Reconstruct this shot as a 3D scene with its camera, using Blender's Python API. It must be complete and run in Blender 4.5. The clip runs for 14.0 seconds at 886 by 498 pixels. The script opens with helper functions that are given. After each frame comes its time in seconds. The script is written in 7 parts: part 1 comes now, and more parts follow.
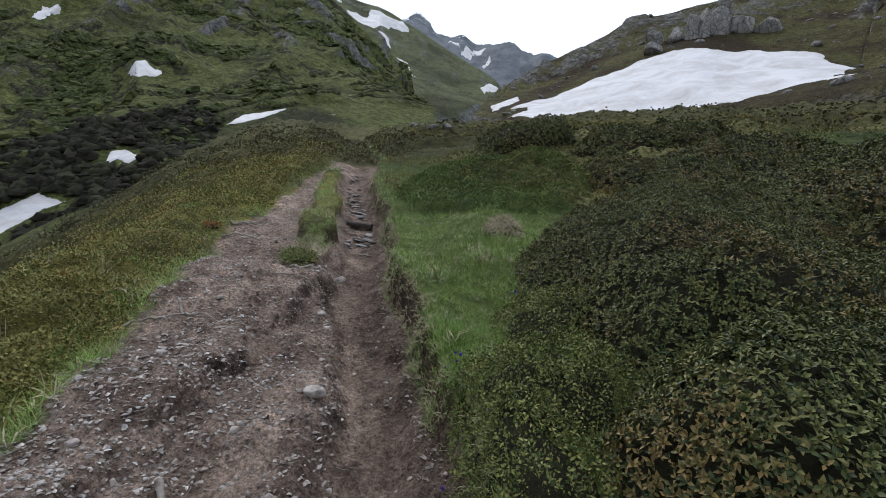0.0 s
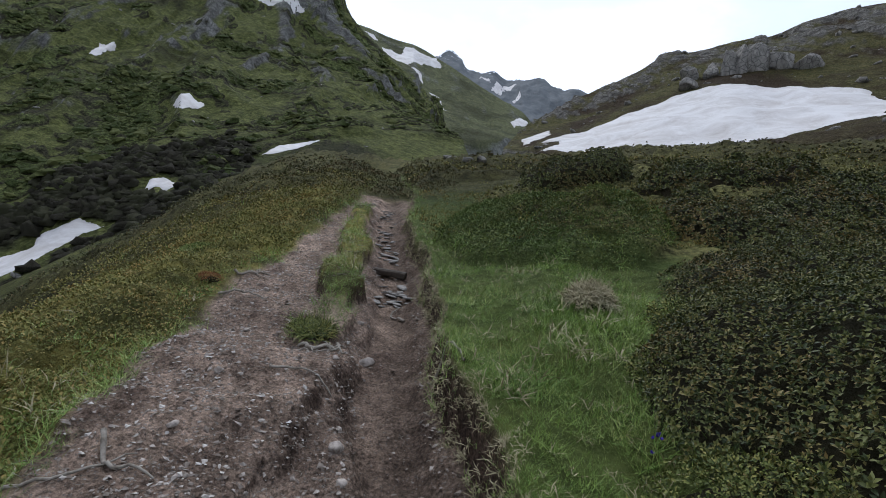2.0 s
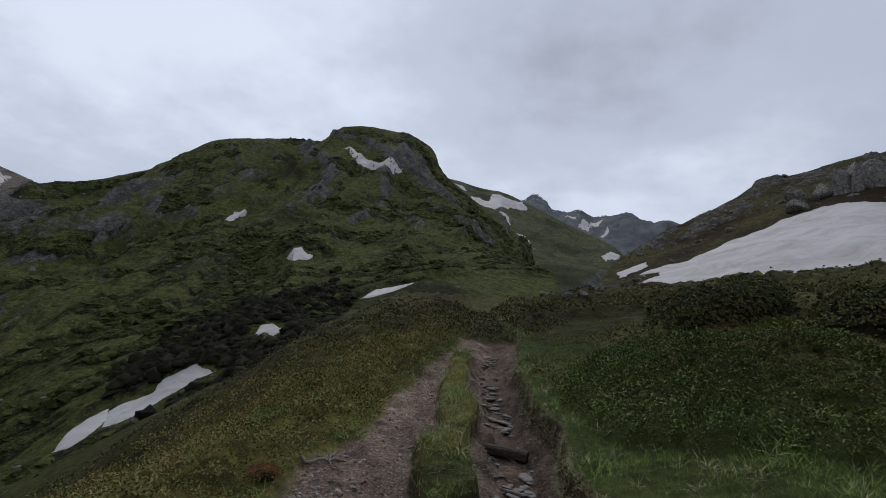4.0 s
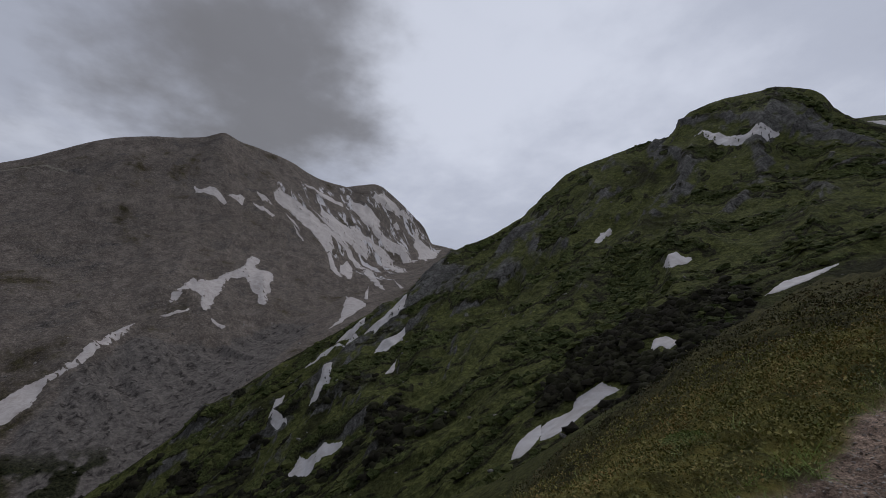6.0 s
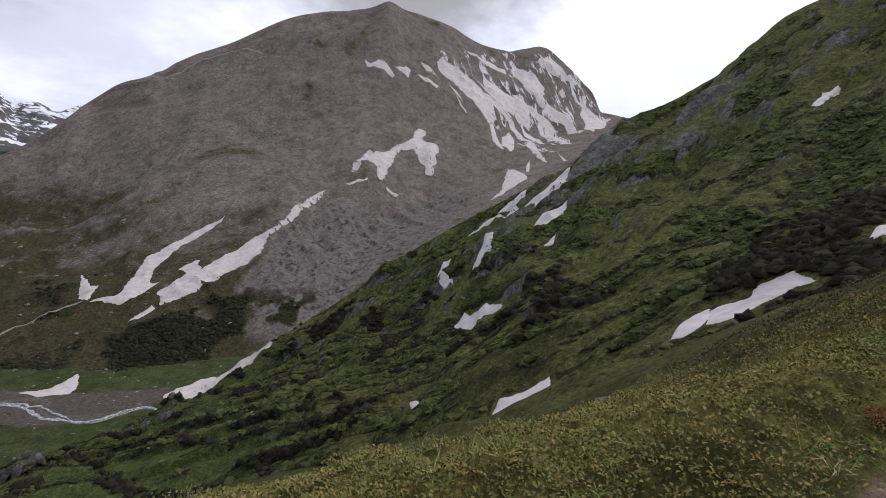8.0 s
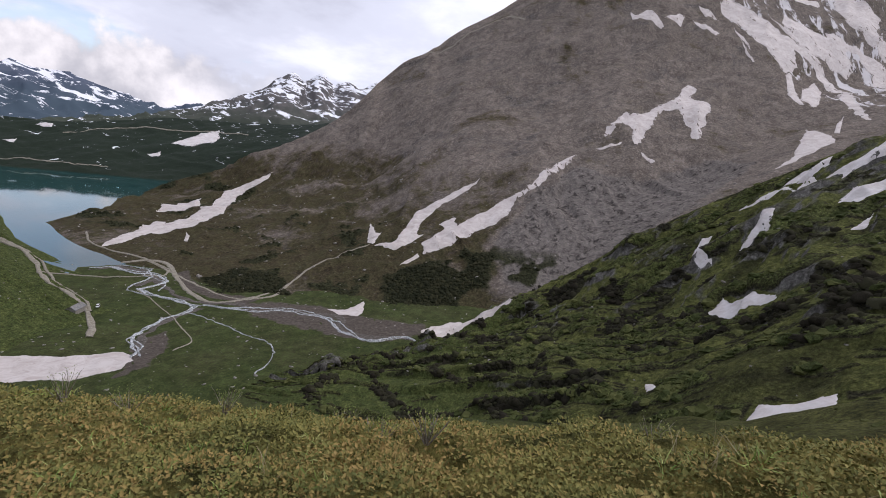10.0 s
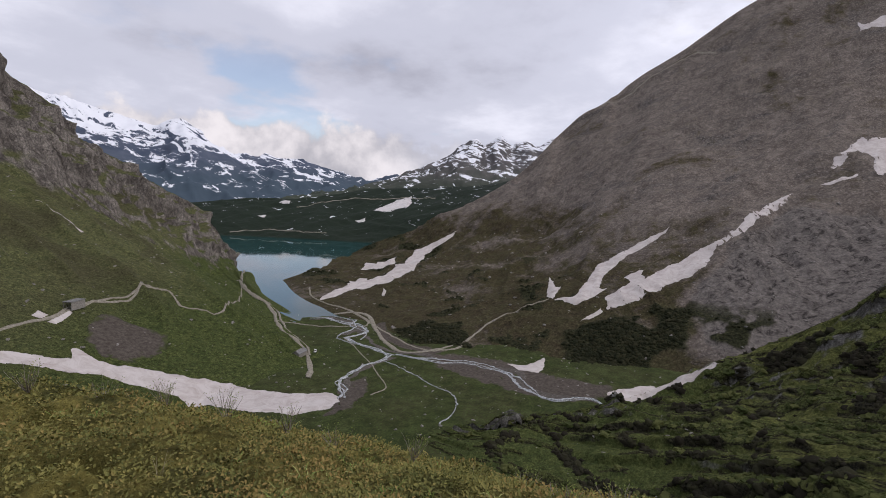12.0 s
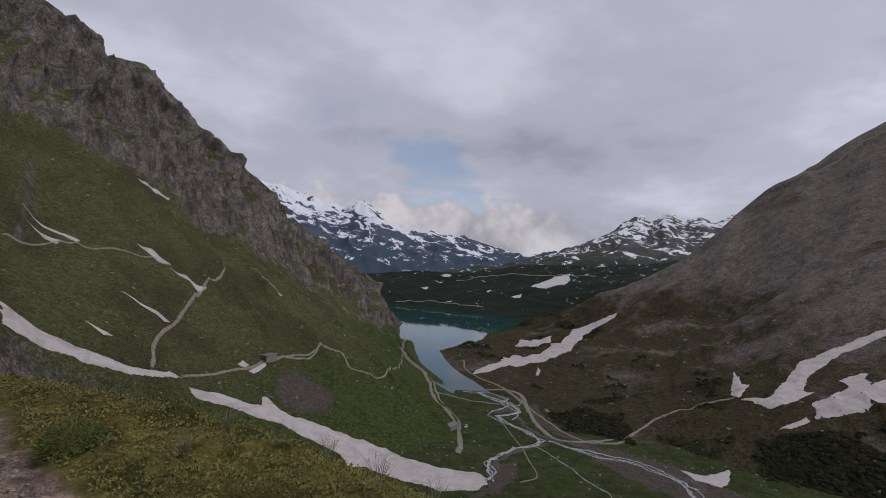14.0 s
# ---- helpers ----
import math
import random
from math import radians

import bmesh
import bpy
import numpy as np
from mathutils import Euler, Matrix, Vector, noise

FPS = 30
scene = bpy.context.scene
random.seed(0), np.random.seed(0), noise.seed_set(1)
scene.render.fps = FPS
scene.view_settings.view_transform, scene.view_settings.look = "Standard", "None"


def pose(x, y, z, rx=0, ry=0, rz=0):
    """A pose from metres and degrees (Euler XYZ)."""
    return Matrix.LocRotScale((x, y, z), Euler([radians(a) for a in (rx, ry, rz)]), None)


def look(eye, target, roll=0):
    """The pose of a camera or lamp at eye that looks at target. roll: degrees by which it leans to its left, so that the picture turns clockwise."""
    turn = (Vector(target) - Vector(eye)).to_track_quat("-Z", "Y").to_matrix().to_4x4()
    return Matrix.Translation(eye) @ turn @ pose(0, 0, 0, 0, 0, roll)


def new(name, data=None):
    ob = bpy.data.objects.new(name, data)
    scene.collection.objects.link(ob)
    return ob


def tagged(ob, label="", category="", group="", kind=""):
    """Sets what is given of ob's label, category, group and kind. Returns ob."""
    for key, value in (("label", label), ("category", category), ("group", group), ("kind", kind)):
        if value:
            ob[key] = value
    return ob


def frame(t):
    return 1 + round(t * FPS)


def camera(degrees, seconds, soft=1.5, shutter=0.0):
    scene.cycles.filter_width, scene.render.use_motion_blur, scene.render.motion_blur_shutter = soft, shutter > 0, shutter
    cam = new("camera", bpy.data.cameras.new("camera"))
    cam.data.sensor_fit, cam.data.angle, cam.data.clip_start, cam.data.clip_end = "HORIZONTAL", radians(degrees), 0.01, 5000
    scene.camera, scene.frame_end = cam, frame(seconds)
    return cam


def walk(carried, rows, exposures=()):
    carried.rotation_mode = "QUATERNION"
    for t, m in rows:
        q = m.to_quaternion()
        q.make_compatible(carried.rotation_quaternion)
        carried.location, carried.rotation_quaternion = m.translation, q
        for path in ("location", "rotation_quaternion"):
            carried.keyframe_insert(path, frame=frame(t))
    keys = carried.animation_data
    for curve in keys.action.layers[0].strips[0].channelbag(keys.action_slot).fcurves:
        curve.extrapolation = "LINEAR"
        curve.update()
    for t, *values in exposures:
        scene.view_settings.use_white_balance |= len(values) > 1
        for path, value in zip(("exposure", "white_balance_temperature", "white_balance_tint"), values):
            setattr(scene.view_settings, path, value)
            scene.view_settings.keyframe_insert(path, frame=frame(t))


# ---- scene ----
cam = camera(85.33, 14.0, soft=0.6)
PATH = [
    (0, pose(0, 0, 1.6, 85.58, -6.26, -0.00)),
    (0.5, pose(-0.15, 0.38, 1.66, 85.30, -5.81, 2.43)),
    (1, pose(-0.2, 0.74, 1.71, 86.11, -6.08, 3.62)),
    (1.5, pose(-0.27, 1.13, 1.76, 87.13, -6.15, 6.84)),
    (2, pose(-0.37, 1.54, 1.82, 88.89, -7.54, 3.26)),
    (2.2, pose(-0.42, 1.72, 1.85, 89.44, -8.05, 0.73)),
    (4.3, pose(-0.97, 3.18, 2.06, 104.44, -6.90, 18.45)),
    (4.5, pose(-1.01, 3.24, 2.07, 103.80, -6.80, 21.65)),
    (5, pose(-1.06, 3.38, 2.09, 99.98, -5.09, 32.70)),
    (5.5, pose(-1.06, 3.38, 2.09, 99.47, -3.60, 46.12)),
    (6, pose(-1.08, 3.42, 2.09, 101.89, -2.42, 58.53)),
    (6.5, pose(-1.08, 3.42, 2.09, 99.15, -2.06, 67.22)),
    (7, pose(-1.08, 3.42, 2.09, 91.61, -3.08, 70.73)),
    (7.2, pose(-1.08, 3.42, 2.09, 89.73, -3.45, 71.96)),
    (9.3, pose(-1.08, 3.42, 2.09, 80.75, -6.78, 91.70)),
    (9.5, pose(-1.08, 3.42, 2.09, 79.90, -6.61, 95.52)),
    (10, pose(-1.08, 3.42, 2.09, 78.67, -6.01, 106.12)),
    (10.5, pose(-1.08, 3.42, 2.09, 79.47, -5.12, 111.85)),
    (11, pose(-1.08, 3.42, 2.09, 81.32, -4.43, 115.29)),
    (11.5, pose(-1.08, 3.42, 2.09, 82.93, -3.18, 120.53)),
    (12, pose(-1.08, 3.42, 2.09, 83.69, -1.88, 126.84)),
    (12.5, pose(-1.08, 3.42, 2.09, 84.50, -1.60, 134.14)),
    (13, pose(-1.08, 3.42, 2.09, 84.99, -1.27, 140.69)),
    (13.5, pose(-1.08, 3.42, 2.09, 90.54, -2.42, 141.32)),
    (14, pose(-1.08, 3.42, 2.09, 91.86, -3.30, 145.37)),
]
EXPOSURES = [(0, 0.6, 6000, 8), (1.0, 0.5, 6000, 8), (1.5, 0.30, 5950, 8), (2.2, 0.4, 5950, 8), (4.3, -0.62, 6250, 11), (5.0, -0.62, 6280, 12), (5.5, -0.68, 6300, 13), (6.0, -0.85, 6350, 13), (6.5, -0.66, 6400, 14), (7.2, -0.08, 6450, 15), (9.3, 0.32, 6500, 18), (11.5, 0.12, 6600, 18), (12.5, -0.08, 6650, 17), (13.0, -0.12, 6600, 18), (13.5, -0.45, 6500, 18), (14, -0.55, 6500, 18)]
walk(cam, PATH, EXPOSURES)

# ---- world: overcast sky with broken cloud over the lake, and a veiled sun ----
world = bpy.data.worlds.new("overcast_sky")
scene.world = world
world.use_nodes = True
SUN_EL, SUN_AZ = radians(50), radians(-32)


def build_sky():
    nt = world.node_tree
    nt.nodes.clear()
    add = nt.nodes.new
    link = nt.links.new
    sky = add("ShaderNodeTexSky")
    sky.sky_type, sky.sun_disc = "NISHITA", False
    sky.sun_elevation, sky.sun_rotation = SUN_EL, SUN_AZ
    blue = add("ShaderNodeVectorMath")
    blue.operation = "SCALE"
    blue.inputs["Scale"].default_value = 0.15
    link(sky.outputs[0], blue.inputs[0])
    coord = add("ShaderNodeTexCoord")
    parts = add("ShaderNodeSeparateXYZ")
    link(coord.outputs["Generated"], parts.inputs[0])

    def math_node(op, a, b=None, clamp=False):
        n = add("ShaderNodeMath")
        n.operation, n.use_clamp = op, clamp
        for i, v in enumerate((a, b)):
            if v is None:
                continue
            if isinstance(v, (int, float)):
                n.inputs[i].default_value = v
            else:
                link(v, n.inputs[i])
        return n.outputs[0]

    # the cloud deck lies flat overhead, so its puffs crowd together towards the horizon
    up = math_node("ADD", math_node("MAXIMUM", parts.outputs[2], 0.0), 0.22)
    deck = add("ShaderNodeCombineXYZ")
    link(math_node("DIVIDE", parts.outputs[0], up), deck.inputs[0])
    link(math_node("DIVIDE", parts.outputs[1], up), deck.inputs[1])

    def clouds(scale, detail, rough, shift):
        n = add("ShaderNodeTexNoise")
        n.noise_dimensions = "3D"
        n.inputs["Scale"].default_value, n.inputs["Detail"].default_value = scale, detail
        n.inputs["Roughness"].default_value = rough
        m = add("ShaderNodeVectorMath")
        m.operation = "ADD"
        m.inputs[1].default_value = (shift, shift * 0.7, shift * 1.3)
        link(deck.outputs[0], m.inputs[0])
        link(m.outputs[0], n.inputs["Vector"])
        return n.outputs[0]

    def ramp(fac, stops):
        n = add("ShaderNodeValToRGB")
        n.color_ramp.interpolation = "EASE"
        while len(n.color_ramp.elements) < len(stops):
            n.color_ramp.elements.new(0.5)
        for e, (p, c) in zip(n.color_ramp.elements, stops):
            e.position, e.color = p, (*c, 1)
        link(fac, n.inputs[0])
        return n.outputs[0]

    def mix(fac, a, b):
        n = add("ShaderNodeMix")
        n.data_type = "RGBA"
        link(fac, n.inputs[0])
        for sock, v in ((n.inputs[6], a), (n.inputs[7], b)):
            if isinstance(v, tuple):
                sock.default_value = (*v, 1)
            else:
                link(v, sock)
        return n.outputs[2]

    shade = ramp(clouds(0.9, 8, 0.55, 3.1), [(0.30, (0.385, 0.412, 0.49)), (0.48, (0.56, 0.605, 0.705)), (0.66, (0.775, 0.825, 0.925))])
    # the dark cloud that hangs on the grey summit
    heavy = add("ShaderNodeVectorMath")
    heavy.operation = "DOT_PRODUCT"
    link(coord.outputs["Generated"], heavy.inputs[0])
    heavy.inputs[1].default_value = Vector((-0.88, 0.10, 0.46)).normalized()
    near = math_node("ADD", heavy.outputs["Value"], math_node("MULTIPLY", math_node("SUBTRACT", clouds(2.2, 6, 0.55, 9.0), 0.5), 0.14))
    veil = ramp(near, [(0.940, (0, 0, 0)), (0.996, (1, 1, 1))])
    # the deck is thinner, so brighter, on the sun's side
    toward = add("ShaderNodeVectorMath")
    toward.operation = "DOT_PRODUCT"
    link(coord.outputs["Generated"], toward.inputs[0])
    toward.inputs[1].default_value = Vector((-0.50, 0.82, 0.20)).normalized()
    thin = add("ShaderNodeVectorMath")
    thin.operation = "SCALE"
    link(shade, thin.inputs[0])
    link(math_node("ADD", math_node("MULTIPLY", math_node("MAXIMUM", toward.outputs["Value"], 0.0), 0.42), 1.04), thin.inputs["Scale"])
    shade = mix(math_node("MULTIPLY", veil, 0.92), thin.outputs[0], (0.31, 0.315, 0.335))
    gap = ramp(clouds(1.4, 7, 0.5, 17.4), [(0.54, (0, 0, 0)), (0.64, (1, 1, 1))])
    low = math_node("MULTIPLY", gap, ramp(math_node("MULTIPLY", parts.outputs[1], -1.0), [(0.25, (0, 0, 0)), (0.6, (1, 1, 1))]))
    low = math_node("MULTIPLY", low, ramp(parts.outputs[2], [(0.20, (1, 1, 1)), (0.34, (0, 0, 0))]))
    out = mix(math_node("MULTIPLY", low, 0.7), shade, blue.outputs[0])
    # white cumulus stands over the far range beyond the lake
    puff = add("ShaderNodeTexNoise")
    puff.inputs["Scale"].default_value, puff.inputs["Detail"].default_value, puff.inputs["Roughness"].default_value = 7.0, 7.0, 0.55
    link(coord.outputs["Generated"], puff.inputs["Vector"])
    heap = math_node("SUBTRACT", puff.outputs[0], math_node("MULTIPLY", math_node("SUBTRACT", parts.outputs[2], 0.13), 3.0))
    south = ramp(math_node("MULTIPLY", parts.outputs[1], -1.0), [(0.45, (0, 0, 0)), (0.75, (1, 1, 1))])
    body = ramp(puff.outputs[0], [(0.38, (0.46, 0.475, 0.52)), (0.62, (0.86, 0.86, 0.88))])
    out = mix(math_node("MULTIPLY", ramp(heap, [(0.46, (0, 0, 0)), (0.56, (1, 1, 1))]), south), out, body)
    back = add("ShaderNodeBackground")
    back.inputs[1].default_value = 1.0
    link(out, back.inputs[0])
    end = add("ShaderNodeOutputWorld")
    link(back.outputs[0], end.inputs[0])


build_sky()
sun = new("sun", bpy.data.lights.new("sun", "SUN"))
sun.data.energy, sun.data.angle, sun.data.color = 1.2, radians(28), (1.0, 0.96, 0.90)
sun.matrix_world = look((0, 0, 300), Vector((0, 0, 300)) - Vector((math.sin(SUN_AZ) * math.cos(SUN_EL), math.cos(SUN_AZ) * math.cos(SUN_EL), math.sin(SUN_EL))))

# ---- helpers for materials ----


class Nodes:
    """A material's nodes, with short calls for those that this scene needs."""

    def __init__(self, name):
        self.mat = bpy.data.materials.new(name)
        self.mat.use_nodes = True
        self.tree = self.mat.node_tree
        self.bsdf = self.tree.nodes["Principled BSDF"]
        self.pos = self.tree.nodes.new("ShaderNodeNewGeometry").outputs["Position"]
        self.normal = self.tree.nodes.new("ShaderNodeNewGeometry").outputs["Normal"]

    def put(self, sock, v):
        if isinstance(v, bpy.types.NodeSocket):
            self.tree.links.new(v, sock)
        elif isinstance(v, tuple) and len(v) == 3 and sock.type == "RGBA":
            sock.default_value = (*v, 1)
        else:
            sock.default_value = v

    def math(self, op, a, b=0.0, clamp=False):
        n = self.tree.nodes.new("ShaderNodeMath")
        n.operation, n.use_clamp = op, clamp
        self.put(n.inputs[0], a)
        self.put(n.inputs[1], b)
        return n.outputs[0]

    def scaled(self, vec, by):
        n = self.tree.nodes.new("ShaderNodeVectorMath")
        n.operation = "MULTIPLY"
        self.put(n.inputs[0], vec)
        n.inputs[1].default_value = by
        return n.outputs[0]

    def turned(self, vec, axis, angle):
        n = self.tree.nodes.new("ShaderNodeVectorRotate")
        n.inputs["Axis"].default_value, n.inputs["Angle"].default_value = axis, angle
        self.put(n.inputs["Vector"], vec)
        return n.outputs[0]

    def noise(self, scale, detail=4, rough=0.55, vec=None, warp=0.0):
        n = self.tree.nodes.new("ShaderNodeTexNoise")
        n.inputs["Scale"].default_value, n.inputs["Detail"].default_value = scale, detail
        n.inputs["Roughness"].default_value, n.inputs["Distortion"].default_value = rough, warp
        self.put(n.inputs["Vector"], vec or self.pos)
        return n.outputs[0]

    def cells(self, scale, vec=None, feature="F1"):
        n = self.tree.nodes.new("ShaderNodeTexVoronoi")
        n.feature = feature
        n.inputs["Scale"].default_value = scale
        self.put(n.inputs["Vector"], vec or self.pos)
        return n.outputs[0]

    def ramp(self, fac, *stops):
        n = self.tree.nodes.new("ShaderNodeValToRGB")
        while len(n.color_ramp.elements) < len(stops):
            n.color_ramp.elements.new(0.5)
        for e, (p, c) in zip(n.color_ramp.elements, stops):
            e.position = p
            e.color = (*c, 1) if isinstance(c, tuple) else (c, c, c, 1)
        self.put(n.inputs[0], fac)
        return n.outputs[0]

    def mix(self, fac, a, b, how="MIX"):
        n = self.tree.nodes.new("ShaderNodeMix")
        n.data_type, n.blend_type = "RGBA", how
        self.put(n.inputs[0], fac)
        self.put(n.inputs[6], a)
        self.put(n.inputs[7], b)
        return n.outputs[2]

    def attr(self, name):
        n = self.tree.nodes.new("ShaderNodeAttribute")
        n.attribute_name = name
        return n.outputs["Fac"]

    def steep(self):
        n = self.tree.nodes.new("ShaderNodeSeparateXYZ")
        self.put(n.inputs[0], self.normal)
        return self.math("SUBTRACT", 1.0, n.outputs[2])

    def height(self):
        n = self.tree.nodes.new("ShaderNodeSeparateXYZ")
        self.put(n.inputs[0], self.pos)
        return n.outputs[2]

    def own(self):
        return self.tree.nodes.new("ShaderNodeObjectInfo").outputs["Random"]

    def island(self):
        return self.tree.nodes.new("ShaderNodeNewGeometry").outputs["Random Per Island"]

    def done(self, colour, rough=0.9, bump=None, depth=0.1, dist=1.0, spec=0.06, metal=0.0):
        self.put(self.bsdf.inputs["Base Color"], colour)
        self.put(self.bsdf.inputs["Roughness"], rough)
        self.put(self.bsdf.inputs["Specular IOR Level"], spec)
        self.put(self.bsdf.inputs["Metallic"], metal)
        if bump is not None:
            n = self.tree.nodes.new("ShaderNodeBump")
            n.inputs["Strength"].default_value, n.inputs["Distance"].default_value = depth, dist
            self.put(n.inputs["Height"], bump)
            self.tree.links.new(n.outputs[0], self.bsdf.inputs["Normal"])
        return self.mat


def hill_material(name, grass_a, grass_b, shrub, rock_a, rock_b, cliff=(0.30, 0.55), grain=1.0, patchy=0.5, turf_below=None, leaf=(0.078, 0.090, 0.032), banded=2.6, mottle=1.0, ribs=0.6, meadow=None):
    """Alpine slope: grass and low shrub in drifts, bare rock where it is steep, boulders and hollows at every size."""
    n = Nodes(name)
    drift = n.noise(0.022 * grain, 6, 0.6, warp=0.6)
    fine = n.noise(0.35 * grain, 7, 0.7)
    speck = n.noise(1.3 * grain, 5, 0.75)
    grass = n.mix(n.ramp(fine, (0.40, 0.0), (0.60, 1.0)), grass_a, grass_b)
    grass = n.mix(n.ramp(drift, (patchy - 0.05, 0.0), (patchy + 0.10, 1.0)), grass, shrub)
    if meadow is not None:
        # lush turf takes over towards the valley floor
        lush = n.math("DIVIDE", n.math("SUBTRACT", meadow, n.height()), 26.0)
        lush = n.math("ADD", lush, n.math("MULTIPLY", n.math("SUBTRACT", drift, 0.5), 1.2), True)
        grass = n.mix(lush, grass, n.mix(n.ramp(fine, (0.40, 0.0), (0.60, 1.0)), (0.046, 0.062, 0.021), (0.084, 0.100, 0.033)))
    strata = n.noise(0.09 * grain, 8, 0.72, n.scaled(n.pos, (1.0, 1.0, banded)), 0.3)
    rock = n.mix(n.ramp(strata, (0.38, 0.0), (0.62, 1.0)), rock_a, rock_b)
    cracks = n.cells(0.22 * grain, n.scaled(n.pos, (1.0, 1.0, 0.45)), "DISTANCE_TO_EDGE")
    rock = n.mix(n.ramp(cracks, (0.0, 0.5), (0.10, 0.0)), rock, (0.04, 0.036, 0.032))
    bare = n.math("ADD", n.steep(), n.math("MULTIPLY", n.math("SUBTRACT", fine, 0.5), 0.35))
    bare = n.math("ADD", bare, n.math("MULTIPLY", n.attr("rocky"), ribs))
    if turf_below is not None:
        low = n.math("DIVIDE", n.math("SUBTRACT", turf_below, n.height()), 70.0)
        low = n.math("ADD", low, n.math("MULTIPLY", n.math("SUBTRACT", drift, 0.5), 1.6), True)
        bare = n.math("SUBTRACT", bare, n.math("MULTIPLY", low, 0.15))
    leafy = n.mix(n.ramp(n.math("ADD", n.math("MULTIPLY", speck, 0.7), n.math("MULTIPLY", drift, 0.4)), (0.42, 0.0), (0.66, 1.0)), shrub, leaf)
    thick = n.ramp(n.attr("scrub"), (0.05, 0.0), (0.25, 1.0))
    # shade between shrubs put into a dark stem colour; young leaves above
    stem_shade = n.mix(n.ramp(speck, (0.40, 0.0), (0.65, 1.0)), (0.018, 0.017, 0.011), (0.045, 0.042, 0.024))
    leafy = n.mix(n.ramp(n.math("ADD", n.attr("scrub"), n.math("MULTIPLY", n.math("SUBTRACT", fine, 0.5), 1.2)), (0.35, 0.0), (1.1, 1.0)), stem_shade, leafy)
    colour = n.mix(n.ramp(bare, (cliff[0], 0.0), (cliff[1], 1.0)), grass, rock)
    colour = n.mix(thick, colour, leafy)
    # bare twig brown, also the painted shade of terrace risers
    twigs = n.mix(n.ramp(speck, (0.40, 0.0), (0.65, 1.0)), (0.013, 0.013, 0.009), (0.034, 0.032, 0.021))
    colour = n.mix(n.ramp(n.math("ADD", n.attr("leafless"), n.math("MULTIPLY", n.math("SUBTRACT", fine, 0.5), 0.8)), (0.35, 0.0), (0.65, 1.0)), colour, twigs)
    shade = n.ramp(speck, (0.34, 1 - 0.48 * mottle), (0.50, 1.0), (0.68, 1 + 0.6 * mottle))
    rubble = n.noise(0.55 * grain, 8, 0.8, warp=0.4)
    shade = n.mix(1.0, shade, n.ramp(rubble, (0.36, 1 - 0.35 * mottle), (0.50, 1.0), (0.64, 1 + 0.35 * mottle)), "MULTIPLY")
    colour = n.mix(1.0, colour, shade, "MULTIPLY")
    bump = n.math("ADD", n.math("MULTIPLY", fine, 1.0), n.math("MULTIPLY", strata, 1.6))
    bump = n.math("ADD", bump, n.math("MULTIPLY", speck, 0.35))
    return n.done(colour, 0.95, bump, 1.0, 1.6 / grain)


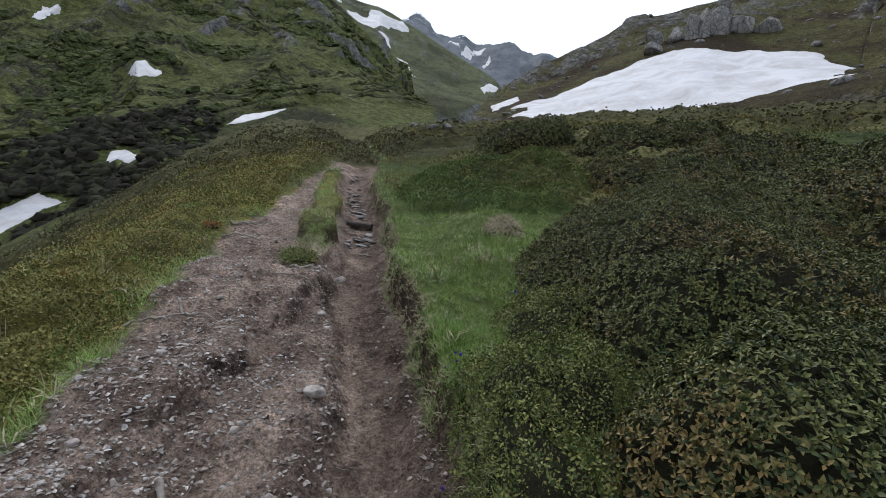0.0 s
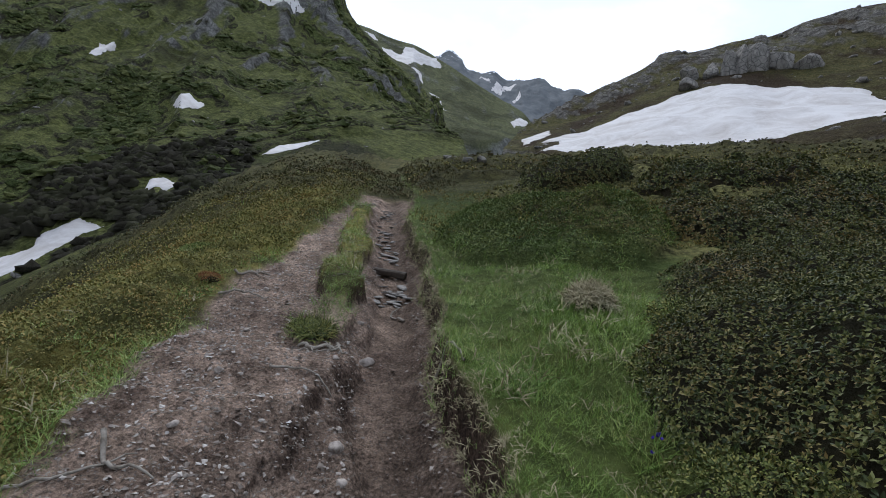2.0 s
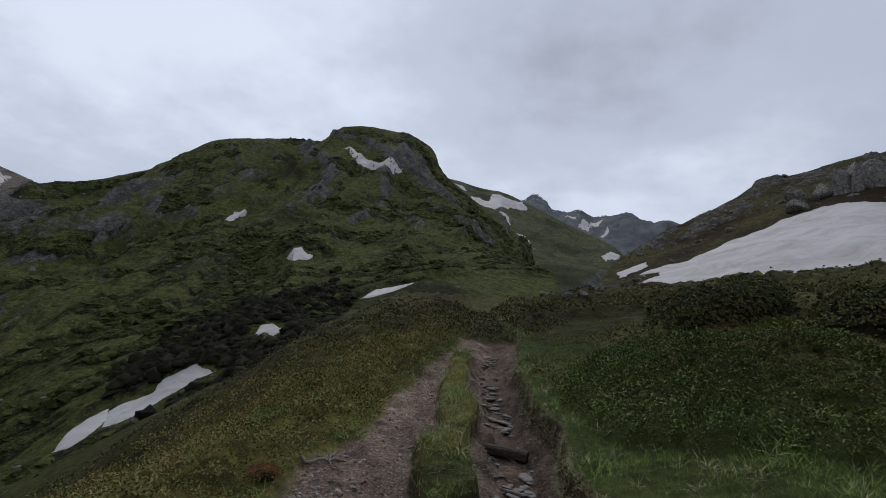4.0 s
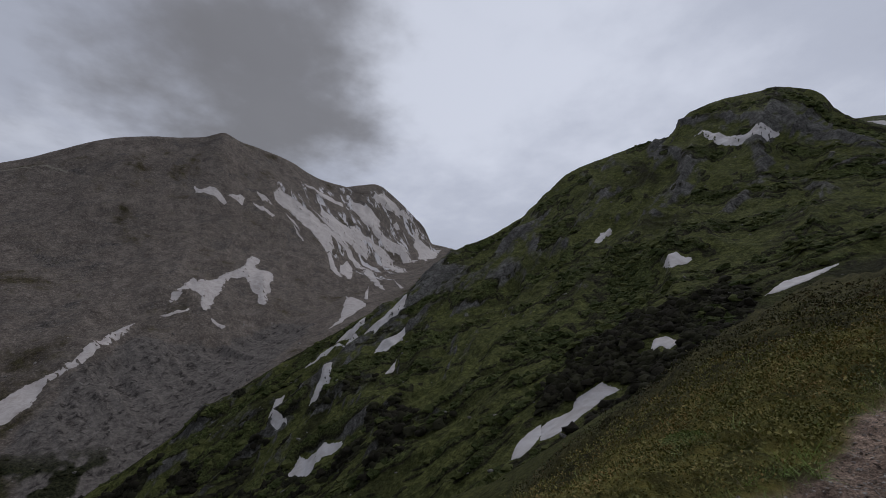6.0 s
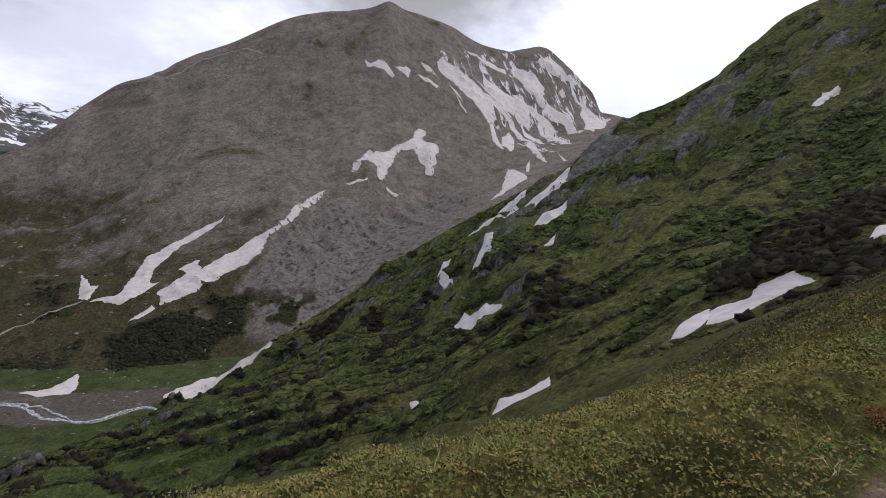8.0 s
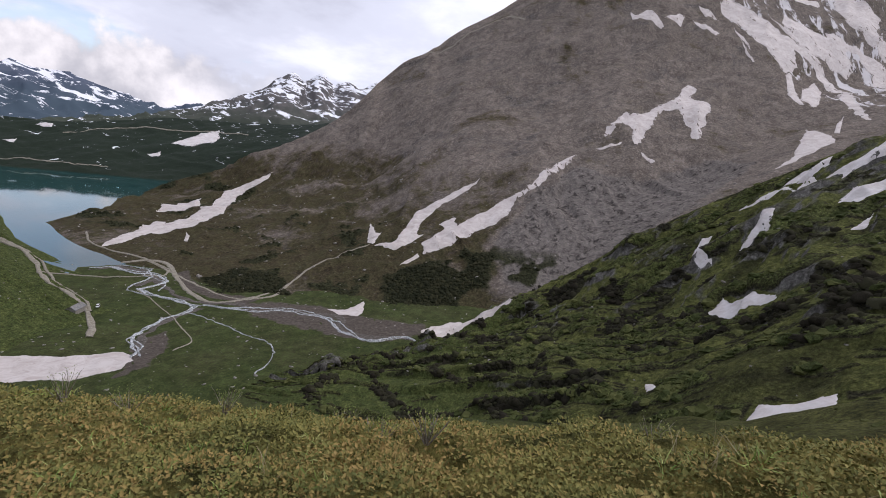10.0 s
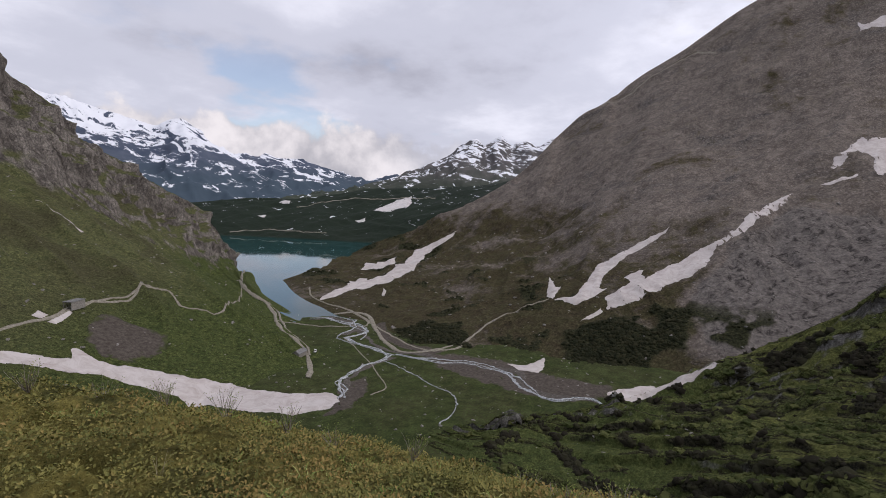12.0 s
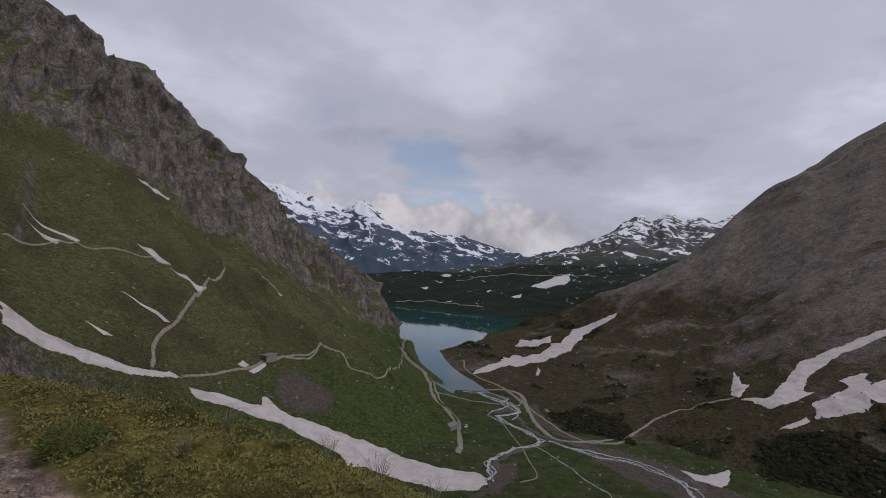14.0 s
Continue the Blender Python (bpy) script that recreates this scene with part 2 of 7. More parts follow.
def scree_slope_material():
    """Bare mountainside: scree in drifts, beds of rock that slant across it, jointed slabs, thin turf low down."""
    n = Nodes("scree_and_gneiss")
    big = n.noise(0.012, 7, 0.62, warp=0.5)
    mid = n.noise(0.07, 8, 0.72, warp=0.3)
    grit = n.noise(0.55, 7, 0.78)
    beds = n.noise(0.05, 7, 0.68, n.scaled(n.turned(n.pos, (1, 0, 0), -0.62), (0.5, 0.3, 1.3)), 1.2)
    rock = n.mix(n.ramp(mid, (0.36, 0.0), (0.64, 1.0)), (0.110, 0.092, 0.078), (0.213, 0.182, 0.156))
    rock = n.mix(n.ramp(beds, (0.46, 0.0), (0.62, 0.40)), rock, (0.097, 0.082, 0.071))
    # knobs of dark rock stand out of the scree
    knob = n.noise(0.022, 8, 0.7, n.scaled(n.turned(n.pos, (1, 0, 0), -0.62), (1.0, 0.6, 1.4)), 0.5)
    joints = n.cells(0.16, n.scaled(n.pos, (1.0, 1.0, 0.5)), "DISTANCE_TO_EDGE")
    dark = n.mix(n.ramp(joints, (0.0, 0.0), (0.12, 1.0)), (0.030, 0.028, 0.027), (0.105, 0.098, 0.092))
    rock = n.mix(n.ramp(n.math("ADD", knob, n.math("MULTIPLY", n.math("SUBTRACT", grit, 0.5), 0.35)), (0.54, 0.0), (0.66, 0.85)), rock, dark)
    # pale blocks lie on the scree
    rubble = n.cells(0.30, n.scaled(n.pos, (1.0, 1.0, 0.7)))
    rock = n.mix(n.ramp(n.math("SUBTRACT", grit, n.math("MULTIPLY", rubble, 0.30)), (0.36, 0.0), (0.50, 0.6)), rock, (0.240, 0.208, 0.182))
    # brown turf in tongues, thicker towards the valley
    low = n.math("DIVIDE", n.math("SUBTRACT", 5.0, n.height()), 90.0, True)
    grass = n.math("ADD", n.math("MULTIPLY", low, 0.42), n.math("MULTIPLY", n.math("SUBTRACT", big, 0.5), 1.5))
    grass = n.math("ADD", grass, n.math("MULTIPLY", n.math("SUBTRACT", mid, 0.5), 0.9))
    grass = n.math("SUBTRACT", grass, n.math("MULTIPLY", n.attr("slab"), 0.9))
    turf = n.mix(n.ramp(n.math("ADD", n.math("MULTIPLY", grit, 0.6), n.math("MULTIPLY", mid, 0.4)), (0.40, 0.0), (0.60, 1.0)), (0.028, 0.023, 0.014), (0.096, 0.077, 0.044))
    turf = n.mix(n.ramp(n.math("ADD", mid, n.math("MULTIPLY", low, 0.10)), (0.50, 0.0), (0.70, 0.65)), turf, (0.046, 0.047, 0.021))
    colour = n.mix(n.ramp(grass, (0.10, 0.0), (0.34, 1.0)), rock, turf)
    # the steep slab face, pale with dark upright joints
    seams = n.noise(0.14, 7, 0.7, n.scaled(n.pos, (1.0, 1.0, 0.22)), 0.8)
    face = n.mix(n.ramp(seams, (0.36, 0.0), (0.48, 0.7), (0.66, 1.0)), (0.044, 0.039, 0.036), (0.190, 0.170, 0.154))
    colour = n.mix(n.ramp(n.math("ADD", n.attr("slab"), n.math("SUBTRACT", mid, 0.5)), (0.40, 0.0), (0.62, 1.0)), colour, face)
    leafy = n.mix(n.ramp(grit, (0.38, 0.0), (0.62, 1.0)), (0.014, 0.016, 0.009), (0.044, 0.046, 0.022))
    colour = n.mix(n.ramp(n.attr("scrub"), (0.2, 0.0), (0.6, 1.0)), colour, leafy)
    colour = n.mix(1.0, colour, n.ramp(grit, (0.34, 0.66), (0.50, 1.0), (0.68, 1.36)), "MULTIPLY")
    blocks = n.noise(0.2, 6, 0.82, warp=0.5)
    colour = n.mix(1.0, colour, n.ramp(blocks, (0.34, 0.68), (0.50, 1.0), (0.66, 1.38)), "MULTIPLY")
    # old snow lies in the gullies high on the north flank
    gully = n.noise(0.040, 7, 0.68, n.scaled(n.pos, (0.10, 1.0, 0.30)), 0.3)
    lies = n.math("ADD", gully, n.math("MULTIPLY", n.math("SUBTRACT", n.attr("snowy"), 1.0), 0.5))
    colour = n.mix(n.ramp(lies, (0.545, 0.0), (0.575, 1.0)), colour, (0.58, 0.56, 0.56))
    bump = n.math("ADD", n.math("MULTIPLY", n.math("ADD", grit, n.math("MULTIPLY", blocks, 2.0)), 0.9), n.math("ADD", n.math("MULTIPLY", mid, 2.0), n.math("MULTIPLY", beds, 1.0)))
    return n.done(colour, 0.95, bump, 0.8, 1.2)


def range_material(name, rock_a, rock_b, low, snow_from, snow_full, green_to, grain=1.0, streaks=1.0):
    """A far range: dark rock and turf with old snow lying thicker the higher it goes."""
    n = Nodes(name)
    z = n.height()
    strata = n.noise(0.012 * grain, 8, 0.7, n.scaled(n.pos, (1.0, 1.0, 2.2)), 1.0)
    rock = n.mix(n.ramp(strata, (0.35, 0.0), (0.65, 1.0)), rock_a, rock_b)
    rise = n.math("DIVIDE", n.math("SUBTRACT", z, green_to), 160.0)
    rock = n.mix(n.math("ADD", rise, n.math("SUBTRACT", strata, 0.5), True), low, rock)
    lie = n.math("DIVIDE", n.math("SUBTRACT", z, snow_from), snow_full - snow_from)
    ledges = n.noise(0.02 * grain, 9, 0.68, n.scaled(n.turned(n.pos, (1, 1, 0), 0.35), (0.8, 0.8, 2.0)), 0.9)
    much = n.math("ADD", n.math("MULTIPLY", n.math("MINIMUM", lie, 1.0), 0.32 - 0.08 * streaks), n.math("ADD", 0.5, n.math("MULTIPLY", n.math("SUBTRACT", ledges, 0.5), streaks)))
    much = n.math("SUBTRACT", much, n.math("MULTIPLY", n.math("SUBTRACT", n.steep(), 0.2), 0.22))
    white = n.ramp(much, (0.60, 0.0), (0.64, 1.0))
    colour = n.mix(white, rock, (0.74, 0.76, 0.80))
    return n.done(colour, 0.9, strata, 0.5, 8.0)


# ---- noise over whole arrays ----


def lattice(ix, iy, seed):
    h = (ix.astype(np.int64) * 374761393 + iy.astype(np.int64) * 668265263 + seed * 974634777) & 0xFFFFFFFF
    h = ((h ^ (h >> 13)) * 1274126177) & 0xFFFFFFFF
    return ((h ^ (h >> 16)) & 0xFFFFFF) / float(0xFFFFFF)


def value(x, y, seed=0):
    ix, iy = np.floor(x), np.floor(y)
    fx, fy = x - ix, y - iy
    fx, fy = fx * fx * fx * (fx * (6 * fx - 15) + 10), fy * fy * fy * (fy * (6 * fy - 15) + 10)
    a, b = lattice(ix, iy, seed), lattice(ix + 1, iy, seed)
    c, d = lattice(ix, iy + 1, seed), lattice(ix + 1, iy + 1, seed)
    return (a * (1 - fx) + b * fx) * (1 - fy) + (c * (1 - fx) + d * fx) * fy


def fbm(x, y, octaves=5, seed=0, gain=0.5):
    """Uneven relief from -1 to 1."""
    total, amp, size = 0.0, 1.0, 0.0
    for i in range(octaves):
        total = total + amp * (2 * value(x * 2 ** i + 17.3 * i, y * 2 ** i - 9.1 * i, seed + i) - 1)
        size += amp
        amp *= gain
    return total / size


def ridged(x, y, octaves=5, seed=0, gain=0.55):
    """Relief of sharp ribs and gullies, 0 to 1."""
    total, amp, size = 0.0, 1.0, 0.0
    for i in range(octaves):
        n = 1 - np.abs(2 * value(x * 2 ** i + 5.7 * i, y * 2 ** i + 31.9 * i, seed + i) - 1)
        total = total + amp * n * n
        size += amp
        amp *= gain
    return total / size


def cushions(x, y, cell, seed=0, fill=0.85):
    """Domes crowding against each other, each of its own size and height, 0 to 1."""
    x, y = np.asarray(x) / cell, np.asarray(y) / cell
    ix, iy = np.floor(x), np.floor(y)
    best = np.zeros(np.shape(x))
    for dx in (-1, 0, 1):
        for dy in (-1, 0, 1):
            cx, cy = ix + dx, iy + dy
            d = np.hypot(cx + lattice(cx, cy, seed) - x, cy + lattice(cx, cy, seed + 1) - y)
            rad = fill * (0.55 + 0.6 * lattice(cx, cy, seed + 2))
            best = np.maximum(best, np.sqrt(np.clip(1 - (d / rad) ** 2, 0, 1)) * (0.45 + 0.55 * lattice(cx, cy, seed + 3)))
    return best


def smooth(a, b, x):
    t = np.clip((x - a) / (b - a), 0, 1)
    return t * t * (3 - 2 * t)


# ---- meshes from grids ----


def grid_mesh(name, v, rows, cols, material, closed=False, attrs=None):
    """A sheet of rows x cols points as one smooth mesh."""
    i = np.arange(rows * cols).reshape(rows, cols)
    j = np.roll(i, -1, 1) if closed else i[:, 1:]
    k = i if closed else i[:, :-1]
    f = np.stack([k[:-1], j[:-1], j[1:], k[1:]], -1).reshape(-1, 4)
    return sheet_mesh(name, v, f, material, attrs)


def sheet_mesh(name, v, f, material, attrs=None, even=True):
    me = bpy.data.meshes.new(name)
    me.vertices.add(len(v))
    me.vertices.foreach_set("co", np.asarray(v, np.float32).ravel())
    n = f.shape[1]
    me.loops.add(f.size)
    me.loops.foreach_set("vertex_index", f.ravel().astype(np.int32))
    me.polygons.add(len(f))
    me.polygons.foreach_set("loop_start", np.arange(0, f.size, n, dtype=np.int32))
    me.polygons.foreach_set("use_smooth", np.full(len(f), even))
    me.update(calc_edges=True)
    me.materials.append(material)
    for key, a in (attrs or {}).items():
        at = me.attributes.new(key, "FLOAT", "POINT")
        at.data.foreach_set("value", np.asarray(a, np.float32).ravel())
    return new(name, me)


def along(line, n, by="length", span=None):
    """A line of a plan as n points with rounded corners: evenly along it, corner by corner, or by bearing."""
    p = np.array(line, float)
    q = np.linspace(0, 1, n)
    if by == "corner":
        s = np.linspace(0, 1, len(p))
    elif by == "bearing":
        s = np.arctan2(-p[:, 0], p[:, 1])
        q = np.clip(np.linspace(*span, n), s[0], s[-1])
    else:
        s = np.r_[0, np.cumsum(np.linalg.norm(np.diff(p, axis=0), axis=1))]
        s /= s[-1]
    m = np.gradient(p, s, axis=0)
    i = np.clip(np.searchsorted(s, q, "right") - 1, 0, len(s) - 2)
    h = (s[i + 1] - s[i])[:, None]
    t = ((q - s[i]) / h[:, 0])[:, None]
    lim = np.abs(p[i + 1] - p[i]) * 2.0 / h
    m0, m1 = np.clip(m[i], -lim, lim), np.clip(m[i + 1], -lim, lim)
    return (2 * t**3 - 3 * t**2 + 1) * p[i] + (t**3 - 2 * t**2 + t) * h * m0 + (3 * t**2 - 2 * t**3) * p[i + 1] + (t**3 - t**2) * h * m1


def landform(name, plan, cols, steps, material, relief, crag=0.0, size=40.0, seed=1, back=200.0, rocky=None, by="length", ledges=None, gully=(0.0, 50.0), shore=0.08, apron=(14.0, 22.0), marks=None):
    """A hill or mountain from the lines of its plan, foot to ridge: smooth flanks between them, broken by ribs, gullies and humps."""
    ends = [math.atan2(-p[0], p[1]) for line in plan.values() for p in (line[0], line[-1])]
    lines = [along(plan[k], cols, by, (min(ends), max(ends))) for k in ("foot", "mid", "upper", "ridge") if k in plan]
    out = lines[-1] - lines[0]
    out[:, 2] = 0
    out /= np.linalg.norm(out, axis=1, keepdims=True) + 1e-9
    skirt = lines[0] - out * apron[0] - np.array([0, 0, apron[1]])
    behind = lines[-1] + out * back * 0.4 - np.array([0, 0, back * 0.22])
    far = lines[-1] + out * back - np.array([0, 0, back * 0.9])
    rows = [skirt, skirt * 0.66 + lines[0] * 0.34, skirt * 0.33 + lines[0] * 0.67]
    for a, b, n in zip(lines[:-1], lines[1:], steps):
        for k in range(n):
            rows.append(a + (b - a) * k / n)
    rows += [lines[-1], lines[-1] + (behind - lines[-1]) * 0.3, behind, far]
    g = np.array(rows)
    # round the bends where one stretch of the flank meets the next
    for _ in range(3):
        g[2:-4] = (g[1:-5] + 2 * g[2:-4] + g[3:-3]) / 4
    v = g.reshape(-1, 3)
    du = np.gradient(g, axis=1).reshape(-1, 3)
    dv = np.gradient(g, axis=0).reshape(-1, 3)
    nrm = np.cross(du, dv)
    nrm /= np.linalg.norm(nrm, axis=1, keepdims=True) + 1e-9
    nrm *= np.sign(nrm[:, 2:3] + 1e-9)
    nrm[:, 2] = np.maximum(nrm[:, 2], 0.35)
    nrm /= np.linalg.norm(nrm, axis=1, keepdims=True)
    x, y = v[:, 0] + v[:, 2] * 0.35, v[:, 1] - v[:, 2] * 0.45
    level = np.repeat(np.clip((np.arange(len(g)) - 3) / max(1, len(g) - 7), 0, 1), cols)
    hold = np.where(level > 0.985, 0.25, 1.0) * smooth(0.0, shore, level)
    d = fbm(x / size, y / size, 6, seed) * relief
    r = ridged(x / size / 0.8, y / size / 0.8, 6, seed + 50) - 0.45
    amount = np.ones(len(v)) if rocky is None else rocky(v, level)
    d = d + r * crag * amount
    # gullies that run down the flank
    course = np.cumsum(np.r_[0, np.linalg.norm(np.diff(lines[len(lines) // 2], axis=0), axis=1)])
    course = np.tile(course, len(g))
    sway = 0.35 * fbm(x / (gully[1] * 2), y / (gully[1] * 2), 3, seed + 70)
    d = d + gully[0] * (0.3 + 0.7 * smooth(0.1, 0.5, level)) * (ridged(course / gully[1] + sway, level * 2.2 + sway, 4, seed + 71) - 0.45)
    scrub, leafless = np.zeros(len(v)), np.zeros(len(v))
    if ledges is not None:
        step_up, scrub, tall, leafless = ledges(v, level, r * amount)
        d = d + step_up
    v = v + nrm * (d * hold)[:, None]
    if ledges is not None:
        v[:, 2] += tall * smooth(0.0, 0.04, level) * np.where(level > 0.985, 0.5, 1.0)
    ob = grid_mesh(name, v, len(g), cols, material, attrs={"rocky": amount * (r + 0.2), "scrub": scrub, "leafless": leafless, **(marks(v) if marks else {})})
    return ob


# ---- plan: foot and ridge lines of the hills, in metres from the place where the walk begins ----
GREEN_HILL = dict(
    foot=[(-7, 173, 36), (-16, 163, 34), (-43, 126, 23), (-49, 108, 15), (-56, 87, 4), (-58, 75, -4), (-69, 60, -16), (-84, 42, -35), (-115, 17, -65), (-156, -38, -99), (-153, -90, -104), (-158, -127, -107)],
    mid=[(-14, 208, 47), (-37, 210, 53), (-58, 174, 41), (-69, 159, 34), (-90, 143, 29), (-102, 128, 17), (-115, 108, 2), (-126, 87, -12), (-152, 71, -23), (-170, 49, -47), (-211, -3, -79), (-214, -68, -102), (-180, -112, -105)],
    upper=[(-18, 233, 55), (-55, 268, 81), (-84, 260, 91), (-111, 250, 87), (-146, 225, 82), (-165, 199, 66), (-185, 165, 38), (-200, 137, 22), (-220, 125, 15), (-241, 90, -9), (-249, 63, -39), (-266, 0, -83), (-242, -65, -105), (-183, -107, -105)],
    ridge=[(-22, 263, 65), (-54, 329, 108), (-93, 341, 140), (-113, 358, 162), (-132, 376, 192), (-154, 373, 202), (-181, 360, 202), (-201, 344, 194), (-202, 320, 167), (-219, 296, 157), (-236, 276, 147), (-245, 254, 134), (-252, 236, 112), (-259, 222, 98), (-271, 201, 82), (-283, 179, 68), (-288, 163, 47), (-298, 129, 24), (-307, 78, -9), (-305, 23, -49), (-297, -19, -80), (-281, -49, -98), (-253, -69, -104), (-187, -98, -106)],
)
SHOULDER = dict(
    foot=[(-135, 401, 140), (-61, 297, 67), (-28, 302, 63), (4, 333, 74), (39, 421, 100)],
    mid=[(-162, 477, 185), (-108, 471, 154), (-56, 460, 130), (-1, 463, 120), (44, 471, 116)],
    ridge=[(-218, 616, 272), (-175, 630, 266), (-136, 639, 258), (-100, 636, 249), (-69, 620, 230), (-21, 603, 201), (19, 583, 175), (41, 562, 158), (53, 541, 140)],
)
RIGHT_HILL = dict(
    foot=[(59, 55, 26), (49, 64, 23), (55, 63, 25), (50, 72, 23), (45, 78, 22), (37, 88, 21), (23, 97, 21), (13, 111, 24), (5, 130, 28)],
    mid=[(96, 88, 51), (83, 108, 44), (89, 108, 42), (87, 122, 50), (79, 133, 54), (67, 140, 55), (54, 145, 53), (39, 145, 44), (20, 149, 39), (8, 150, 35)],
    ridge=[(168, 158, 123), (138, 185, 108), (130, 191, 108), (119, 198, 105), (105, 204, 100), (105, 199, 98), (95, 201, 96), (84, 205, 93), (70, 209, 90), (56, 208, 80), (40, 201, 69), (21, 189, 54), (14, 179, 47)],
)
HEAD_RANGE = dict(
    foot=[(-324, 1876, 622), (-48, 1803, 455), (172, 1795, 423), (457, 1744, 367)],
    ridge=[(-444, 2565, 944), (-312, 2585, 965), (-248, 2592, 987), (-136, 2600, 928), (-65, 2603, 912), (5, 2603, 936), (72, 2602, 896), (144, 2549, 869), (202, 2495, 869), (255, 2490, 882), (306, 2485, 848), (359, 2477, 829), (411, 2469, 842), (508, 2451, 816), (653, 2416, 785)],
)
GREY_MOUNTAIN = dict(
    foot=[(-671, 441, 139), (-610, 306, 71), (-532, 182, 16), (-455, 80, -37), (-411, 21, -78), (-352, -29, -103), (-322, -68, -121), (-295, -96, -121), (-289, -144, -121), (-285, -205, -117), (-276, -249, -121), (-310, -310, -118), (-318, -400, -121), (-342, -470, -121), (-385, -560, -121)],
    mid=[(-847, 537, 181), (-808, 355, 123), (-727, 228, 61), (-613, 105, 7), (-561, 15, -16), (-520, -33, -32), (-463, -81, -63), (-432, -127, -81), (-420, -187, -93), (-404, -276, -107), (-422, -381, -105), (-440, -489, -113), (-447, -562, -112)],
    upper=[(-1182, 756, 288), (-1098, 491, 200), (-964, 273, 195), (-890, 144, 157), (-850, 40, 149), (-799, -53, 103), (-767, -146, 73), (-724, -230, 24), (-690, -317, -51), (-690, -450, -64), (-661, -608, -110), (-626, -682, -121)],
    ridge=[(-1424, 934, 337), (-1408, 866, 354), (-1393, 792, 354), (-1404, 774, 399), (-1404, 729, 439), (-1412, 668, 485), (-1421, 599, 529), (-1407, 525, 509), (-1384, 471, 486), (-1352, 370, 483), (-1304, 272, 499), (-1248, 184, 492), (-1194, 134, 475), (-1157, 96, 472), (-1150, 57, 450), (-1131, -10, 423), (-1119, -62, 405), (-1104, -122, 376), (-1069, -217, 303), (-1021, -321, 221), (-987, -327, 206), (-958, -378, 171), (-915, -403, 127), (-892, -404, 114), (-853, -439, 58), (-795, -500, -1), (-746, -569, -41), (-723, -607, -69), (-688, -667, -92), (-664, -725, -121)],
)
CLIFF_MOUNTAIN = dict(
    foot=[(68, -141, -11), (65, -206, -10), (34, -244, -31), (11, -256, -47), (-18, -258, -64), (-47, -255, -79), (-85, -245, -97), (-125, -232, -113), (-164, -211, -121), (-187, -208, -121), (-227, -234, -121), (-250, -233, -121), (-264, -272, -121), (-284, -330, -121), (-297, -394, -121), (-316, -475, -121), (-412, -655, -121)],
    mid=[(99, -204, -4), (93, -292, 8), (52, -353, 2), (15, -376, -1), (-34, -385, -18), (-70, -370, -45), (-107, -351, -63), (-146, -337, -76), (-185, -318, -92), (-197, -280, -104), (-210, -277, -109), (-229, -288, -117), (-246, -325, -118.5), (-277, -400, -118), (-299, -470, -117), (-335, -550, -117.5), (-395, -672, -120)],
    upper=[(132, -265, 43), (125, -376, 85), (79, -490, 103), (47, -514, 97), (6, -527, 77), (-31, -536, 62), (-69, -542, 27), (-115, -545, 7), (-161, -554, -16), (-203, -551, -48), (-236, -559, -70), (-276, -575, -87), (-305, -582, -105), (-333, -601, -109), (-355, -623, -113), (-375, -647, -116), (-402, -688, -121)],
    ridge=[(218, -423, 191), (169, -488, 221), (99, -568, 234), (69, -582, 231), (52, -594, 222), (34, -601, 215), (20, -606, 196), (2, -612, 201), (-18, -616, 202), (-40, -625, 180), (-59, -634, 167), (-71, -643, 144), (-100, -649, 144), (-130, -654, 118), (-171, -665, 91), (-193, -670, 59), (-242, -675, 31), (-301, -684, -3), (-339, -689, -22), (-374, -693, -60), (-406, -698, -118)],
)
LAKE_HILL = dict(
    foot=[(-503, -1357, -121), (-663, -1194, -121), (-772, -1022, -121), (-843, -847, -121), (-921, -736, -107), (-988, -586, -84)],
    mid=[(-542, -1460, -83), (-737, -1327, -79), (-877, -1164, -76), (-985, -993, -73), (-1026, -844, -50), (-1115, -667, -5)],
    ridge=[(-608, -1638, -53), (-745, -1558, -45), (-822, -1508, -35), (-920, -1451, -23), (-1017, -1385, -24), (-1124, -1326, -7), (-1243, -1243, 18), (-1355, -1121, 27), (-1459, -946, 42), (-1527, -746, 74)],
)
SNOW_PEAK = dict(
    foot=[(-1025, -1538, -41), (-1353, -1259, -23), (-1607, -915, -10), (-1732, -650, -1)],
    ridge=[(-1495, -2246, -51), (-1776, -2097, -12), (-1953, -2004, 59), (-2127, -1895, 116), (-2272, -1800, 193), (-2382, -1738, 253), (-2470, -1700, 327), (-2513, -1636, 354), (-2545, -1586, 307), (-2592, -1508, 362), (-2629, -1443, 315), (-2623, -1349, 322), (-2606, -1271, 304), (-2644, -1190, 341), (-2708, -1038, 283)],
)
FAR_RANGE = dict(
    foot=[(-583, -2940, -104), (-1376, -2663, -109), (-1938, -2288, -59), (-2333, -1884, -26)],
    ridge=[(-702, -4239, 767), (-1029, -4172, 614), (-1315, -4091, 553), (-1503, -4026, 501), (-1657, -3911, 457), (-1703, -3836, 502), (-1765, -3808, 516), (-1850, -3768, 460), (-1968, -3708, 339), (-2165, -3596, 262), (-2350, -3538, 268), (-2538, -3469, 270), (-2734, -3316, 214), (-2954, -3258, 169), (-3105, -3115, 119), (-3286, -3072, 163), (-3496, -2831, 92)],
)



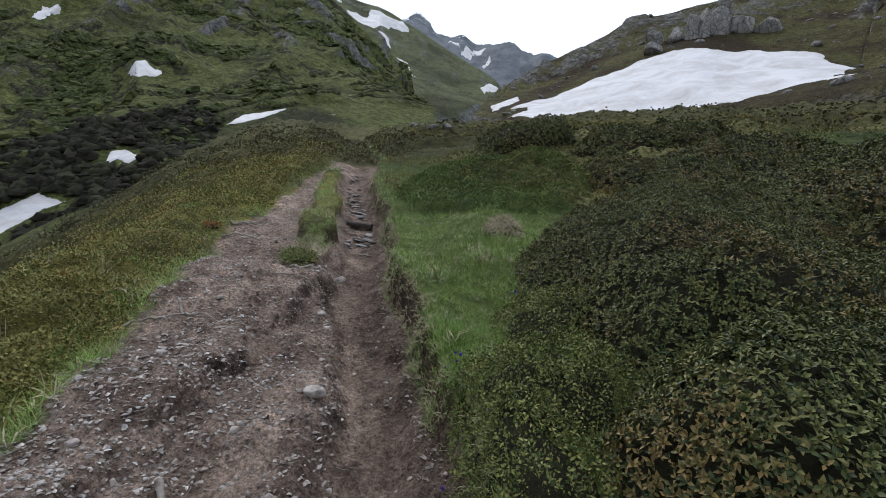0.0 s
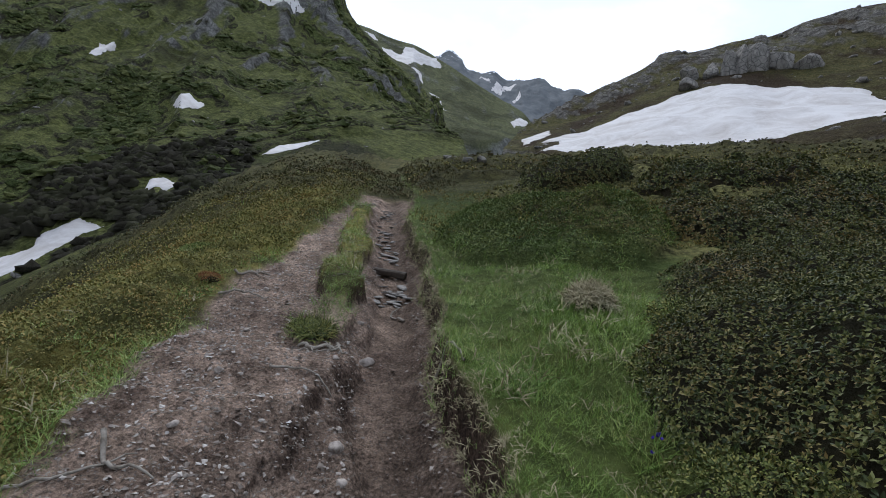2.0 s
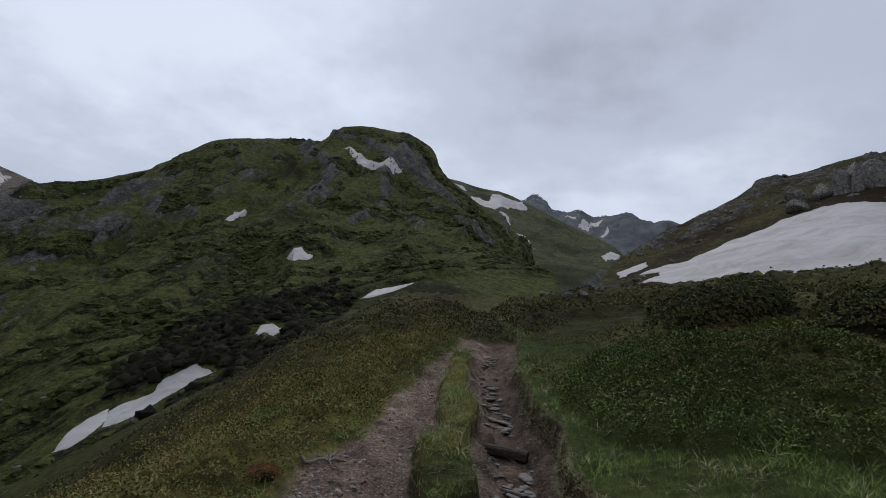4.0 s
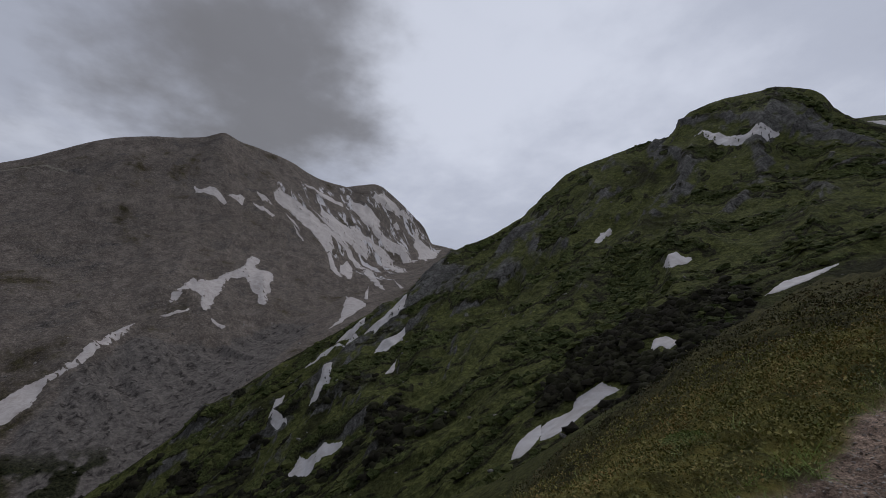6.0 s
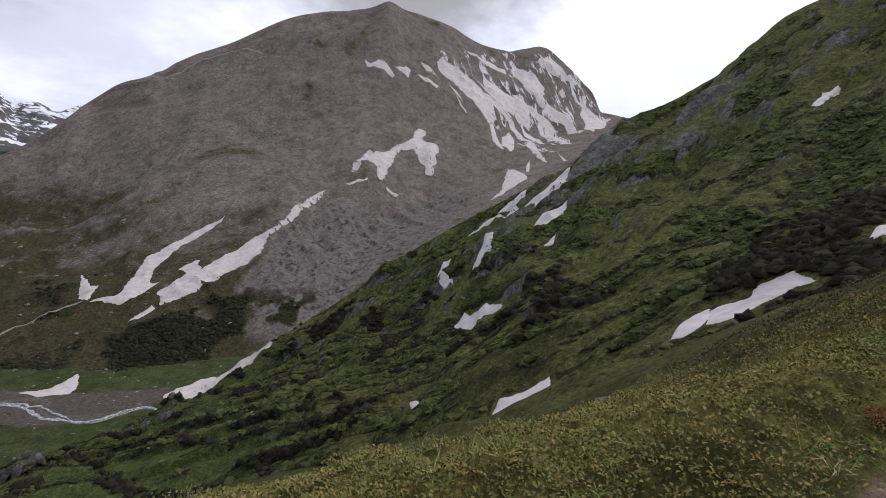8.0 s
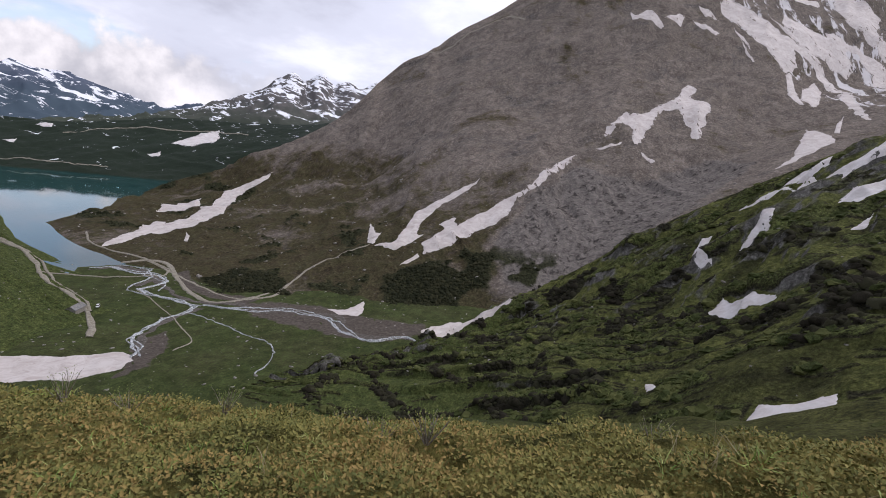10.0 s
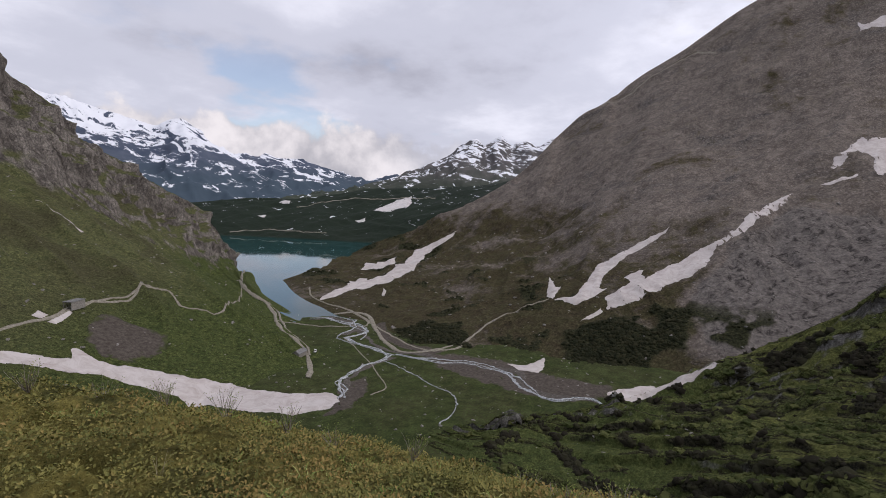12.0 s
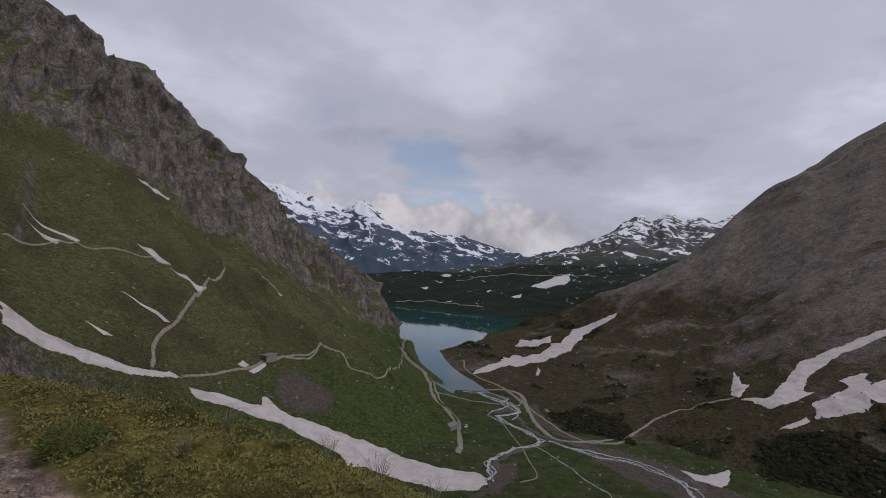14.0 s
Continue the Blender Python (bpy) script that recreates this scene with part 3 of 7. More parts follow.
def edge_distance(px, py, ring):
    """How far inside (+) or outside (-) the ring each place lies."""
    ring = np.asarray(ring, float)
    best = np.full(px.shape, 1e9)
    inside = np.zeros(px.shape, bool)
    for a, b in zip(ring, np.roll(ring, -1, 0)):
        d = b - a
        t = np.clip(((px - a[0]) * d[0] + (py - a[1]) * d[1]) / (d @ d + 1e-9), 0, 1)
        best = np.minimum(best, np.hypot(px - a[0] - t * d[0], py - a[1] - t * d[1]))
        cross = (a[1] > py) != (b[1] > py)
        inside ^= cross & (px < a[0] + (py - a[1]) * d[0] / (d[1] if abs(d[1]) > 1e-9 else 1e-9))
    return np.where(inside, best, -best)


# ---- plan: where old snow lies ----
SNOW_PLAN = []


def snow(place, ring):
    SNOW_PLAN.append((place, ring))


snow("green_hill", [(-101.9, 153.6), (-100.6, 158.8), (-95.9, 158.9), (-94.1, 157.9), (-95.6, 148.1)])
snow("green_hill", [(-164.2, 190), (-169.5, 201), (-165.7, 205.9), (-164.4, 203.6), (-162.2, 191.4)])
snow("green_hill", [(-60.6, 86.2), (-62.5, 90.4), (-61.5, 92.7), (-57.9, 90.7), (-56.8, 89.6), (-57.3, 87.5), (-60, 89.2)])
snow("green_hill", [(-50.3, 109.3), (-49.5, 116.1), (-47.1, 119.4), (-43.6, 127.6), (-43.5, 126.3), (-44.8, 117.8), (-47.9, 111.1)])
snow("green_hill", [(-67.6, 64.6), (-71, 68.3), (-67.1, 71.7), (-68.7, 74.3), (-65, 77.2), (-59.6, 76.6), (-61.5, 74.4), (-63.4, 69.4), (-65.2, 64.9)])
snow("green_hill", [(-70.7, 60.5), (-73.7, 64.9), (-71.9, 68.6), (-69.1, 66.5), (-67.9, 62.6), (-68.3, 60.8)])
snow("green_hill", [(-93.6, 38.6), (-98.9, 41.9), (-95.1, 46), (-92.5, 50.3), (-84.2, 46.8), (-92.3, 43.1)])
snow("green_hill", [(-186.4, 54.4), (-192.8, 59.6), (-172.2, 68.1), (-170, 67), (-176.8, 57.3)])
snow("green_hill", [(-289.7, 86.7), (-293.5, 98.5), (-274.2, 115.2), (-272.6, 142), (-246.5, 127.3), (-241.9, 108.7), (-282.8, 104.3)])
snow("green_hill", [(-222.3, 99.2), (-231.8, 107.7), (-229.1, 119.2), (-219.1, 113.7), (-217.4, 104.5)])
snow("green_hill", [(-225.9, 70.8), (-230.1, 73.2), (-242.4, 81.8), (-240, 85.5), (-220.8, 77.9)])
snow("green_hill", [(-289.1, 101.8), (-294.5, 125.4), (-281.1, 117.8)])
snow("green_hill", [(-191, 91.4), (-203.6, 102.7), (-190.2, 95.5)])
snow("green_hill", [(-272.6, 64.7), (-278.7, 68.4), (-279.5, 73.6), (-273.7, 69.8)])
snow("green_hill", [(-241.5, 57.4), (-236.6, 62.4), (-227.6, 63), (-234.5, 59.3)])
snow("green_hill", [(-142.7, 30.1), (-139.4, 31.5), (-130.9, 30.6), (-131.1, 28.7)])
snow("green_hill", [(-177.2, 308), (-161.2, 304), (-141.6, 297.6), (-125.9, 308.3), (-127, 294.5), (-139.2, 293.1), (-152.9, 289.3)])
snow("green_shoulder", [(-127.4, 567.7), (-138.1, 582.5), (-113.3, 582.5), (-115.8, 611.5), (-75.1, 618.8), (-61.3, 586.7), (-85.4, 582.2), (-96.8, 543.5), (-86.9, 535.8), (-71.4, 508.5), (-77.4, 527.8)])
snow("green_shoulder", [(-170.7, 609.4), (-158.5, 615.8), (-147.6, 601.5), (-153.6, 600)])
snow("green_shoulder", [(-63.8, 497.3), (-51, 491.2), (-38.4, 428.4), (-36.5, 428.7), (-48.8, 478.8)])
snow("green_shoulder", [(23.2, 475.2), (29.4, 500.5), (45.2, 536.3), (40.6, 498.2), (26.7, 460.6)])
snow("head_range", [(0.2, 2244.5), (64.8, 2499.6), (125.7, 2473.1), (102.5, 2423.3), (47.7, 2250)])
snow("head_range", [(97.8, 2142.7), (133.2, 2279.4), (139.3, 2215), (109.1, 2131)])
snow("head_range", [(-65.1, 2353.2), (-19.9, 2461.1), (-7, 2313)])
snow("moor_hill", [(13.4, 114), (20.1, 119.7), (29.9, 135.4), (39.4, 146.5), (53.6, 144.3), (60.5, 145.8), (65.5, 139.1), (78.9, 135.1), (80.5, 130.1), (82, 117.2), (80.4, 105.8), (62.1, 76.3), (60.3, 80), (58.7, 86.7), (48.2, 83.3), (43.8, 85.9), (41.5, 91.8), (36.9, 93.1), (27.3, 100.5), (20.3, 99.4)])
snow("moor_hill", [(10.7, 142.2), (18.7, 150.5), (17.9, 138.8), (9.8, 127.9)])
snow("moor_hill", [(16.9, 130.2), (22, 133.3), (27.3, 131.2), (20, 124), (14.8, 127.8)])
snow("grey_mountain", [(-667, 24.5), (-684.2, 27.5), (-735.6, 48.9), (-725.9, 53.3), (-777.5, 93.4), (-790.9, 111.2), (-862.8, 140.4), (-850.9, 150.5), (-828.3, 141.2), (-806.7, 169.2), (-696.9, 139.8), (-697, 136.3), (-776.1, 119.6), (-772.3, 98), (-727.7, 84.8), (-695, 77.1), (-653.5, 60.6), (-685.1, 56.5), (-697.3, 45)])
snow("grey_mountain", [(-638.2, 13.3), (-659.4, 45.8), (-651.1, 42.4), (-639.2, 24.4)])
snow("grey_mountain", [(-644.6, 68.5), (-634.6, 84.7), (-629.4, 81.6), (-636.6, 69.8)])
snow("grey_mountain", [(-404.7, -121.5), (-422.6, -127.7), (-447.8, -115.6), (-458.8, -124.6), (-473, -114.8), (-453.4, -105.3), (-482.8, -91.2), (-513.9, -68.5), (-533, -47.6), (-606.4, -22.9), (-625.1, -7.9), (-600.9, -11.6), (-529.5, -40.9), (-506.1, -60.7), (-474.6, -61.1), (-450.8, -83.5), (-418.2, -101.3)])
snow("grey_mountain", [(-407.1, -169.7), (-417.7, -153.5), (-487.7, -160.5), (-529, -134.2), (-554.9, -110.5), (-536.8, -117.3), (-502.6, -138.4), (-464.9, -145.2), (-433.5, -139.7), (-435.9, -133.5), (-400.9, -146.5), (-404.3, -158.1)])
snow("grey_mountain", [(-414.1, -181.2), (-482.1, -209.6), (-454.1, -192.7), (-438.4, -183.8), (-438.6, -177.3), (-407.9, -172.1)])
snow("grey_mountain", [(-377.6, -134.4), (-403.8, -127.2), (-399.3, -123.5), (-383.2, -129.3)])
snow("grey_mountain", [(-406, -440.6), (-426.6, -462.9), (-439.8, -442.1), (-504.5, -465.5), (-602.1, -514.9), (-650.4, -538.8), (-678.2, -516.8), (-708, -491.4), (-683.3, -493.7), (-631.6, -502), (-536.5, -443.9), (-436, -401.9), (-408.5, -422.3)])
snow("grey_mountain", [(-505, -527), (-580.1, -567.6), (-603.2, -542), (-538, -489), (-518, -506.6)])
snow("grey_mountain", [(-395.2, -375.2), (-417.4, -393.4), (-410.9, -382.7), (-391, -366.8)])
snow("grey_mountain", [(-288.5, -154.4), (-294.7, -142.1), (-303.9, -138), (-318.5, -137.6), (-299.8, -129.7), (-283.5, -125.2), (-281.5, -139.1)])
snow("ground", [(-269.1, -76.2), (-283, -75.3), (-304.8, -60.6), (-284.7, -43), (-286.7, -27.2), (-285.3, -25.1), (-275.8, -34.5), (-273.5, -50.2), (-252.9, -61.6)])
snow("cliff_mountain", [(36, -270.4), (24.1, -265.3), (10.2, -267.4), (-14.4, -271.7), (-29.7, -278.7), (-35.6, -279.2), (-21.6, -269.7), (-5.2, -263.1), (11.4, -258.4), (32.7, -250.5)])
snow("cliff_mountain", [(-39.7, -271.9), (-51.1, -275.3), (-74.6, -274.3), (-79.1, -282.6), (-87.6, -274.6), (-118.3, -264), (-141.2, -249.3), (-154.6, -220.8), (-174.6, -200.5), (-169.4, -184.1), (-155.9, -182.1), (-142.1, -191.4), (-128.8, -213.2), (-110.8, -244.9), (-83.8, -260.8), (-60.9, -265.1), (-41.8, -266.6)])
snow("cliff_mountain", [(-16.2, -413), (-28, -412.2), (-38, -408.4), (-29.3, -397.6)])
snow("cliff_mountain", [(-36.9, -401.7), (-62.9, -399.3), (-57.4, -391.6)])
snow("cliff_mountain", [(46.4, -392.5), (15.9, -386.9), (17.6, -382.1)])
snow("cliff_mountain", [(43.2, -381.1), (25.3, -377.9), (26.7, -373.4)])
snow("cliff_mountain", [(-7.6, -339.8), (-33.3, -328.1), (-30, -324.5)])
snow("cliff_mountain", [(-113.1, -482.2), (-134.8, -447.1), (-131.9, -445.9)])
snow("cliff_mountain", [(7.6, -291.9), (-4.9, -289.7), (-0.9, -286.9)])
snow("cliff_mountain", [(-17.4, -533.1), (-45.3, -537.6), (-42.2, -521.2)])
snow("cliff_mountain", [(-69.3, -311.1), (-74.1, -318.8), (-77.4, -316), (-73.5, -310.4)])
snow("cliff_mountain", [(-74.7, -307.8), (-88.5, -322.9), (-89.1, -319.1), (-78.5, -306.8)])
snow("grey_mountain", [(-342.4, -421.5), (-356.2, -432.4), (-395, -447), (-438.0, -459.5), (-446, -448), (-414.4, -432.0), (-382, -424), (-362, -419)])
snow("lake_hill", [(-1039.4, -1035.8), (-1165.2, -1083.5), (-1239.5, -1057.4), (-1150.6, -989.3), (-1056.2, -980.7)])
snow("lake_hill", [(-973.5, -1044.8), (-998.7, -1025.3), (-957, -993.4)])
snow("lake_hill", [(-798.8, -1266.6), (-836.9, -1279.3), (-802.3, -1238.1)])
snow("lake_hill", [(-934.2, -1361.2), (-976.3, -1355.8), (-951.8, -1327.9)])
snow("grey_mountain", [(-1129.4, 226.9), (-1121.8, 249), (-1110.4, 281.6), (-1101, 314.7), (-1057.5, 333.6), (-1006.7, 327.9), (-983.7, 304.6), (-1005.1, 288.9), (-1036.1, 270.7), (-1066.6, 244), (-1073.4, 212.1), (-1088.2, 202.3)])
snow("grey_mountain", [(-996.1, 318.8), (-919.6, 306), (-858.5, 302), (-863.6, 297.7), (-892.8, 289.5), (-975.7, 305.5)])
snow("grey_mountain", [(-987.9, 354.1), (-963.1, 358.7), (-882.2, 330), (-849, 311.8), (-885.8, 305.3), (-936.7, 322.1)])
snow("grey_mountain", [(-1113.3, 281.6), (-1077.1, 341.4), (-1058.1, 388), (-936, 391.6), (-711.6, 323.4), (-722.3, 321.5), (-939.5, 372.8), (-1038.9, 367.3), (-1059.6, 313.8), (-1088.2, 286.3)])
snow("grey_mountain", [(-1167.4, 336.4), (-1144, 391), (-1130.4, 440), (-1093.1, 454.3), (-1067.4, 430.2), (-1070.4, 400.6), (-1069, 356.5), (-1106.7, 327.2)])
snow("grey_mountain", [(-1150.6, 409.1), (-1154, 445.1), (-1146.5, 458), (-1119.9, 437.4), (-1120, 410.5)])
snow("grey_mountain", [(-1139.2, 473.1), (-1140.2, 523.7), (-832.3, 423.3), (-875.7, 421.4), (-1113.7, 488.8), (-1123.8, 469.1)])
snow("grey_mountain", [(-1326.4, 460.6), (-1286.4, 499.1), (-1264.8, 540.6), (-1204.8, 512.1), (-1203.4, 549.3), (-1189.8, 596.6), (-1072.6, 573.5), (-1055.8, 552), (-1160.7, 562.9), (-1162.2, 518.2), (-1183.7, 488.8), (-1210.1, 459.9), (-1276.2, 457)])
snow("grey_mountain", [(-1273.7, 703.7), (-1293, 768.8), (-1041.6, 578), (-1217.2, 643.9), (-1269.7, 656.2), (-1322.3, 703.7), (-1284.7, 684.4)])
snow("grey_mountain", [(-1333.5, 536.9), (-1401.5, 608.1), (-1385.6, 637.4), (-1361.6, 655), (-1388.1, 711.7), (-1350.2, 673.4), (-1331.5, 606), (-1329.1, 556.7)])
snow("grey_mountain", [(-1241.8, 297.5), (-1244.9, 338.4), (-1269.2, 384), (-1268.7, 431.9), (-1244.8, 416), (-1231.9, 365.3), (-1233.4, 318.9)])
snow("grey_mountain", [(-997.4, 43), (-981.7, 54.7), (-994.9, 69), (-989.6, 88), (-973.8, 103.2), (-968, 96.7), (-972.4, 81), (-972.6, 62), (-970.3, 46.5)])
snow("grey_mountain", [(-990.4, 102.5), (-1021.5, 127.3), (-1021.5, 139.3), (-993, 130.6), (-999.7, 119.1)])
snow("grey_mountain", [(-1020.3, 148.4), (-1027.7, 174.7), (-1017.7, 201.5), (-1005.2, 191.9), (-1017.3, 162.5)])
snow("grey_mountain", [(-1067.3, 164.8), (-1061.6, 193), (-1063.7, 204.8), (-1045.2, 175.9)])
snow("grey_mountain", [(-774.4, 367.7), (-684.4, 344.6), (-693.9, 342.3)])
snow("grey_mountain", [(-705.5, 257), (-650.9, 264), (-619.2, 257), (-609.6, 241), (-568.5, 203.6), (-555.6, 186.3), (-597.1, 212.4)])
snow("grey_mountain", [(-721.9, 294.4), (-781.2, 323.7), (-657.4, 273.1), (-661.1, 269.5)])
snow("grey_mountain", [(-1282.6, 593.2), (-1304.3, 614.4), (-1282.6, 617.5), (-1270.6, 599.9)])
snow("grey_mountain", [(-1325, 689.9), (-1345.4, 713.4), (-1284.7, 675.8), (-1285.8, 666.9)])
snow("grey_mountain", [(-1030, 238.1), (-997.1, 243.3), (-970.3, 252.4), (-973.1, 254.7), (-998.6, 247.7)])
snow("grey_mountain", [(-1142.1, 303.7), (-1085.9, 330.8), (-1055.7, 366.2), (-1061.8, 369.8), (-1094.2, 337)])
snow("grey_mountain", [(-1149.7, 412.2), (-1132.1, 467.9), (-1137.4, 537.4), (-1139.5, 539.9), (-1152.7, 480)])
snow("grey_mountain", [(-1125.7, 483.7), (-1132.1, 525.9), (-867.5, 436.6), (-881.6, 444.7), (-1139.9, 532.9)])
snow("grey_mountain", [(-1056.3, 230), (-1031.9, 240.2), (-1003.7, 251), (-1004.6, 252.3), (-1042.6, 245.4)])

# ---- the ground: one sheet, from the trail to the horizon ----
LAKE_Z = -120.0


def trail_x(y):
    """Where the worn rut runs."""
    yy = np.clip(y, -40, 60)
    return -0.33 - 0.2 * (yy - 2.9) + 0.06 * np.sin(yy * 0.9) + 0.02 * np.sin(yy * 2.3)


def trail_z(y):
    return np.interp(y, [-1500, -300, -150, -60, -30, -20, 0, 9, 11, 16, 20, 40, 120, 250, 900, 5000], [-95, -88, -46, -15, -4.9, -2.9, 0, 1.27, 1.6, 2.75, 3.4, 6.6, 19, 30, 60, 60])


def floor_z(x, y):
    """The valley's floor, falling towards the lake."""
    p = -x * 0.64 - y * 0.77
    return np.interp(p, [-300, 60, 200, 300, 400, 470, 520, 5000], [-60, -100, -106.5, -112, -117.5, -119.6, -126, -128])


def fall_left(w):
    return np.interp(w, [-1, 0, 1, 2.2, 5, 10, 20, 60, 120, 170, 210, 400, 6000], [0, 0, 0.18, 0.58, 2.2, 5.6, 12.2, 37, 69, 94, 108, 125, 125])


def soft_max(a, b, k):
    h = np.clip(0.5 + 0.5 * (a - b) / k, 0, 1)
    return b * (1 - h) + a * h + k * h * (1 - h)


def left_edge(y):
    """How far the bare earth reaches to the left of the rut's middle."""
    return np.interp(y, [-8, 0, 3, 7.5, 11, 15, 20, 40], [1.5, 1.6, 1.65, 1.9, 1.5, 0.95, 0.6, 0.5]) + 0.16 * fbm(y / 0.9, y * 0 + 3.3, 3, 71)


def right_edge(y):
    return 0.36 + 0.09 * fbm(y / 0.7, y * 0 + 8.1, 3, 72) + np.interp(y, [0, 12, 16], [0, 0.05, 0.3])


def island(u, y):
    """The strip of turf left standing between the two treads, 0 to 1."""
    inside = smooth(4.9, 7.2, y) * (1 - smooth(13.5, 15, y))
    c = -0.68 + 0.05 * np.sin(y * 2.1) + 0.08 * fbm(y / 0.45, y * 0 + 4.4, 3, 76)
    wide = 0.25 + 0.16 * fbm(y / 0.6, y * 0 + 1.7, 3, 73)
    return inside * (1 - smooth(wide - 0.06, wide + 0.04, np.abs(u - c)))


def hummock(x, y):
    """A broad juniper cushion beside the rut, steep at its rim, 0 to 1."""
    d = np.hypot((x - 0.95) / 1.95, (y - 10.6) / 3.0) * (1 + 0.14 * fbm(x / 1.1, y / 1.1, 3, 74))
    return np.clip(1 - d**5, 0, 1) ** 0.6 * smooth(0.40, 0.75, x - trail_x(y))


def heath(x, y):
    """Height of the dark heath that covers the gentle ground ahead and to the right."""
    u = x - trail_x(y)
    r = np.hypot(x + 1, y - 3.4)
    where = smooth(1.6, 3.0, u) * smooth(8.0, 11.0, y + 0.35 * u) + smooth(15.5, 20, y) * smooth(0.8, 2.4, np.abs(u + 0.5))
    where = np.clip(where, 0, 1) * (1 - smooth(95, 140, r)) * smooth(-26, -14, u)
    patch = smooth(-0.28, 0.05, fbm(x / 6, y / 6, 4, 711) + 0.4 * fbm(x / 22, y / 22, 2, 712))
    grow = 0.8 + r / 45
    return where * patch * grow * (0.40 * cushions(x, y, 1.3, 721) + 0.20 * cushions(x, y, 0.55, 725) + 0.06 * fbm(x / 0.25, y / 0.25, 2, 729))


def ground_z(x, y, fine=True):
    x, y = np.asarray(x, float), np.asarray(y, float)
    u = x - trail_x(y)
    le, re = left_edge(y), right_edge(y)
    near = np.exp(-((x + 1) ** 2 + (y - 5) ** 2) / 22.0**2)
    z = trail_z(y)
    # the spur: falling off to the left, climbing gently to the right
    # the spur widens past the brow
    shift = np.interp(y, [12, 20, 40, 80], [0, 0.9, 6.5, 15])
    z = z - fall_left(-u - le - shift)
    # the shoulder is fuller behind, and drops sooner ahead
    z = z + np.interp(y, [-6, -1, 3.4, 6.5], [0.72, 0.18, 0, -0.28]) * smooth(0.4, 2.5, -u - le) * np.exp(-((y - 2) / 14) ** 2)
    rise = np.interp(u, [0, 1.0, 4, 40, 80, 200, 6000], [0, 0, 0.4, 6.8, 12.5, 24, 26])
    z = z + rise
    r = np.hypot(x + 1, y - 4)
    z = z - 7.0 * smooth(78, 105, r) * smooth(10, 40, u)
    out = smooth(3, 14, r)
    z = z + out * (0.9 * fbm(x / 9, y / 9, 5, 5) * smooth(0.8, 6, np.abs(u + 0.6)) + 3.2 * fbm(x / 45, y / 45, 4, 6) * smooth(25, 80, r))
    if fine:
        # turf stands proud of the worn ground
        turf = np.maximum(smooth(0, 0.12, -u - le), np.maximum(smooth(re - 0.02, re + 0.04, u), island(u, y)))
        keep = np.exp(-(r / 60) ** 2)
        z = z + keep * turf * (0.07 + 0.05 * fbm(x / 0.5, y / 0.5, 3, 8) + 0.26 * smooth(re, re + 0.05, u) + 0.17 * island(u, y))
        bare = (1 - turf) * keep
        bare = bare * (1 - smooth(16.3, 17.3, y))
        rut = np.exp(-(np.clip(np.abs(u + 0.13 * fbm(x / 0.45, y / 0.45, 3, 18)) - 0.15, 0, 9) / 0.15) ** 2)
        z = z - bare * 0.19 * rut
        z = z + bare * (0.060 * fbm(x / 0.22, y / 0.22, 6, 9, 0.66) + 0.05 * (ridged(x / 0.8, y / 0.8, 4, 10) - 0.4) * (1 - rut * 0.8))
        z = z + bare * 0.04 * smooth(0.2, 0.9, -u) * np.sin(y * 5 + 3 * fbm(x, y, 2, 14))
        # the left tread stands a step above the rubble beside the rut
        ledge = -0.50 - 0.27 * (4.4 - y)
        z = z + bare * 0.13 * smooth(-0.02, 0.13, ledge - u + 0.12 * fbm(x / 0.5, y / 0.5, 4, 16, 0.6)) * (1 - smooth(4.6, 5.6, y)) * smooth(-1, 1, y)
        # cushions of juniper and bilberry to the left, hummocks and heath to the right and ahead
        wl, wr = -u - le, u - re
        z = z + keep * smooth(0.1, 0.8, wl) * (0.26 * cushions(x, y, 0.62, 11) + 0.26 * cushions(x, y, 2.3, 17) * smooth(4.0, 8.0, wl) + 0.10 * ridged(x / 1.6, y / 1.6, 2, 12) + 0.03 * fbm(x / 0.2, y / 0.2, 2, 12))
        z = z + keep * smooth(0.3, 1.3, wr) * (0.18 * ridged(x / 2.2, y / 2.2, 3, 13) + 0.03 * fbm(x / 0.3, y / 0.3, 2, 15))
        z = z + 0.34 * hummock(x, y) * (1 + 0.25 * fbm(x / 0.8, y / 0.8, 3, 75))
        z = z + heath(x, y)
    z = z + smooth(35, 90, r) * smooth(-8, -30, z) * (2.4 * cushions(x, y, 21, 31) + 1.0 * cushions(x, y, 8, 36))
    floor = floor_z(x, y) + smooth(150, 260, r) * (2.2 * fbm(x / 34, y / 34, 4, 21) + 0.8 * ridged(x / 14, y / 14, 3, 23) + 0.5 * fbm(x / 9, y / 9, 3, 22)) * smooth(-520, -440, x * 0.64 + y * 0.77)
    return soft_max(z, floor, 6.0)


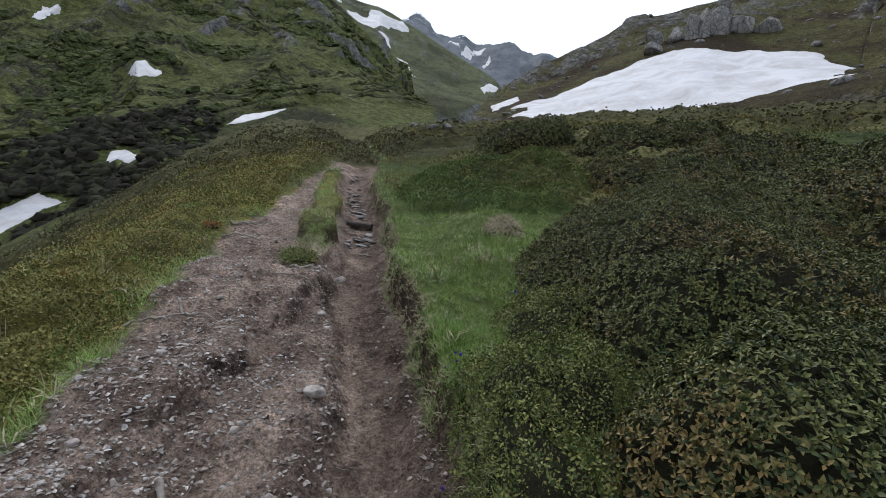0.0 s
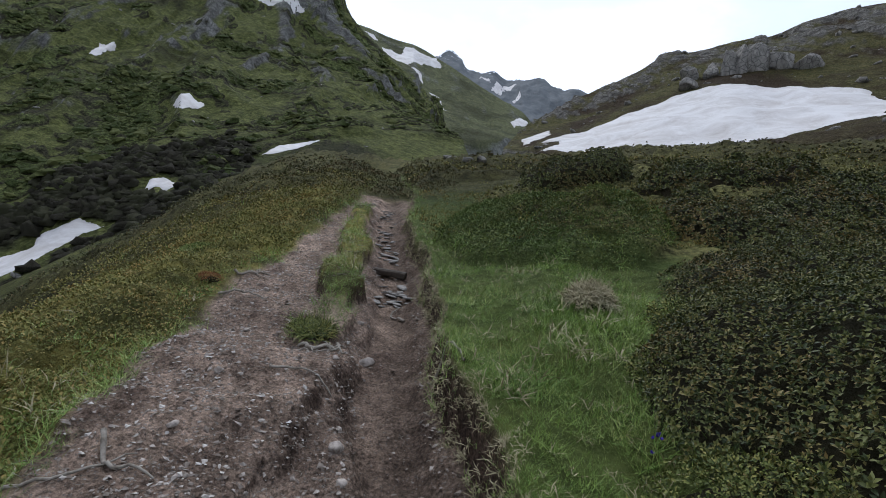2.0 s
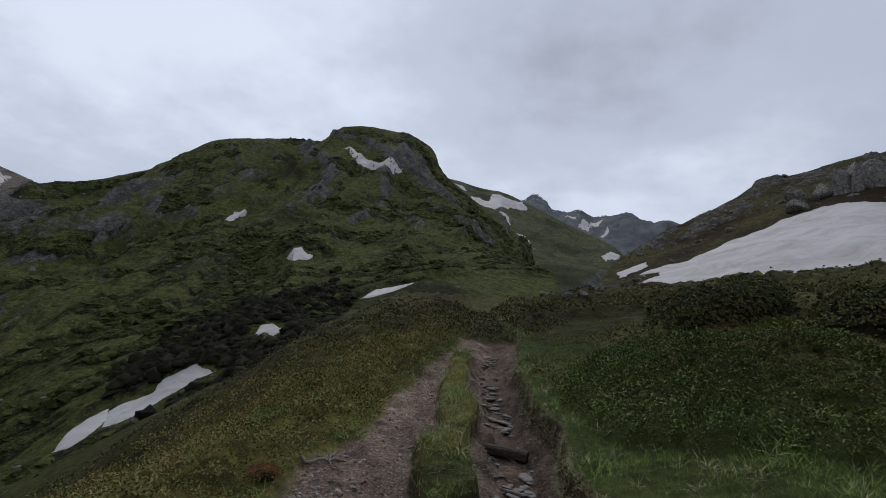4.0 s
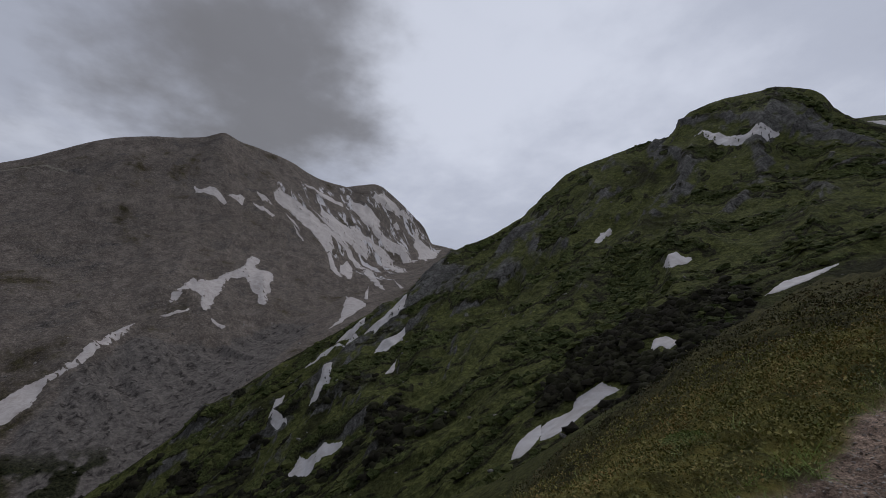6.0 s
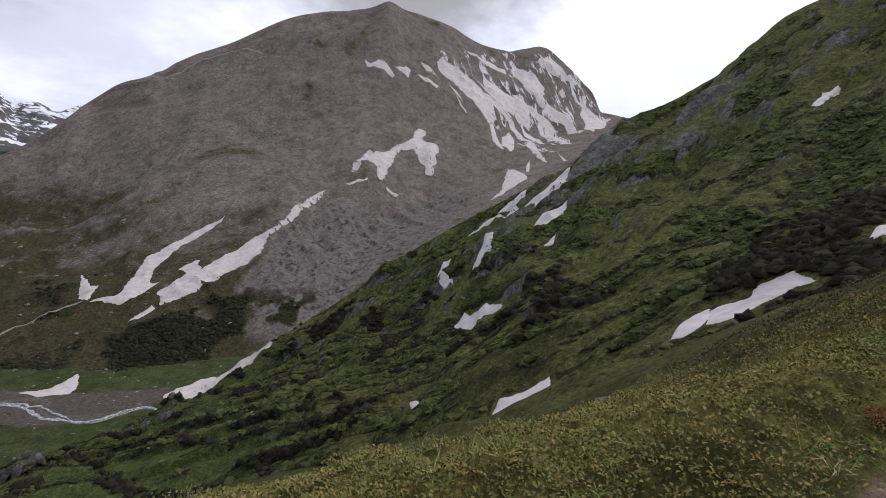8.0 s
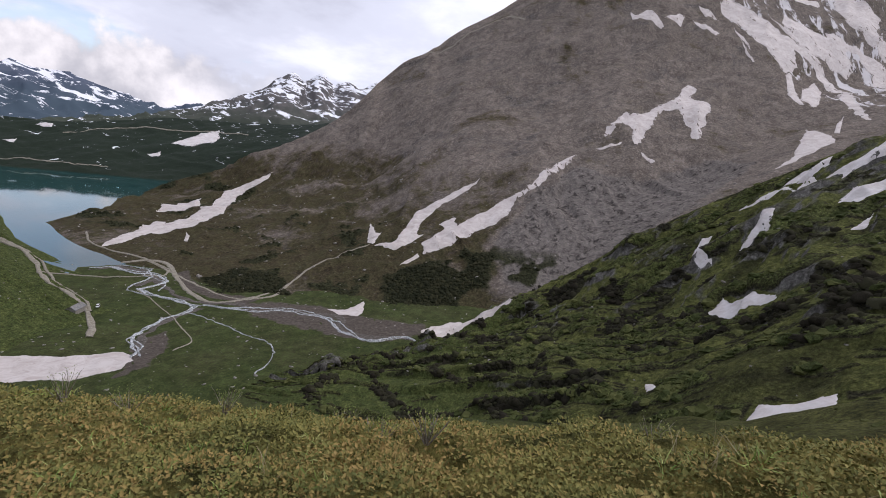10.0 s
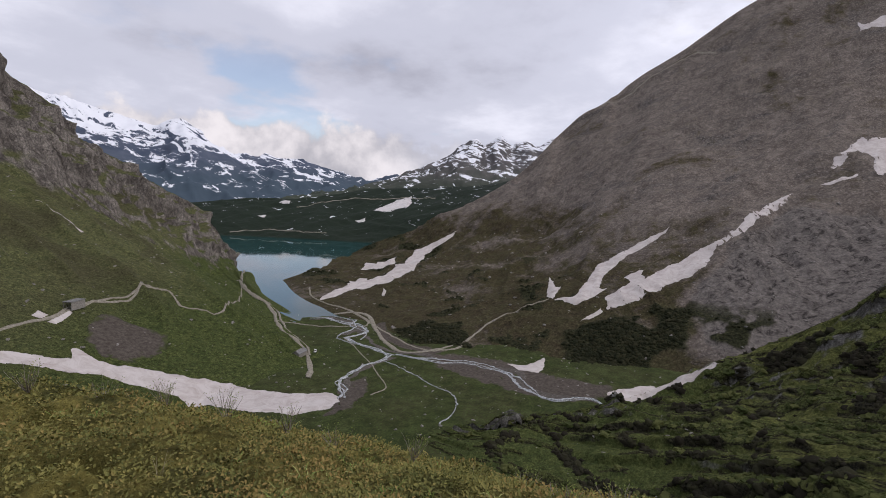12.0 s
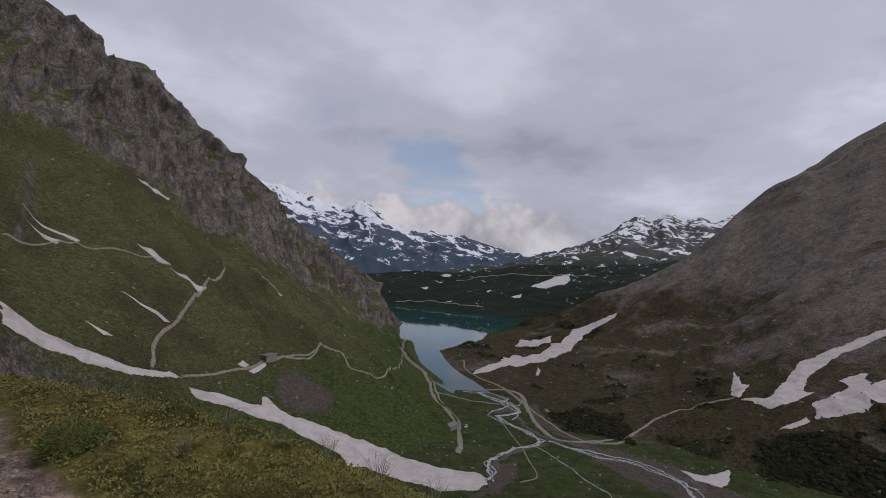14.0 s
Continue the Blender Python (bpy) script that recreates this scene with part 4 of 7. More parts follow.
def build_ground(material):
    fan = np.r_[np.linspace(-62, 200, 610), np.linspace(202, 296, 30)]
    a = np.radians(fan)
    rings = np.r_[np.geomspace(0.0008, 0.3, 12, endpoint=False), np.geomspace(0.3, 30, 250, endpoint=False), np.geomspace(30, 420, 92, endpoint=False), np.geomspace(420, 4800, 40)]
    rr, aa = np.meshgrid(rings, a, indexing="ij")
    x, y = -1.0 - rr * np.sin(aa), 3.4 + rr * np.cos(aa)
    z = ground_z(x, y)
    u = x - trail_x(y)
    le, re = left_edge(y), right_edge(y)
    turf = np.maximum(smooth(-0.05, 0.10, -u - le), np.maximum(smooth(re + 0.03, re + 0.07, u), smooth(0.55, 0.9, island(u, y))))
    v = np.stack([x, y, z], -1).reshape(-1, 3)
    far = smooth(22, 60, rr)
    ob = grid_mesh("ground", v, len(rings), len(fan), material, closed=True, attrs={"turf": np.maximum(np.maximum(turf, far), smooth(16.3, 17.3, y)), "side": smooth(-0.3, 0.6, u), "heath": heath(x, y), "down": smooth(5, 16, -u - le), "far": smooth(12, 20, y) * (1 - smooth(140, 190, rr)) * smooth(-30, -12, u)})
    return tagged(ob, "grassy alpine spur and green valley floor with a worn earth trail", "ground", kind="structure")


def ground_material():
    n = Nodes("turf_and_earth")
    big = n.noise(0.05, 5, 0.6, warp=0.4)
    mid = n.noise(0.9, 5, 0.6)
    fine = n.noise(14, 5, 0.65)
    grass = n.mix(n.ramp(mid, (0.35, 0.0), (0.65, 1.0)), (0.066, 0.090, 0.024), (0.124, 0.146, 0.042))
    left = n.mix(n.ramp(n.noise(2.4, 8, 0.8), (0.38, 0.0), (0.62, 1.0)), (0.094, 0.088, 0.026), (0.240, 0.205, 0.060))
    left = n.mix(n.ramp(n.noise(0.45, 6, 0.7), (0.50, 0.0), (0.60, 0.75)), left, (0.040, 0.046, 0.016))
    below = n.mix(n.ramp(n.noise(1.1, 7, 0.75), (0.38, 0.0), (0.62, 1.0)), (0.022, 0.024, 0.010), (0.085, 0.088, 0.030))
    left = n.mix(n.ramp(n.math("ADD", n.attr("down"), n.math("MULTIPLY", n.math("SUBTRACT", n.noise(0.3, 5, 0.65), 0.5), 1.1)), (0.35, 0.0), (0.65, 1.0)), left, below)
    turf = n.mix(n.attr("side"), left, grass)
    turf = n.mix(n.math("MULTIPLY", n.ramp(big, (0.42, 0.0), (0.62, 1.0)), n.attr("side")), turf, (0.044, 0.056, 0.020))
    turf = n.mix(n.ramp(n.math("DIVIDE", n.math("ADD", n.height(), 30.0), -45.0), (0.0, 0.0), (1.0, 1.0)), turf, n.mix(n.ramp(mid, (0.4, 0.0), (0.6, 1.0)), n.mix(n.ramp(n.noise(0.03, 6, 0.65), (0.42, 0.0), (0.60, 1.0)), (0.029, 0.040, 0.014), (0.038, 0.040, 0.018)), n.mix(n.ramp(n.noise(0.05, 5, 0.65), (0.42, 0.0), (0.6, 1.0)), (0.045, 0.058, 0.019), (0.057, 0.067, 0.025))))
    earth = n.mix(n.ramp(n.noise(2.2, 6, 0.65), (0.30, 0.0), (0.70, 1.0)), (0.118, 0.081, 0.063), (0.437, 0.319, 0.245))
    # the earth is darker in the rut and to its right
    dark_earth = n.mix(n.ramp(n.noise(3.0, 6, 0.7), (0.30, 0.0), (0.70, 1.0)), (0.078, 0.054, 0.041), (0.224, 0.165, 0.127))
    earth = n.mix(n.ramp(n.attr("side"), (0.05, 0.0), (0.40, 0.85)), earth, dark_earth)
    earth = n.mix(n.ramp(n.cells(45), (0.10, 1.0), (0.28, 0.0)), earth, (0.20, 0.175, 0.16))
    peat = n.mix(n.ramp(n.noise(25, 5, 0.7), (0.35, 0.0), (0.65, 1.0)), (0.030, 0.019, 0.014), (0.085, 0.055, 0.040))
    earth = n.mix(n.ramp(n.math("ADD", n.steep(), n.math("MULTIPLY", n.math("SUBTRACT", fine, 0.5), 0.25)), (0.22, 0.0), (0.60, 0.9)), earth, peat)
    shrub = n.mix(n.ramp(n.math("ADD", n.math("MULTIPLY", n.noise(9, 5, 0.75), 0.7), n.math("MULTIPLY", n.noise(0.25, 3), 0.4)), (0.44, 0.0), (0.66, 1.0)), (0.037, 0.037, 0.016), (0.153, 0.143, 0.055))
    turf = n.mix(n.ramp(n.attr("heath"), (0.04, 0.0), (0.14, 1.0)), turf, shrub)
    turf = n.mix(n.ramp(n.math("ADD", n.attr("far"), n.math("MULTIPLY", n.math("SUBTRACT", n.noise(0.4, 5, 0.65), 0.5), 1.4)), (0.35, 0.0), (0.65, 0.9)), turf, n.mix(n.ramp(n.noise(1.6, 6, 0.75), (0.38, 0.0), (0.62, 1.0)), (0.026, 0.025, 0.012), (0.094, 0.086, 0.034)))
    colour = n.mix(n.attr("turf"), earth, turf)
    colour = n.mix(1.0, colour, n.ramp(n.noise(4.5, 5, 0.75), (0.34, 0.6), (0.5, 1.0), (0.68, 1.45)), "MULTIPLY")
    colour = n.mix(1.0, colour, n.ramp(n.noise(0.13, 6, 0.7), (0.38, 0.72), (0.5, 1.0), (0.62, 1.3)), "MULTIPLY")
    colour = n.mix(n.math("SUBTRACT", 1.0, n.attr("turf"), True), colour, n.mix(1.0, colour, n.ramp(n.noise(38, 6, 0.8), (0.36, 0.35), (0.5, 1.0), (0.64, 1.75)), "MULTIPLY"))
    bump = n.math("ADD", fine, n.math("MULTIPLY", n.noise(45, 5, 0.75), 0.8))
    return n.done(colour, 0.95, bump, 1.0, 0.07)


MAT_GROUND = ground_material()
ground = build_ground(MAT_GROUND)

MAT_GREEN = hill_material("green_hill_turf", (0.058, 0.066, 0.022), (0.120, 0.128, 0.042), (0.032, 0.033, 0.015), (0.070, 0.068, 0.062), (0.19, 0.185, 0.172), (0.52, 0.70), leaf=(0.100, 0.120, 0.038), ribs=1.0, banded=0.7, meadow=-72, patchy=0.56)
MAT_SHOULDER = hill_material("shoulder_turf", (0.076, 0.084, 0.042), (0.125, 0.128, 0.066), (0.058, 0.060, 0.032), (0.11, 0.11, 0.10), (0.22, 0.22, 0.20), (0.40, 0.62), 1.0)
MAT_RIGHT = hill_material("moor_and_boulders", (0.058, 0.056, 0.022), (0.100, 0.088, 0.036), (0.042, 0.030, 0.019), (0.070, 0.064, 0.057), (0.205, 0.192, 0.174), (0.30, 0.52), 2.0)
MAT_GREY = scree_slope_material()
MAT_CLIFF = hill_material("grass_and_cliff", (0.072, 0.081, 0.036), (0.119, 0.123, 0.053), (0.072, 0.070, 0.035), (0.082, 0.072, 0.064), (0.254, 0.228, 0.200), (0.36, 0.56), 0.9, banded=0.45, mottle=1.2, meadow=-60)
MAT_LAKE_HILL = range_material("lake_hill_turf", (0.020, 0.025, 0.022), (0.040, 0.046, 0.040), (0.018, 0.026, 0.018), 160, 1000, -20, 1.3)
MAT_SNOW_PEAK = range_material("peak_rock_and_snow", (0.07, 0.07, 0.075), (0.13, 0.12, 0.115), (0.05, 0.06, 0.045), 60, 480, 20, 0.7, 1.25)
# the far rock's blue is distance haze put into the base colour
MAT_FAR = range_material("hazed_far_rock_and_snow", (0.055, 0.072, 0.11), (0.10, 0.118, 0.155), (0.06, 0.085, 0.11), 60, 520, 60, 0.38, 1.25)
MAT_HEAD = range_material("head_rock_and_snow", (0.10, 0.11, 0.12), (0.16, 0.165, 0.17), (0.10, 0.105, 0.10), 900, 1100, 300, 1.0)


def crags(lo, hi):
    return lambda v, level: smooth(lo, hi, level)


def scrub_ledges(v, level, rough):
    """Terraces on the lower flank, leafy along their lips, their risers painted dark as bare, shaded scrub; clumps of
    scrub drawn out along the slope above.
    """
    x, y, z = v.T
    low = smooth(30, -40, z) * smooth(-113, -98, z)
    wander = 5.0 * fbm(x / 85, y / 85, 3, 701) + 1.5 * fbm(x / 24, y / 24, 3, 704)
    s = np.mod((level * 58 + wander) / (2 * np.pi), 1)
    broken = smooth(-0.30, 0.12, fbm(x / 40, y / 40, 4, 705))
    riser = smooth(0.0, 0.10, s) * (1 - smooth(0.14, 0.34, s))
    lip = smooth(0.0, 0.26, s) * (1 - s)
    crown = smooth(0.14, 0.28, s) * (1 - smooth(0.40, 0.62, s))
    clear = clear_of_snow(x, y)
    p = x * 0.58 + y * 0.82
    clump = fbm(p / 24, level * 26, 5, 706, 0.6) + 0.25 * fbm(x / 5, y / 5, 3, 708)
    lawn = smooth(-84, -98, z) * smooth(-0.15, 0.2, fbm(x / 30, y / 30, 3, 709) + 0.1)
    grow = smooth(0.02, 0.22, clump + low * broken * (0.40 * crown - 0.24 * riser) - 0.02 - 0.30 * lawn - 0.16 * smooth(60, 140, z))
    grow = grow * (1 - smooth(0.14, 0.36, rough)) * smooth(-114, -104, z) * clear
    tall = grow * (0.25 + 0.8 * cushions(x, y, 3.6, 707))
    # leafless alder in the moist trough under the spur; on the risers its brown also paints shade
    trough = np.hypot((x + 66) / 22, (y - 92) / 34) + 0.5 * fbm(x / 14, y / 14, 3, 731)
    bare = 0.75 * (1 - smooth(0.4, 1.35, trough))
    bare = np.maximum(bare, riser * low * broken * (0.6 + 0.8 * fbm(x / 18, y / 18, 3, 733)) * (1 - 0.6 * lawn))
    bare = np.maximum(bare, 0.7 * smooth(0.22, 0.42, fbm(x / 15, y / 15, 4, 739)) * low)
    return 3.8 * lip * low * broken * clear, grow, tall, bare * clear


THICKETS = ([(-358, -138), (-393, -113), (-387, -87), (-340, -66), (-300, -82), (-293, -107)], [(-310, -272), (-339, -267), (-335, -226), (-306, -193), (-289, -238)], [(-412, -84), (-412, -63), (-367, -56), (-370, -76)])
SLAB = [(-585, -12), (-600, 60), (-660, 143), (-610, 190), (-470, 95), (-400, 20), (-360, -30), (-405, -66), (-488, -45)]


SNOWY_FLANK = [(-1180, 160), (-1060, 205), (-960, 300), (-720, 320), (-690, 350), (-850, 450), (-1040, 590), (-1300, 820), (-1460, 820), (-1460, 600), (-1370, 400), (-1260, 270)]


def slab_face(v):
    """Where the steep jointed slabs stand bare, and where snow lies in the gullies, 0 to 1."""
    d = edge_distance(v[:, 0], v[:, 1], SLAB)
    high = edge_distance(v[:, 0], v[:, 1], SNOWY_FLANK)
    return {"snowy": smooth(-30, 60, high + 40 * fbm(v[:, 0] / 90, v[:, 1] / 90, 4, 749)), "slab": smooth(-14, 16, d + 16 * fbm(v[:, 0] / 40, v[:, 1] / 40, 4, 748))}


def foot_scrub(v, level, rough):
    """Alder thickets at the foot of the grey mountain, and the ribs of its slab face."""
    x, y, z = v.T
    thick = np.zeros(len(x))
    for ring in THICKETS:
        thick = np.maximum(thick, smooth(-7, 6, edge_distance(x, y, ring) + 9 * fbm(x / 18, y / 18, 4, 743)))
    strewn = smooth(0.20, 0.36, fbm(x / 26, y / 26, 5, 741)) * smooth(-62, -84, z) * smooth(-119, -114, z)
    thick = np.maximum(thick, 0.6 * strewn)
    tall = thick * (0.8 + 1.6 * cushions(x, y, 5.0, 742))
    slab = slab_face(v)["slab"]
    p = y * 0.85 - x * 0.3
    # knobs and shelves of rock that break the lower flank
    knobs = 4.5 * smooth(-0.05, 0.35, fbm(x / 60, (y + z) / 60, 3, 771)) * (ridged(p / 15, (z + 0.4 * p) / 9, 4, 773) - 0.45) * smooth(-116, -100, z) * smooth(80, 0, z)
    return slab * (9.0 * (ridged(p / 26, z / 90, 4, 751) - 0.5) + 2.5 * (ridged(p / 9, z / 22, 3, 755) - 0.5)) + knobs, thick, tall, 0 * z


def clear_of_snow(x, y):
    """0 on the snow patches and close beside them, 1 elsewhere."""
    free = np.ones(len(x))
    for place, ring in SNOW_PLAN:
        if place in ("green_hill", "ground"):
            lo, hi = np.min(ring, 0) - 4, np.max(ring, 0) + 4
            k = np.nonzero((x > lo[0]) & (x < hi[0]) & (y > lo[1]) & (y < hi[1]))[0]
            free[k] *= smooth(0.3, 2.5, -edge_distance(x[k], y[k], ring))
    return free


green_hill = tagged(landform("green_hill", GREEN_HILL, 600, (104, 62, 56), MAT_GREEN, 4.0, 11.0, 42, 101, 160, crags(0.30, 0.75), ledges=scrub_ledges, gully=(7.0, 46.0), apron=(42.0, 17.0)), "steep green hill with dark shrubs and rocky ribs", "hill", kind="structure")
shoulder = tagged(landform("green_shoulder", SHOULDER, 200, (40, 40), MAT_SHOULDER, 5, 8, 60, 121, 200), "grassy shoulder with patches of old snow", "hill", kind="structure")
right_hill = tagged(landform("moor_hill", RIGHT_HILL, 320, (40, 60), MAT_RIGHT, 1.6, 4.5, 16, 131, 120, crags(0.45, 0.75), by="bearing"), "brown moorland hill with a pale rock outcrop", "hill", kind="structure")
head_range = tagged(landform("head_range", HEAD_RANGE, 220, (50,), MAT_HEAD, 18, 45, 200, 141, 500, gully=(40.0, 220.0)), "grey mountain ridge at the head of the valley", "mountain", kind="structure")
grey_mountain = tagged(landform("grey_mountain", GREY_MOUNTAIN, 420, (64, 56, 60), MAT_GREY, 9, 15, 110, 151, 500, lambda v, level: 0.3 + 0.7 * smooth(0.2, 0.55, level), by="bearing", gully=(7.0, 80.0), ledges=foot_scrub, shore=0.3, marks=slab_face), "bare grey mountain of scree and slabs", "mountain", kind="structure")
cliff_mountain = tagged(landform("cliff_mountain", CLIFF_MOUNTAIN, 330, (44, 46, 60), MAT_CLIFF, 4, 34, 70, 161, 250, crags(0.58, 0.80), by="corner", gully=(11.0, 40.0), shore=0.28), "grassy mountainside under brown cliffs", "mountain", kind="structure")
lake_hill = tagged(landform("lake_hill", LAKE_HILL, 190, (32, 32), MAT_LAKE_HILL, 7, 12, 90, 171, 300), "dark green hill with snow specks across the lake", "hill", kind="structure")
snow_peak = tagged(landform("snow_peak", SNOW_PEAK, 200, (64,), MAT_SNOW_PEAK, 22, 40, 220, 181, 600, gully=(45.0, 230.0)), "dark twin peak streaked with snow", "mountain", kind="structure")
far_range = tagged(landform("far_range", FAR_RANGE, 200, (60,), MAT_FAR, 30, 90, 420, 191, 600, gully=(80.0, 330.0)), "far range with snowfields, its rock tinted haze blue", "mountain", kind="structure")


def lake_water():
    n = Nodes("lake_water")
    ripple = n.noise(0.5, 3, 0.5, n.scaled(n.pos, (1.0, 1.0, 1.0)))
    return n.done((0.006, 0.050, 0.052), 0.04, ripple, 0.02, 0.2, 0.5)


bm = bmesh.new()
ring = [bm.verts.new(p) for p in ((-262, -300, LAKE_Z), (-330, -330, LAKE_Z), (-700, -480, LAKE_Z), (-1500, -700, LAKE_Z), (-1300, -1700, LAKE_Z), (-300, -1600, LAKE_Z), (-280, -700, LAKE_Z), (-250, -400, LAKE_Z))]
bm.faces.new(ring)
bmesh.ops.triangulate(bm, faces=bm.faces)
me = bpy.data.meshes.new("lake")
bm.to_mesh(me)
bm.free()
me.materials.append(lake_water())
lake = tagged(new("lake", me), "still teal reservoir reflecting hills and sky", "lake", kind="structure")

# ---- what lies on the land: snow, water, tracks ----
from mathutils.bvhtree import BVHTree


def land_tree(obs):
    verts, faces, base = [], [], 0
    for ob in obs:
        me = ob.data
        co = np.empty(len(me.vertices) * 3, np.float32)
        me.vertices.foreach_get("co", co)
        ix = np.empty(len(me.loops), np.int32)
        me.loops.foreach_get("vertex_index", ix)
        verts.append(co.reshape(-1, 3))
        faces.append(ix.reshape(-1, 4) + base)
        base += len(me.vertices)
    return BVHTree.FromPolygons(np.concatenate(verts).tolist(), np.concatenate(faces).tolist())


LAND = land_tree([ground, green_hill, shoulder, right_hill, head_range, grey_mountain, cliff_mountain, lake_hill])
DOWN = Vector((0, 0, -1))


def drop(x, y):
    """The land's height and slope at a place of the plan."""
    hit = LAND.ray_cast(Vector((x, y, 1500)), DOWN)
    return (hit[0].z, hit[1]) if hit[0] else (-125.0, Vector((0, 0, 1)))


def snow_material(name, clean, dirty):
    n = Nodes(name)
    dirt = n.noise(0.13, 9, 0.75, warp=0.8)
    cups = n.noise(0.9, 4, 0.6)
    colour = n.mix(n.ramp(dirt, (0.42, 0.0), (0.68, 1.0)), clean, dirty)
    return n.done(colour, 0.7, cups, 0.07, 0.5, 0.2)


MAT_SNOW = snow_material("old_snow", (0.58, 0.555, 0.55), (0.40, 0.36, 0.34))
MAT_DIRTY_SNOW = snow_material("dusty_snow", (0.52, 0.482, 0.462), (0.36, 0.31, 0.285))


def build_snow(place, ring):
    where = {"green_hill": "a shrubby green hillside", "moor_hill": "a brown moorland slope", "grey_mountain": "a grey mountain slope", "cliff_mountain": "a grassy mountainside",
             "lake_hill": "a dark hill across the lake", "head_range": "a far grey ridge", "green_shoulder": "a grassy shoulder", "ground": "the stream bank"}[place]
    ob = spread("snow_patch", ring, MAT_DIRTY_SNOW if place in ("grey_mountain", "cliff_mountain", "ground") else MAT_SNOW, 1.0)
    tagged(ob, "old melting snow patch lying on " + where, "snow patch", "old snow patches")


def scree(place, ring):
    ob = spread("scree_patch", ring, MAT_SCREE, 0.3, 0.35)
    tagged(ob, "bare grey gravel washed over the grass", "gravel", kind="structure")


def spread(name, ring, material, thickness, edge=0.26):
    """A thin sheet with a ragged edge, draped over the land."""
    ring = np.array(ring)
    lo, hi = ring.min(0), ring.max(0)
    reach = float(np.hypot(*(ring.mean(0) - np.array([-1, 3.4]))))
    span = hi - lo
    step = max(0.25, 0.0028 * reach, min(span.max() / 90, math.sqrt(span[0] * span[1]) / 28 + 0.1))
    pad = step * 3
    gx = np.arange(lo[0] - pad, hi[0] + pad + step, step)
    gy = np.arange(lo[1] - pad, hi[1] + pad + step, step)
    xx, yy = np.meshgrid(gx, gy, indexing="ij")
    sd = edge_distance(xx, yy, ring)
    width = max(sd.max(), step)
    sd = sd + width * edge * fbm(xx / (width * 0.8), yy / (width * 0.8), 5, 301, 0.62)
    keep = sd > -step * 1.5
    use = keep[:-1, :-1] & keep[1:, :-1] & keep[1:, 1:] & keep[:-1, 1:]
    ids = -np.ones(xx.shape, int)
    need = np.zeros(xx.shape, bool)
    for dx in (0, 1):
        for dy in (0, 1):
            need[dx:xx.shape[0] - 1 + dx, dy:xx.shape[1] - 1 + dy] |= use
    ids[need] = np.arange(need.sum())
    thick = (0.15 + 0.0006 * reach) * thickness
    # points just outside slide in to the edge, so that it runs clean
    gx_, gy_ = np.gradient(sd, step)
    steep = np.hypot(gx_, gy_) + 1e-6
    back = np.where(sd < 0, np.clip(-sd / steep, 0, step * 1.5), 0)
    xx, yy = xx + gx_ / steep * back, yy + gy_ / steep * back
    lift = np.where(sd < 0, 0.02 + 0.0002 * reach, 0.06 + np.clip(sd / (width * 0.4), 0, 1) ** 0.6 * thick)
    v = [(x, y, drop(x, y)[0] + h) for x, y, h in zip(xx[need], yy[need], lift[need])]
    i, j = np.nonzero(use)
    f = np.stack([ids[i, j], ids[i + 1, j], ids[i + 1, j + 1], ids[i, j + 1]], 1)
    return sheet_mesh(name, v, f, material, {"inner": (sd / width)[need]})


def stream_material():
    n = Nodes("white_water")
    foam = n.noise(0.8, 6, 0.7, warp=1.0)
    colour = n.mix(n.ramp(foam, (0.40, 0.0), (0.60, 1.0)), (0.12, 0.135, 0.135), (0.52, 0.54, 0.545))
    return n.done(colour, 0.25, foam, 0.5, 0.3, 0.5)


def loose_material(name, a, b, c):
    n = Nodes(name)
    colour = n.mix(n.ramp(n.noise(0.5, 7, 0.7), (0.35, 0.0), (0.65, 1.0)), a, b)
    colour = n.mix(n.ramp(n.cells(0.9), (0.12, 1.0), (0.30, 0.0)), colour, c)
    return n.done(colour, 0.95, n.noise(2.0, 5, 0.7), 0.8, 0.3)


def washed_material():
    """Gravel washed over turf, thinning out towards its rim."""
    n = Nodes("washed_gravel")
    grit = n.mix(n.ramp(n.noise(0.5, 7, 0.75), (0.35, 0.0), (0.65, 1.0)), (0.048, 0.039, 0.032), (0.112, 0.097, 0.083))
    turf = n.mix(n.ramp(n.noise(0.3, 6, 0.7), (0.40, 0.0), (0.60, 1.0)), (0.036, 0.046, 0.019), (0.066, 0.074, 0.030))
    thin = n.math("ADD", n.math("MULTIPLY", n.attr("inner"), 0.9), n.math("SUBTRACT", n.noise(0.14, 8, 0.75), 0.5))
    return n.done(n.mix(n.ramp(thin, (-0.22, 0.0), (0.12, 1.0)), turf, grit), 0.95, n.noise(2.0, 5, 0.7), 0.8, 0.3)


MAT_SCREE = washed_material()
RIBBONS = {
    "stream": (stream_material(), "shallow white mountain stream over stones", "stream"),
    "gravel": (loose_material("river_gravel", (0.055, 0.050, 0.042), (0.125, 0.112, 0.10), (0.20, 0.185, 0.17)), "bare grey brown gravel beside the stream", "gravel bank"),
    "track": (loose_material("track_grit", (0.17, 0.155, 0.120), (0.30, 0.275, 0.225), (0.36, 0.335, 0.285)), "pale worn gravel track through the grass", "track"),
}


